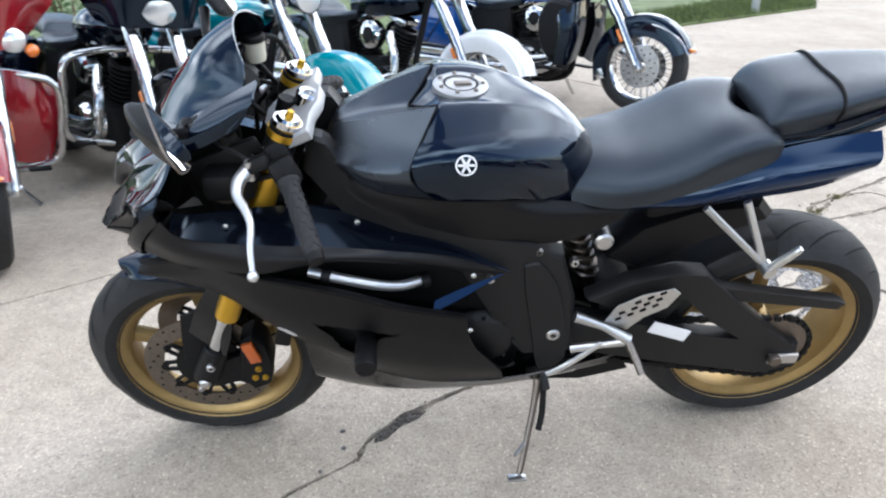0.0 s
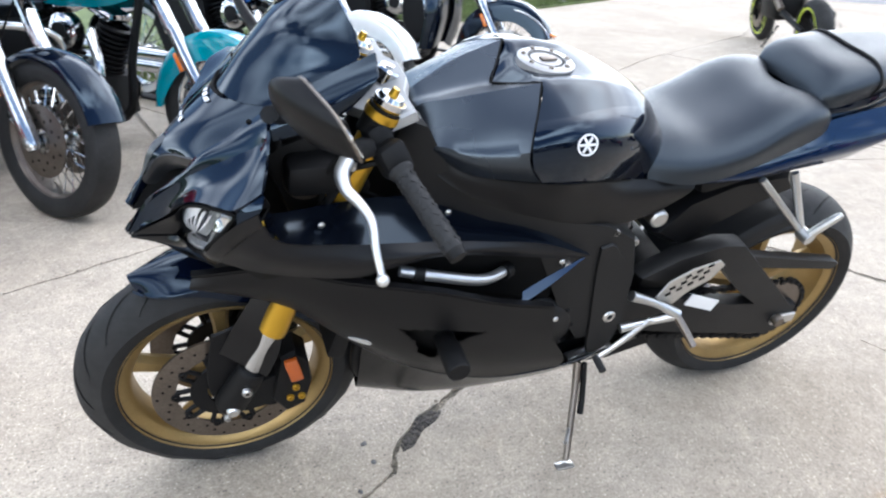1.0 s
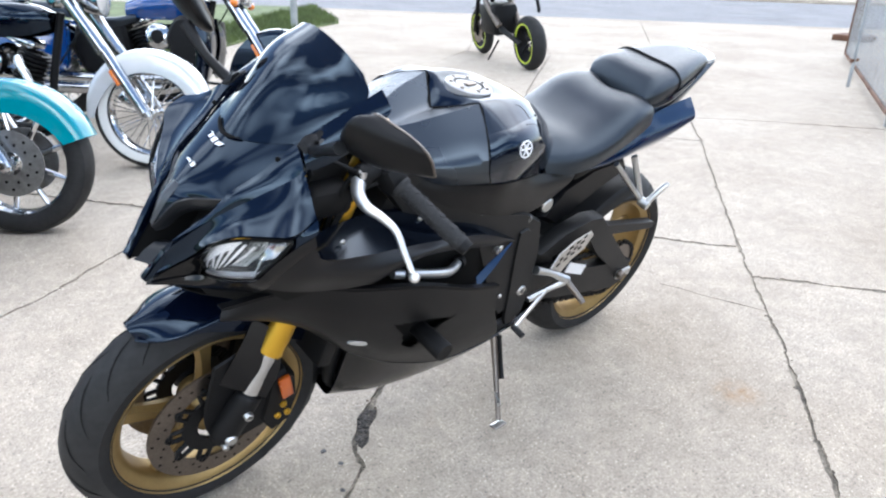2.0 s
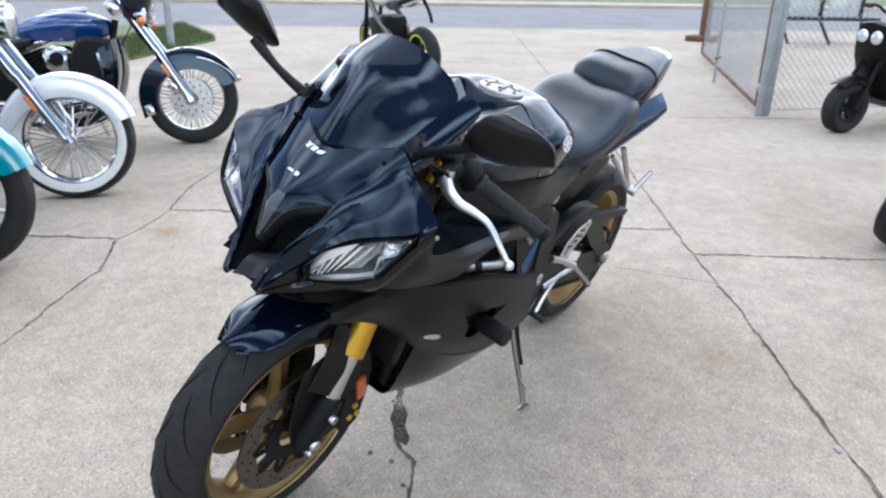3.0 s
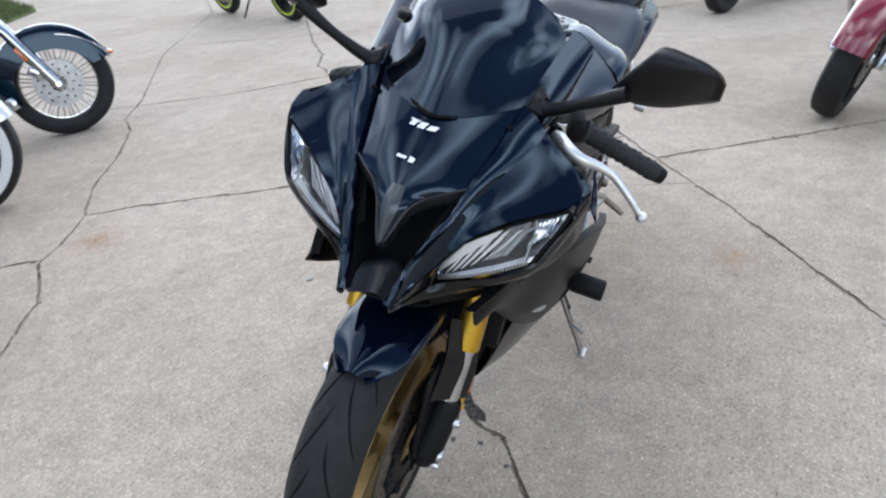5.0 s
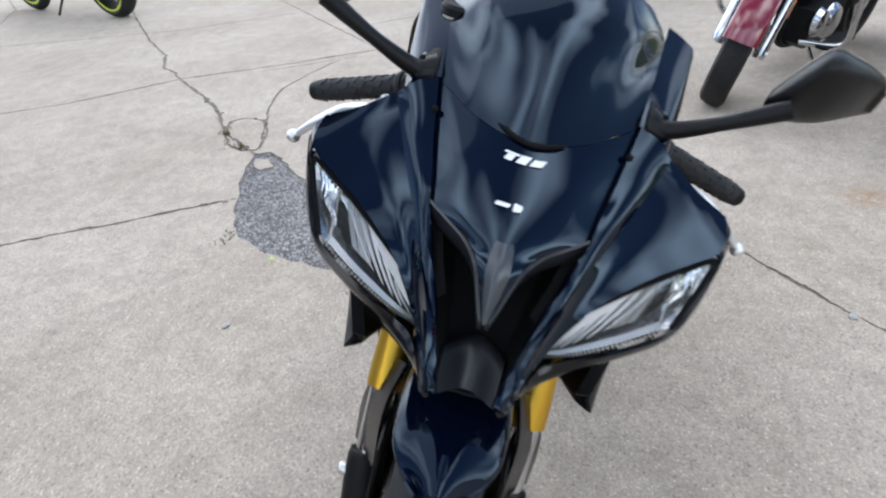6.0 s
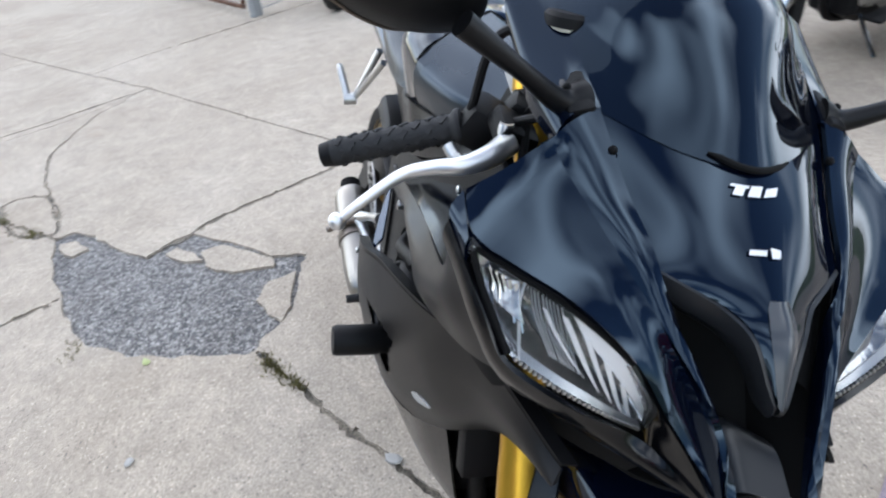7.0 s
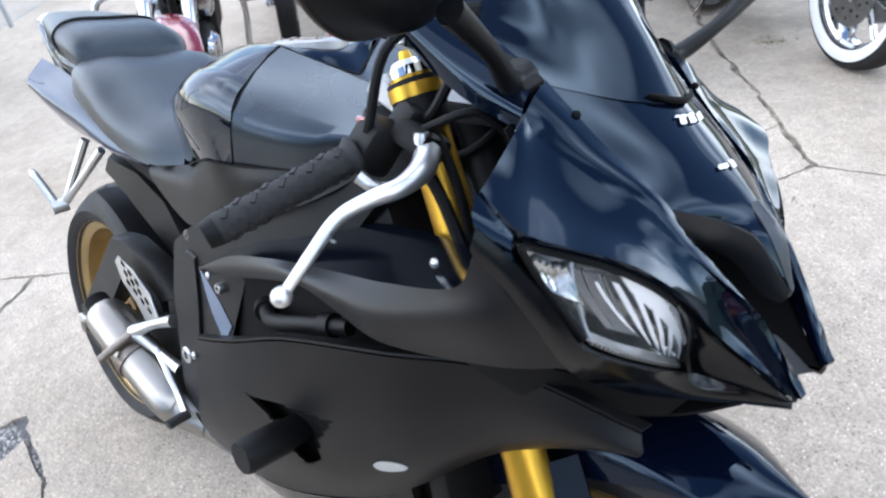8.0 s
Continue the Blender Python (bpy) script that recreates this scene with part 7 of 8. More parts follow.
    if shields:
        for s in (-1, 1):
            part("leg_shield", sheet([[(0.47, s * 0.10, 0.74), (0.47, s * 0.24, 0.72), (0.52, s * 0.36, 0.66)], [(0.45, s * 0.10, 0.55), (0.45, s * 0.26, 0.52), (0.50, s * 0.37, 0.50)], [(0.50, s * 0.08, 0.34), (0.50, s * 0.22, 0.30), (0.55, s * 0.33, 0.30)]], 12, 12, 0.02), shields, root, "fairing lower beside the fork")
    if fairing:
        rows = [[(0.34, -0.36, 1.02), (0.20, -0.20, 1.10), (0.15, 0, 1.12), (0.20, 0.20, 1.10), (0.34, 0.36, 1.02)], [(0.33, -0.38, 1.12), (0.22, -0.20, 1.20), (0.17, 0, 1.22), (0.22, 0.20, 1.20), (0.33, 0.38, 1.12)], [(0.36, -0.24, 1.26), (0.30, -0.14, 1.30), (0.27, 0, 1.31), (0.30, 0.14, 1.30), (0.36, 0.24, 1.26)]]
        part("batwing_fairing", sheet(rows, 14, 23, 0.02), fairing, root, "rounded handlebar fairing")
        rows = [[(0.36, -0.24, 0.86), (0.24, -0.16, 0.84), (0.24, 0, 0.84), (0.24, 0.16, 0.84), (0.36, 0.24, 0.86)], rows[0]]
        part("batwing_lower", sheet(rows, 8, 23, 0.02), fairing, root)
    if screen:
        pane = part("windshield", sheet([[(0.30, -0.26, 1.0), (0.24, 0, 1.0), (0.30, 0.26, 1.0)], [(0.36, -0.28, 1.2), (0.30, 0, 1.22), (0.36, 0.28, 1.2)], [(0.44, -0.20, 1.42), (0.40, 0, 1.46), (0.44, 0.20, 1.42)]], 10, 11, 0.004), M_LENS, root, "clear touring windshield")
        pane.visible_shadow = False
    part("side_stand", tube([(0.68, -0.12, 0.22), (0.66, -0.22, 0.10), (0.65, -0.27, 0.045)], 0.012, 10, 8), M_CHROME, root)
    part("clutch_cable", tube([(0.58, -0.34, r + 0.85), (0.40, -0.24, r + 0.75), (0.36, -0.12, r + 0.55), (0.55, -0.1, r + 0.25)], 0.005, 24, 6), M_DARK, root)
    part("brake_hose", tube([(0.58, 0.34, r + 0.85), (0.38, 0.22, r + 0.72), (0.30, 0.10, r + 0.50), (0.20, 0.12, r + 0.30), (0.11, 0.10, r + 0.12)], 0.005, 28, 6), M_DARK, root)
    if steer:
        # turn all that steers about the raked head
        ax = Vector((rake, 0, 1)).normalized()
        at = Vector((0.44, 0, r + 0.62))
        turn = Matrix.Translation(at) @ Matrix.Rotation(radians(steer), 4, ax) @ Matrix.Translation(-at)
        for ob in root.children:
            if ob.name.split(".")[0] in ("front_wheel", "fork_leg", "front_fender", "headlamp", "passing_lamp", "turn_signal", "lamp_bar", "handlebar", "steering_head"):
                ob.matrix_basis = turn
    return root


def parked(x, y, ang):
    return pose(x, y, 0, 0, 0, ang)


ROW_A = 140.0
cruiser(parked(-1.22, 1.14, 122.0), "red touring motorcycle with a red fairing and crash bar", M_RED, M_RED, wire=False, crash=True, fairing=M_RED, shields=M_RED, valance=0.9)
cruiser(parked(-0.56, 1.70, 132.0), "black touring motorcycle with a black fairing and chrome crash bar", M_GLOSS, M_GLOSS, wire=True, crash=True, bags=True, valance=0.4, rim_mat=M_STEEL, lamp_bar=False, dark=True, fairing=M_GLOSS)
cruiser(parked(0.12, 2.11, ROW_A), "teal cruiser motorcycle with a deep teal front fender", M_TEAL, M_TEAL, wire=False, valance=1.35, lamp_bar=False, dark=True)
cruiser(parked(0.97, 2.76, ROW_A), "cruiser motorcycle with a silver fender and white-walled wire wheels", M_GLOSS, M_SILVER, wire=True, whitewall=True, valance=1.25, lamp_bar=False, screen=True, dark=True, disc=False)
cruiser(parked(2.17, 3.40, ROW_A), "blue and black touring motorcycle with a chrome-trimmed fender", M_BLUE, M_GLOSS, wire=True, crash=False, shields=M_GLOSS, valance=1.5, bags=True, fairing=M_GLOSS, skirt=M_GLOSS, dark=True)
ROW_B = -40.0
cruiser(parked(3.13, -0.98, -36.0), "maroon cruiser motorcycle with chrome forks and a turned front wheel", M_MAROON, M_MAROON, lean=10, steer=20, rim_mat=M_DARK, dark=True, crash=True, wire=False, valance=0.7, lamp_bar=False)
cruiser(parked(4.15, -2.45, -36.0), "red touring motorcycle with chrome lamps", M_RED, M_RED, wire=False, valance=0.8, shields=M_RED, crash=True)
cruiser(parked(1.52, -2.34, ROW_B), "black cruiser motorcycle with amber fork reflectors", M_GLOSS, M_GLOSS, wire=False, valance=0.7, lamp_bar=False)
cruiser(parked(0.60, -2.77, ROW_B), "dark cruiser motorcycle with a white-walled bright front wheel", M_GLOSS, M_GLOSS, wire=False, whitewall=True, valance=0.7, lamp_bar=False)
cruiser(parked(2.52, -1.85, -70.0), "red cruiser motorcycle with a black engine on its side stand", M_RED, M_RED, wire=False, valance=0.7, lamp_bar=False, dark=True, rim_mat=M_DARK)

# ---- small scooter, naked sport bike ----
def scooter(m):
    root = empty("scooter", m @ pose(0, 0, 0, 4, 0, 0), "small black step-through scooter with fat tyres and twin lamps", "scooter")
    for x, nm in ((0, "front_wheel"), (1.22, "rear_wheel")):
        bm = lathe([(0.10, -0.05), (0.13, -0.055), (0.13, 0.055), (0.10, 0.05)], 32, (x, 0, 0.215), closed=True)
        w = part(nm, bm, M_DARK, root)
        for k in range(6):
            a = k * math.pi / 3
            part("spoke", tube([(x, 0, 0.215), (x + 0.12 * math.cos(a), 0, 0.215 + 0.12 * math.sin(a))], 0.014, seg=6), M_DARK, w)
        part("tyre", lathe([(0.125, -0.05), (0.15, -0.065), (0.19, -0.066), (0.212, -0.045), (0.216, 0), (0.212, 0.045), (0.19, 0.066), (0.15, 0.065), (0.125, 0.05)], 40, (x, 0, 0.215)), M_RUBBER, w)
    for s in (-1, 1):
        part("fork_leg", tube([(0, s * 0.085, 0.215), (0.16, s * 0.085, 0.60)], 0.018, seg=10), M_DARK, root)
        lp = part("headlamp", lathe([(0, 0.06), (0.04, 0.05), (0.055, 0.0)], 22, (0.05, s * 0.065, 0.78), "x"), M_CHROME, root)
        part("lens", lathe([(0, -0.012), (0.04, -0.008), (0.052, 0.0)], 22, (0.05, s * 0.065, 0.78), "x"), M_GLASSY, lp)
        part("grip", tube([(0.27, s * 0.22, 0.99), (0.31, s * 0.33, 0.985)], 0.018, seg=10), M_GRIP, root)
        part("seat_hoop", tube([(0.85, s * 0.10, 0.42), (0.80, s * 0.11, 0.66), (0.90, s * 0.12, 0.73), (1.15, s * 0.12, 0.72), (1.22, s * 0.11, 0.60), (1.12, s * 0.10, 0.42)], 0.016, 30, 10), M_DARK, root, "black tube frame under the seat")
    part("front_fender", sheet([[(-0.16, -0.07, 0.40), (-0.17, 0, 0.42), (-0.16, 0.07, 0.40)], [(0.0, -0.085, 0.45), (0.0, 0, 0.48), (0.0, 0.085, 0.45)], [(0.20, -0.08, 0.42), (0.21, 0, 0.43), (0.20, 0.08, 0.42)]], 12, 9, 0.008), M_MATTE, root)
    part("front_shield", sheet([[(0.12, -0.13, 0.88), (0.10, 0, 0.90), (0.12, 0.13, 0.88)], [(0.22, -0.17, 0.62), (0.17, 0, 0.62), (0.22, 0.17, 0.62)], [(0.34, -0.13, 0.34), (0.30, 0, 0.34), (0.34, 0.13, 0.34)]], 14, 11, 0.05), M_MATTE, root)
    part("handlebar", tube([(0.31, -0.33, 0.985), (0.25, -0.16, 1.0), (0.22, 0, 0.95), (0.25, 0.16, 1.0), (0.31, 0.33, 0.985)], 0.012, 24, 8), M_DARK, root)
    part("footboard", sheet([[(0.30, -0.14, 0.33), (0.30, 0.14, 0.33)], [(0.45, -0.17, 0.255), (0.45, 0.17, 0.255)], [(0.75, -0.17, 0.25), (0.75, 0.17, 0.25)], [(0.95, -0.15, 0.36), (0.95, 0.15, 0.36)]], 16, 6, 0.06), M_MATTE, root)
    part("seat", box((1.02, 0, 0.79), (0.56, 0.26, 0.085), pose(0, 0, 0, 0, -3, 0), 0.035), M_SEAT, root)
    part("engine", box((1.02, 0, 0.32), (0.42, 0.24, 0.20), None, 0.05), M_DARK, root)
    part("silencer", tube([(1.0, 0.14, 0.30), (1.35, 0.15, 0.36)], 0.05, seg=16), M_STEEL, root)
    part("stand", tube([(0.70, -0.13, 0.24), (0.68, -0.22, 0.04)], 0.010, seg=8), M_DARK, root)
    return root


scooter(parked(5.92, -0.22, -30))


def naked_bike(m):
    root = empty("naked_motorcycle", m @ pose(0, 0, 0, 7, 0, 0), "black naked motorcycle with lime striped wheel rims", "motorcycle", "motorcycles parked in rows")
    for x, nm, w in ((0, "front_wheel", 0.12), (1.40, "rear_wheel", 0.18)):
        bm = lathe([(0.205, -w * 0.4), (0.222, -w * 0.42), (0.222, w * 0.42), (0.205, w * 0.4)], 40, (x, 0, 0.30), closed=True)
        wh = part(nm, bm, M_DARK, root)
        for k in range(5):
            a = k * 2 * math.pi / 5
            part("spoke", tube([(x + 0.03 * math.cos(a), 0, 0.30 + 0.03 * math.sin(a)), (x + 0.21 * math.cos(a), 0, 0.30 + 0.21 * math.sin(a))], 0.016, seg=6), M_DARK, wh)
        part("tyre", lathe(tyre_profile(0.30, w), 48, (x, 0, 0.30)), M_RUBBER, wh)
        for s in (-1, 1):
            part("rim_stripe", lathe([(0.206, s * w * 0.43), (0.226, s * w * 0.44), (0.226, s * w * 0.425)], 48, (x, 0, 0.30)), M_LIME, wh, "lime rim stripe")
            if x == 0:
                part("brake_disc", lathe([(0.07, s * 0.065), (0.15, s * 0.065), (0.15, s * 0.069), (0.07, s * 0.069)], 36, (0, 0, 0.30), closed=True), M_STEEL, wh)
    for s in (-1, 1):
        part("fork_leg", tube([(0, s * 0.10, 0.30), (0.29, s * 0.10, 0.98)], 0.027, seg=12), M_DARK, root)
        part("mirror", ball((0.18, s * 0.36, 1.20), 0.05, 12, None, (0.5, 1.2, 0.7)), M_DARK, root)
        part("mirror_stem", tube([(0.27, s * 0.25, 1.03), (0.22, s * 0.31, 1.14), (0.18, s * 0.36, 1.19)], 0.007, 10, 6), M_DARK, root)
        part("swingarm", tube([(0.86, s * 0.11, 0.42), (1.40, s * 0.115, 0.30)], [0.035, 0.025], 6, 10), M_DARK, root)
    part("handlebar", tube([(0.34, -0.36, 1.02), (0.28, -0.2, 1.05), (0.27, 0, 1.02), (0.28, 0.2, 1.05), (0.34, 0.36, 1.02)], 0.013, 24, 8), M_DARK, root)
    part("headlamp", ball((0.10, 0, 0.92), 0.10, 16, None, (0.9, 0.9, 1)), M_DARK, root)
    part("fuel_tank", ball((0.55, 0, 0.90), 0.2, 22, None, (1.3, 0.78, 0.62)), M_SILVER, root)
    part("engine", box((0.56, 0, 0.50), (0.46, 0.34, 0.36), None, 0.06), M_DARK, root)
    part("frame_spar", tube([(0.30, 0.1, 0.88), (0.60, 0.16, 0.68), (0.86, 0.13, 0.45)], 0.035, 16, 10), M_STEEL, root)
    part("frame_spar", tube([(0.30, -0.1, 0.88), (0.60, -0.16, 0.68), (0.86, -0.13, 0.45)], 0.035, 16, 10), M_STEEL, root)
    part("seat", sheet([[(0.75, -0.10, 0.84), (0.75, 0, 0.85), (0.75, 0.10, 0.84)], [(1.0, -0.14, 0.84), (1.0, 0, 0.86), (1.0, 0.14, 0.84)], [(1.30, -0.10, 0.96), (1.30, 0, 0.98), (1.30, 0.10, 0.96)], [(1.52, -0.05, 1.0), (1.52, 0, 1.01), (1.52, 0.05, 1.0)]], 20, 9, 0.06), M_SEAT, root)
    part("tail", sheet([[(0.9, -0.13, 0.80), (0.9, 0.13, 0.80)], [(1.3, -0.11, 0.90), (1.3, 0.11, 0.90)], [(1.62, -0.04, 0.96), (1.62, 0.04, 0.96)]], 10, 5, 0.03), M_GLOSS, root)
    part("plate_hanger", tube([(1.5, 0, 0.92), (1.62, 0, 0.78), (1.66, 0, 0.66)], 0.02, 10, 8), M_DARK, root)
    part("silencer", tube([(0.7, 0.14, 0.26), (1.0, 0.17, 0.30), (1.3, 0.19, 0.42)], [0.03, 0.05, 0.05], 14, 12), M_DARK, root)
    part("front_fender", sheet([[(-0.18, -0.05, 0.56), (-0.19, 0, 0.575), (-0.18, 0.05, 0.56)], [(0.0, -0.07, 0.60), (0.0, 0, 0.625), (0.0, 0.07, 0.60)], [(0.20, -0.06, 0.54), (0.21, 0, 0.55), (0.20, 0.06, 0.54)]], 12, 9, 0.006), M_DARK, root)
    part("side_stand", tube([(0.80, -0.12, 0.28), (0.77, -0.26, 0.06)], 0.012, seg=8), M_DARK, root)
    return root


naked_bike(parked(6.42, 5.50, -112))


# ---- chain-link fence and gate ----
def chain_link(p0, p1, h, bay=2.4, gap=0.07, post_r=0.03, wire_r=0.0024, posts=True, name="chain_link_fence", label="galvanised chain-link fence beside the lot"):
    a, b = Vector((*p0, 0)), Vector((*p1, 0))
    length = (b - a).length
    root = empty(name, Matrix.Translation(a) @ pose(0, 0, 0, 0, 0, math.degrees(math.atan2(b.y - a.y, b.x - a.x))), label, "fence")
    n = max(1, round(length / bay))
    if posts:
        for k in range(n + 1):
            post = part("post", tube([(length * k / n, 0, 0), (length * k / n, 0, h + 0.06)], post_r, seg=14), M_GALV, root, "round galvanised post")
            part("post_cap", ball((length * k / n, 0, h + 0.06), post_r * 1.15, 12), M_GALV, post)
    part("top_rail", tube([(0, 0, h), (length, 0, h)], 0.021, seg=10), M_GALV, root)
    part("tension_wire", tube([(0, 0, 0.05), (length, 0, 0.05)], 0.004, seg=6), M_GALV, root)
    bm = bmesh.new()
    k = -h
    while k < length:
        for d in (0, 1):
            x0, z0, x1, z1 = k, 0.04, k + h - 0.04, h
            if d:
                x0, x1 = x1, x0
            pts = []
            for x, z, ox, oz in ((x0, z0, x1, z1), (x1, z1, x0, z0)):
                t = (min(max(x, 0), length) - x) / (ox - x)
                pts.append((x + (ox - x) * t, (0.003 if d else -0.003), z + (oz - z) * t))
            if (Vector(pts[0]) - Vector(pts[1])).length > 0.03:
                tube(pts, wire_r, seg=4, bm=bm, cap=False)
        k += gap
    part("wire_mesh", bm, M_GALV, root, "diamond wire mesh", kind="stuff")
    return root


chain_link((6.26, 0.46), (11.4, -3.6), 1.5)
gate = chain_link((6.42, 0.58), (10.9, 2.60), 1.35, posts=False, wire_r=0.0022, gap=0.085, name="chain_link_gate", label="open chain-link gate with a rusty lower frame")
part("gate_frame", tube([(0.02, 0, 1.35), (0.02, 0, 0.06), (4.9, 0, 0.06), (4.9, 0, 1.35)], 0.022, smooth=False, seg=10), M_RUSTY, gate, "rusty gate frame")
for k in (0.25, 1.1):
    part("hinge", box((-0.07, 0, k), (0.16, 0.05, 0.035), None, 0.008), M_GALV, gate)
main_post = empty("gate_post", Matrix.Translation((6.22, 0.50, 0)), "thick galvanised gate post with a clamp", "post")
part("post", tube([(0, 0, 0), (0, 0, 1.7)], 0.040, seg=18), M_GALV, main_post)
part("clamp", lathe([(0.041, 0.22), (0.049, 0.22), (0.049, 0.26), (0.041, 0.26)], 18, (0, 0, 0), "z", closed=True), M_GALV, main_post)
part("side_post", tube([(0.10, -0.05, 0), (0.10, -0.05, 1.6)], 0.02, seg=12), M_GALV, main_post)
pole = empty("utility_pole", Matrix.Translation((13.7, 3.5, 0)), "rust-brown steel pole on a base plate", "pole")
part("shaft", tube([(0, 0, 0), (0, 0, 7.0)], [0.10, 0.08], 4, 18), M_RUSTY, pole)
part("base_plate", box((0, 0, 0.05), (0.55, 0.55, 0.10), None, 0.015), M_RUSTY, pole)
rod = empty("drop_rod", Matrix.Translation((7.95, 1.47, 0)), "thin steel drop rod hanging at the open gate", "rod")
part("bar", tube([(0, 0, 0.02), (0.06, 0.03, 1.5)], 0.018, seg=10), M_GALV, rod)
part("bracket", box((0.05, 0.01, 0.30), (0.16, 0.03, 0.03), None, 0.006), M_RUSTY, rod)
bench = empty("street_bench", Matrix.Translation((15.0, 1.65, 0)) @ pose(0, 0, 0, 0, 0, -45), "street bench with a white back panel and dark legs", "bench")
part("seat", box((0, 0, 0.46), (2.0, 0.42, 0.06), None, 0.012), M_DARK, bench)
part("back_panel", box((-0.5, 0.22, 0.86), (0.85, 0.04, 0.62), None, 0.01), M_OFFWHITE, bench, "white back panel")
part("back_panel", box((0.55, 0.22, 0.78), (0.75, 0.04, 0.40), None, 0.01), M_OFFWHITE, bench, "white back panel")
for x in (-0.85, 0.0, 0.85):
    part("leg", tube([(x, 0.18, 0.44), (x + 0.06, -0.16, 0.0)], 0.03, seg=8), M_DARK, bench)
    part("upright", box((x, 0.19, 0.75), (0.07, 0.05, 0.60), None, 0.008), M_DARK, bench)
sign = empty("sign_post", Matrix.Translation((5.62, 8.95, 0)), "grey galvanised sign post in the grass", "post")
part("shaft", tube([(0, 0, 0), (0, 0, 2.6)], 0.055, seg=14), M_GALV, sign)

# ---- grass verge, shrubs, weeds ----
VERGE = [(-9.0, -3.4), (-4.0, 1.0), (0.2, 4.55), (4.31, 8.03), (6.9, 9.6), (8.3, 12.6), (4.0, 16.0), (-14.0, 16.0), (-14.0, -3.4)]
bm = bmesh.new()
f = bm.faces.new([bm.verts.new((x, y, 0.03)) for x, y in VERGE])
r = bmesh.ops.extrude_face_region(bm, geom=[f])
bmesh.ops.translate(bm, vec=(0, 0, -0.15), verts=[v for v in r["geom"] if isinstance(v, bmesh.types.BMVert)])
tagged(part("verge", bm, M_GRASS, None, smooth=False), "green grass verge behind the parked row", "grass", kind="structure")


def blades(name, places, h0, h1, w, mat, label, z=0.03):
    co, fc = [], []
    for x, y in places:
        a = random.uniform(0, 6.28)
        h = random.uniform(h0, h1)
        dx, dy = math.cos(a) * w, math.sin(a) * w
        lx, ly = random.gauss(0, 0.35) * h, random.gauss(0, 0.35) * h
        k = len(co)
        co += [(x - dx, y - dy, z), (x + dx, y + dy, z), (x + dx * 0.6 + lx * 0.5, y + dy * 0.6 + ly * 0.5, z + h * 0.6), (x + lx, y + ly, z + h)]
        fc += [(k, k + 1, k + 2), (k, k + 2, k + 3)]
    me = bpy.data.meshes.new(name)
    me.from_pydata(co, [], fc)
    me.materials.append(mat)
    return tagged(new(name, me), label, "grass", kind="stuff")


pl = []
while len(pl) < 26000:
    x, y = random.uniform(-6, 8.3), random.uniform(0, 15)
    if inside(x, y, VERGE) and y < 9.3 + 0.85 * (x - 4.31):
        pl.append((x, y))
blades("grass", pl, 0.04, 0.12, 0.006, M_GRASS, "short green grass blades")
pl = [(1.03 + 0.17 * q + random.gauss(0, 0.014), 0.35 + 0.105 * q + random.gauss(0, 0.012)) for q in np.random.rand(420)]
pl += [(2.6 + random.gauss(0, 0.03), 1.57 + random.gauss(0, 0.02)) for _ in range(110)] + [(2.42 + random.gauss(0, 0.025), 1.40 + random.gauss(0, 0.02)) for _ in range(80)]
pl += [(1.45 + random.gauss(0, 0.03), 1.02 + random.gauss(0, 0.02)) for _ in range(70)] + [(0.42 + random.gauss(0, 0.03), -1.6 + random.gauss(0, 0.02)) for _ in range(20)]
pl += [(1.02 + random.gauss(0, 0.05), -3.02 + random.gauss(0, 0.04)) for _ in range(160)]
M_WEED = material("dry_weed", (0.16, 0.14, 0.045), 0.85, vary=0.4, vary_scale=30)
blades("weeds", pl, 0.008, 0.03, 0.003, M_WEED, "dry weeds growing in the cracks", -0.012)


def shrub(x, y, h, n):
    root = empty("shrub", Matrix.Translation((x, y, 0)), "leafy green shrub behind the parked row", "shrub", "shrubs on the verge")
    bm = bmesh.new()
    tips = []
    for k in range(14):
        a, e = random.uniform(0, 6.28), random.uniform(0.5, 1.3)
        tip = (h * 0.55 * math.cos(a) * math.cos(e) * 1.2, h * 0.55 * math.sin(a) * math.cos(e) * 1.2, h * (0.35 + 0.6 * math.sin(e)))
        tube([(0, 0, 0.02), (tip[0] * 0.4, tip[1] * 0.4, tip[2] * 0.55), tip], [0.018, 0.010, 0.003], 8, 5, bm)
        tips.append(tip)
    part("stem", bm, M_RUSTY, root)
    co, fc = [], []
    for _ in range(n):
        t = random.choice(tips)
        q = random.uniform(0.35, 1.05)
        c = Vector((t[0] * q, t[1] * q, t[2] * (0.3 + 0.7 * q))) + Vector((random.gauss(0, 0.07), random.gauss(0, 0.07), random.gauss(0, 0.07)))
        d = Vector((random.gauss(0, 1), random.gauss(0, 1), random.gauss(0, 0.6))).normalized()
        w = d.cross(Vector((random.gauss(0, 1), random.gauss(0, 1), random.gauss(0, 1)))).normalized()
        s = random.uniform(0.02, 0.045)
        k = len(co)
        co += [tuple(c), tuple(c + d * s * 0.5 + w * s * 0.28), tuple(c + d * s), tuple(c + d * s * 0.5 - w * s * 0.28)]
        fc.append((k, k + 1, k + 2, k + 3))
    me = bpy.data.meshes.new("leaves")
    me.from_pydata(co, [], fc)
    me.materials.append(M_LEAF)
    o = new("leaves", me)
    o.parent = root
    o["kind"] = "stuff"


for x, y, h in ((-3.3, 4.9, 1.3), (-2.6, 5.6, 1.2), (-4.2, 4.4, 1.5), (-1.7, 6.4, 1.1), (-5.2, 3.6, 1.5)):
    shrub(x, y, h, 2600)

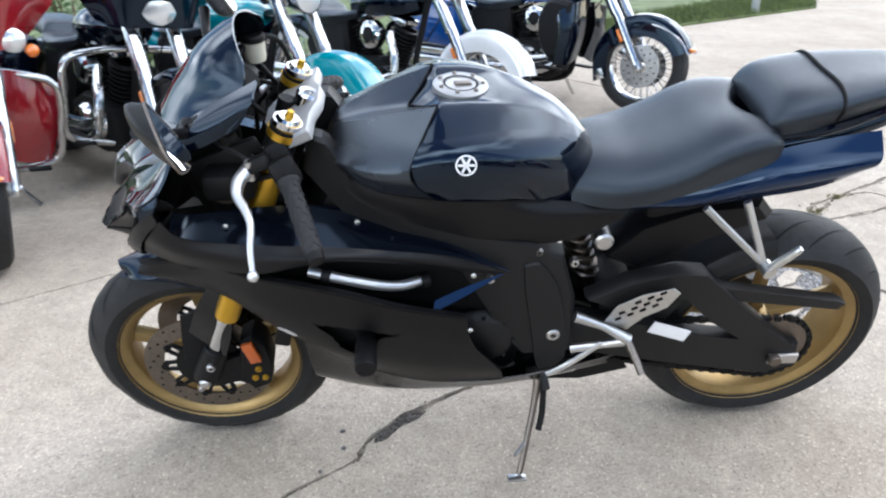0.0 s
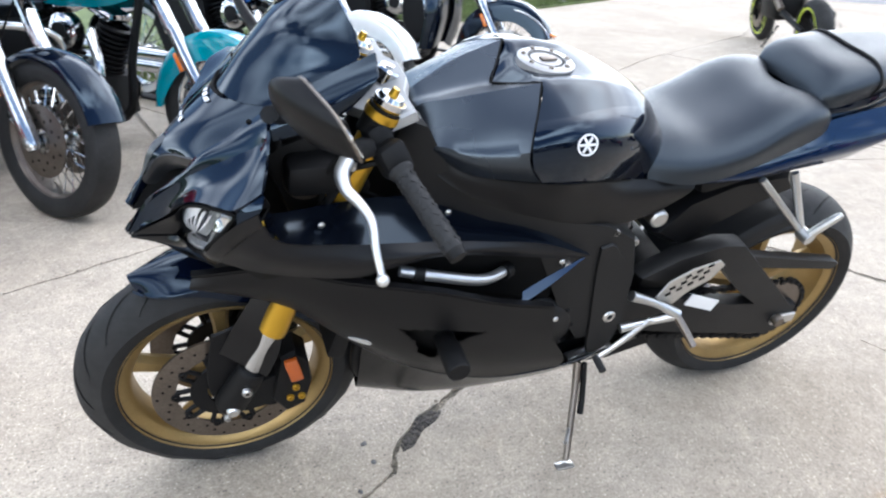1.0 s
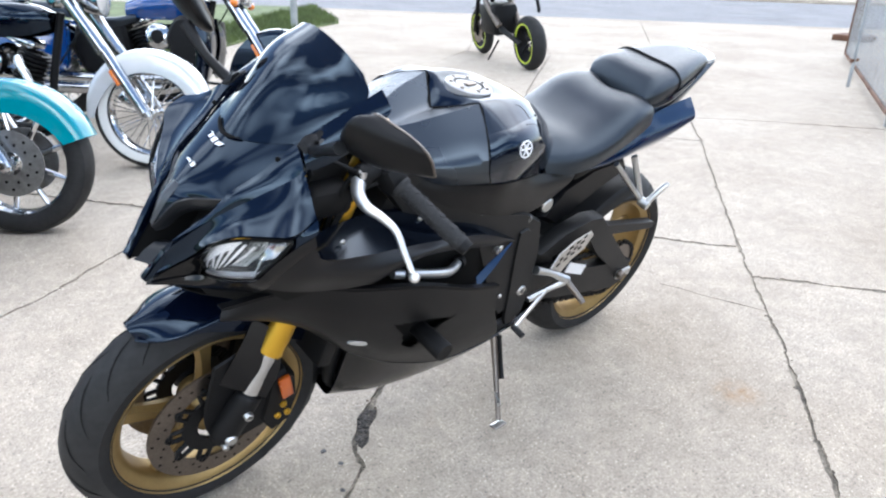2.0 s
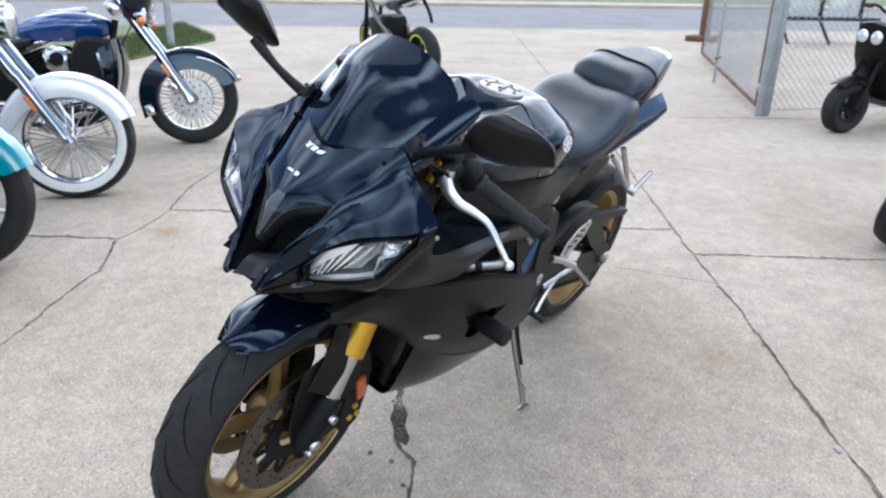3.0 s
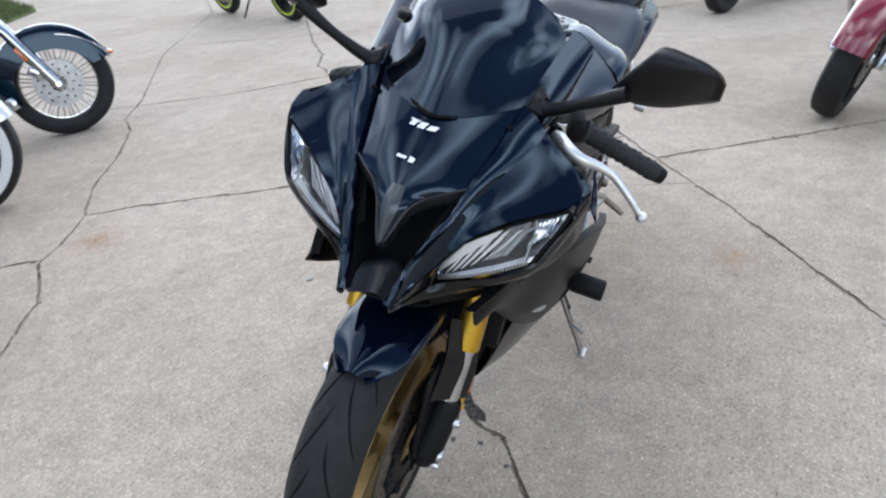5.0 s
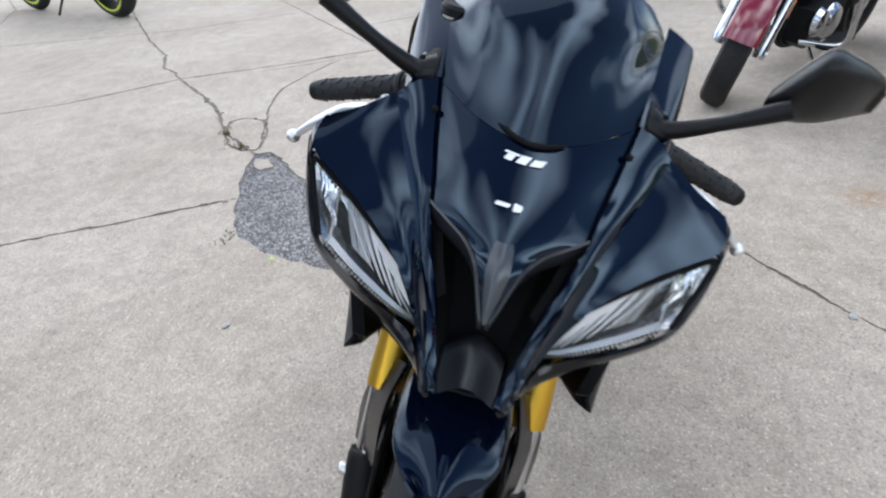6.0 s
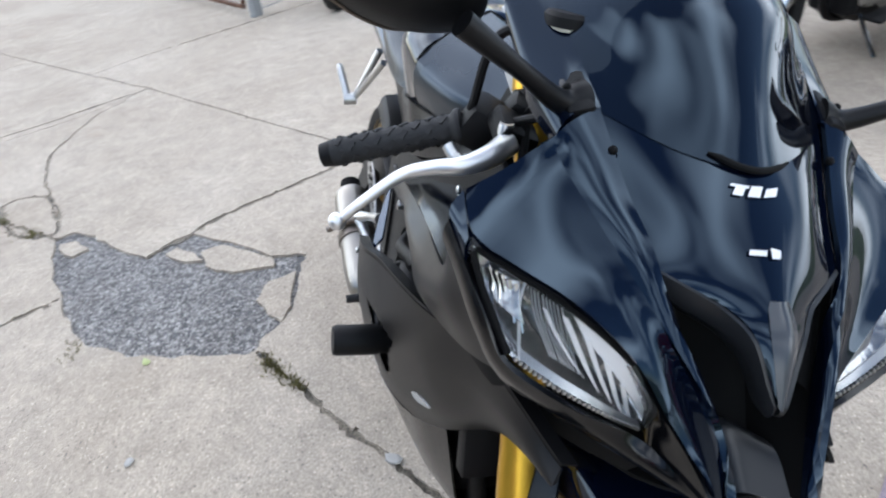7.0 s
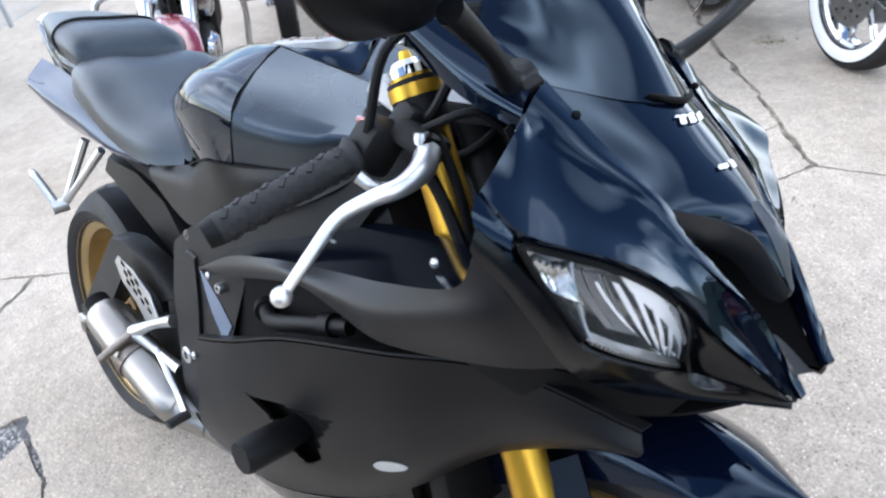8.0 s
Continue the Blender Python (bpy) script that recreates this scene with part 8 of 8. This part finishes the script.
# ---- litter ----
leaf = sheet([[(-0.022, 0, 0.002), (-0.010, 0.012, 0.004), (0.022, 0.002, 0.003)], [(-0.022, 0, 0.002), (-0.008, 0, 0.009), (0.022, 0.002, 0.003)], [(-0.022, 0, 0.002), (-0.010, -0.012, 0.004), (0.022, 0.002, 0.003)]], 6, 8, 0.001)
M_DRYLEAF = material("pale_leaf", (0.45, 0.50, 0.22), 0.7)
o = tagged(part("fallen_leaf", leaf, M_DRYLEAF, None), "pale green leaf lying on the gravel patch", "leaf")
o.matrix_world = pose(1.315, 0.79, 0.0, 0, 0, 20)
for k, (x, y, s) in enumerate(((1.118, -1.052, 0.013), (0.70, 0.155, 0.018), (0.308, -0.115, 0.007), (0.255, -0.20, 0.006), (0.905, 0.775, 0.012), (0.30, -0.045, 0.007))):
    bm = ball((0, 0, s * 0.35), s, 8, None, (1.2, 0.9, 0.5))
    for v in bm.verts:
        v.co += Vector((random.gauss(0, s * 0.12), random.gauss(0, s * 0.12), random.gauss(0, s * 0.06)))
    o = tagged(part("pebble", bm, M_CHIP if k < 2 or k == 4 else M_GRAVEL, None), "small stone chip lying on the concrete" if k > 1 else "pale stone chip lying in a joint", "stone", "loose stones")
    o.matrix_world = pose(x, y, 0, 0, 0, 40 * k)

# ---- scrap of printed card with worn corners ----
bm = bmesh.new()
rim = [(-0.072, -0.034), (-0.055, -0.050), (0.052, -0.052), (0.070, -0.046), (0.074, 0.036), (0.060, 0.050), (-0.060, 0.047), (-0.073, 0.030)]
low = [bm.verts.new((x, y, 0.0)) for x, y in rim]
top = [bm.verts.new((x * 0.99, y * 0.99, 0.003 + 0.003 * (k in (2, 3)))) for k, (x, y) in enumerate(rim)]
bm.faces.new(low[::-1])
bm.faces.new(top)
for k in range(8):
    bm.faces.new((low[k], low[k - 7], top[k - 7], top[k]))
scrap = tagged(part("card_scrap", bm, M_SCRAP, None, smooth=False), "faded mauve scrap of printed card lying on concrete", "litter")
scrap.matrix_world = pose(0.262, -0.795, 0.001, 0, 0, -52)
bm = bmesh.new()
for j in range(4):
    x = -0.035
    while x < 0.03:
        w = random.uniform(0.006, 0.016)
        box((x + w / 2, 0.021 - 0.014 * j + random.uniform(-0.002, 0.002), 0.0052), (w, 0.0055, 0.0012), None, 0.0, bm)
        x += w + random.uniform(0.003, 0.007)
for x, y in ((-0.052, 0.035), (0.05, 0.037), (0.052, -0.037), (-0.046, -0.037)):
    box((x, y, 0.0052), (0.014, 0.003, 0.0012), None, 0.0, bm)
part("print_bars", bm, M_PRINT, scrap, kind="stuff", smooth=False)
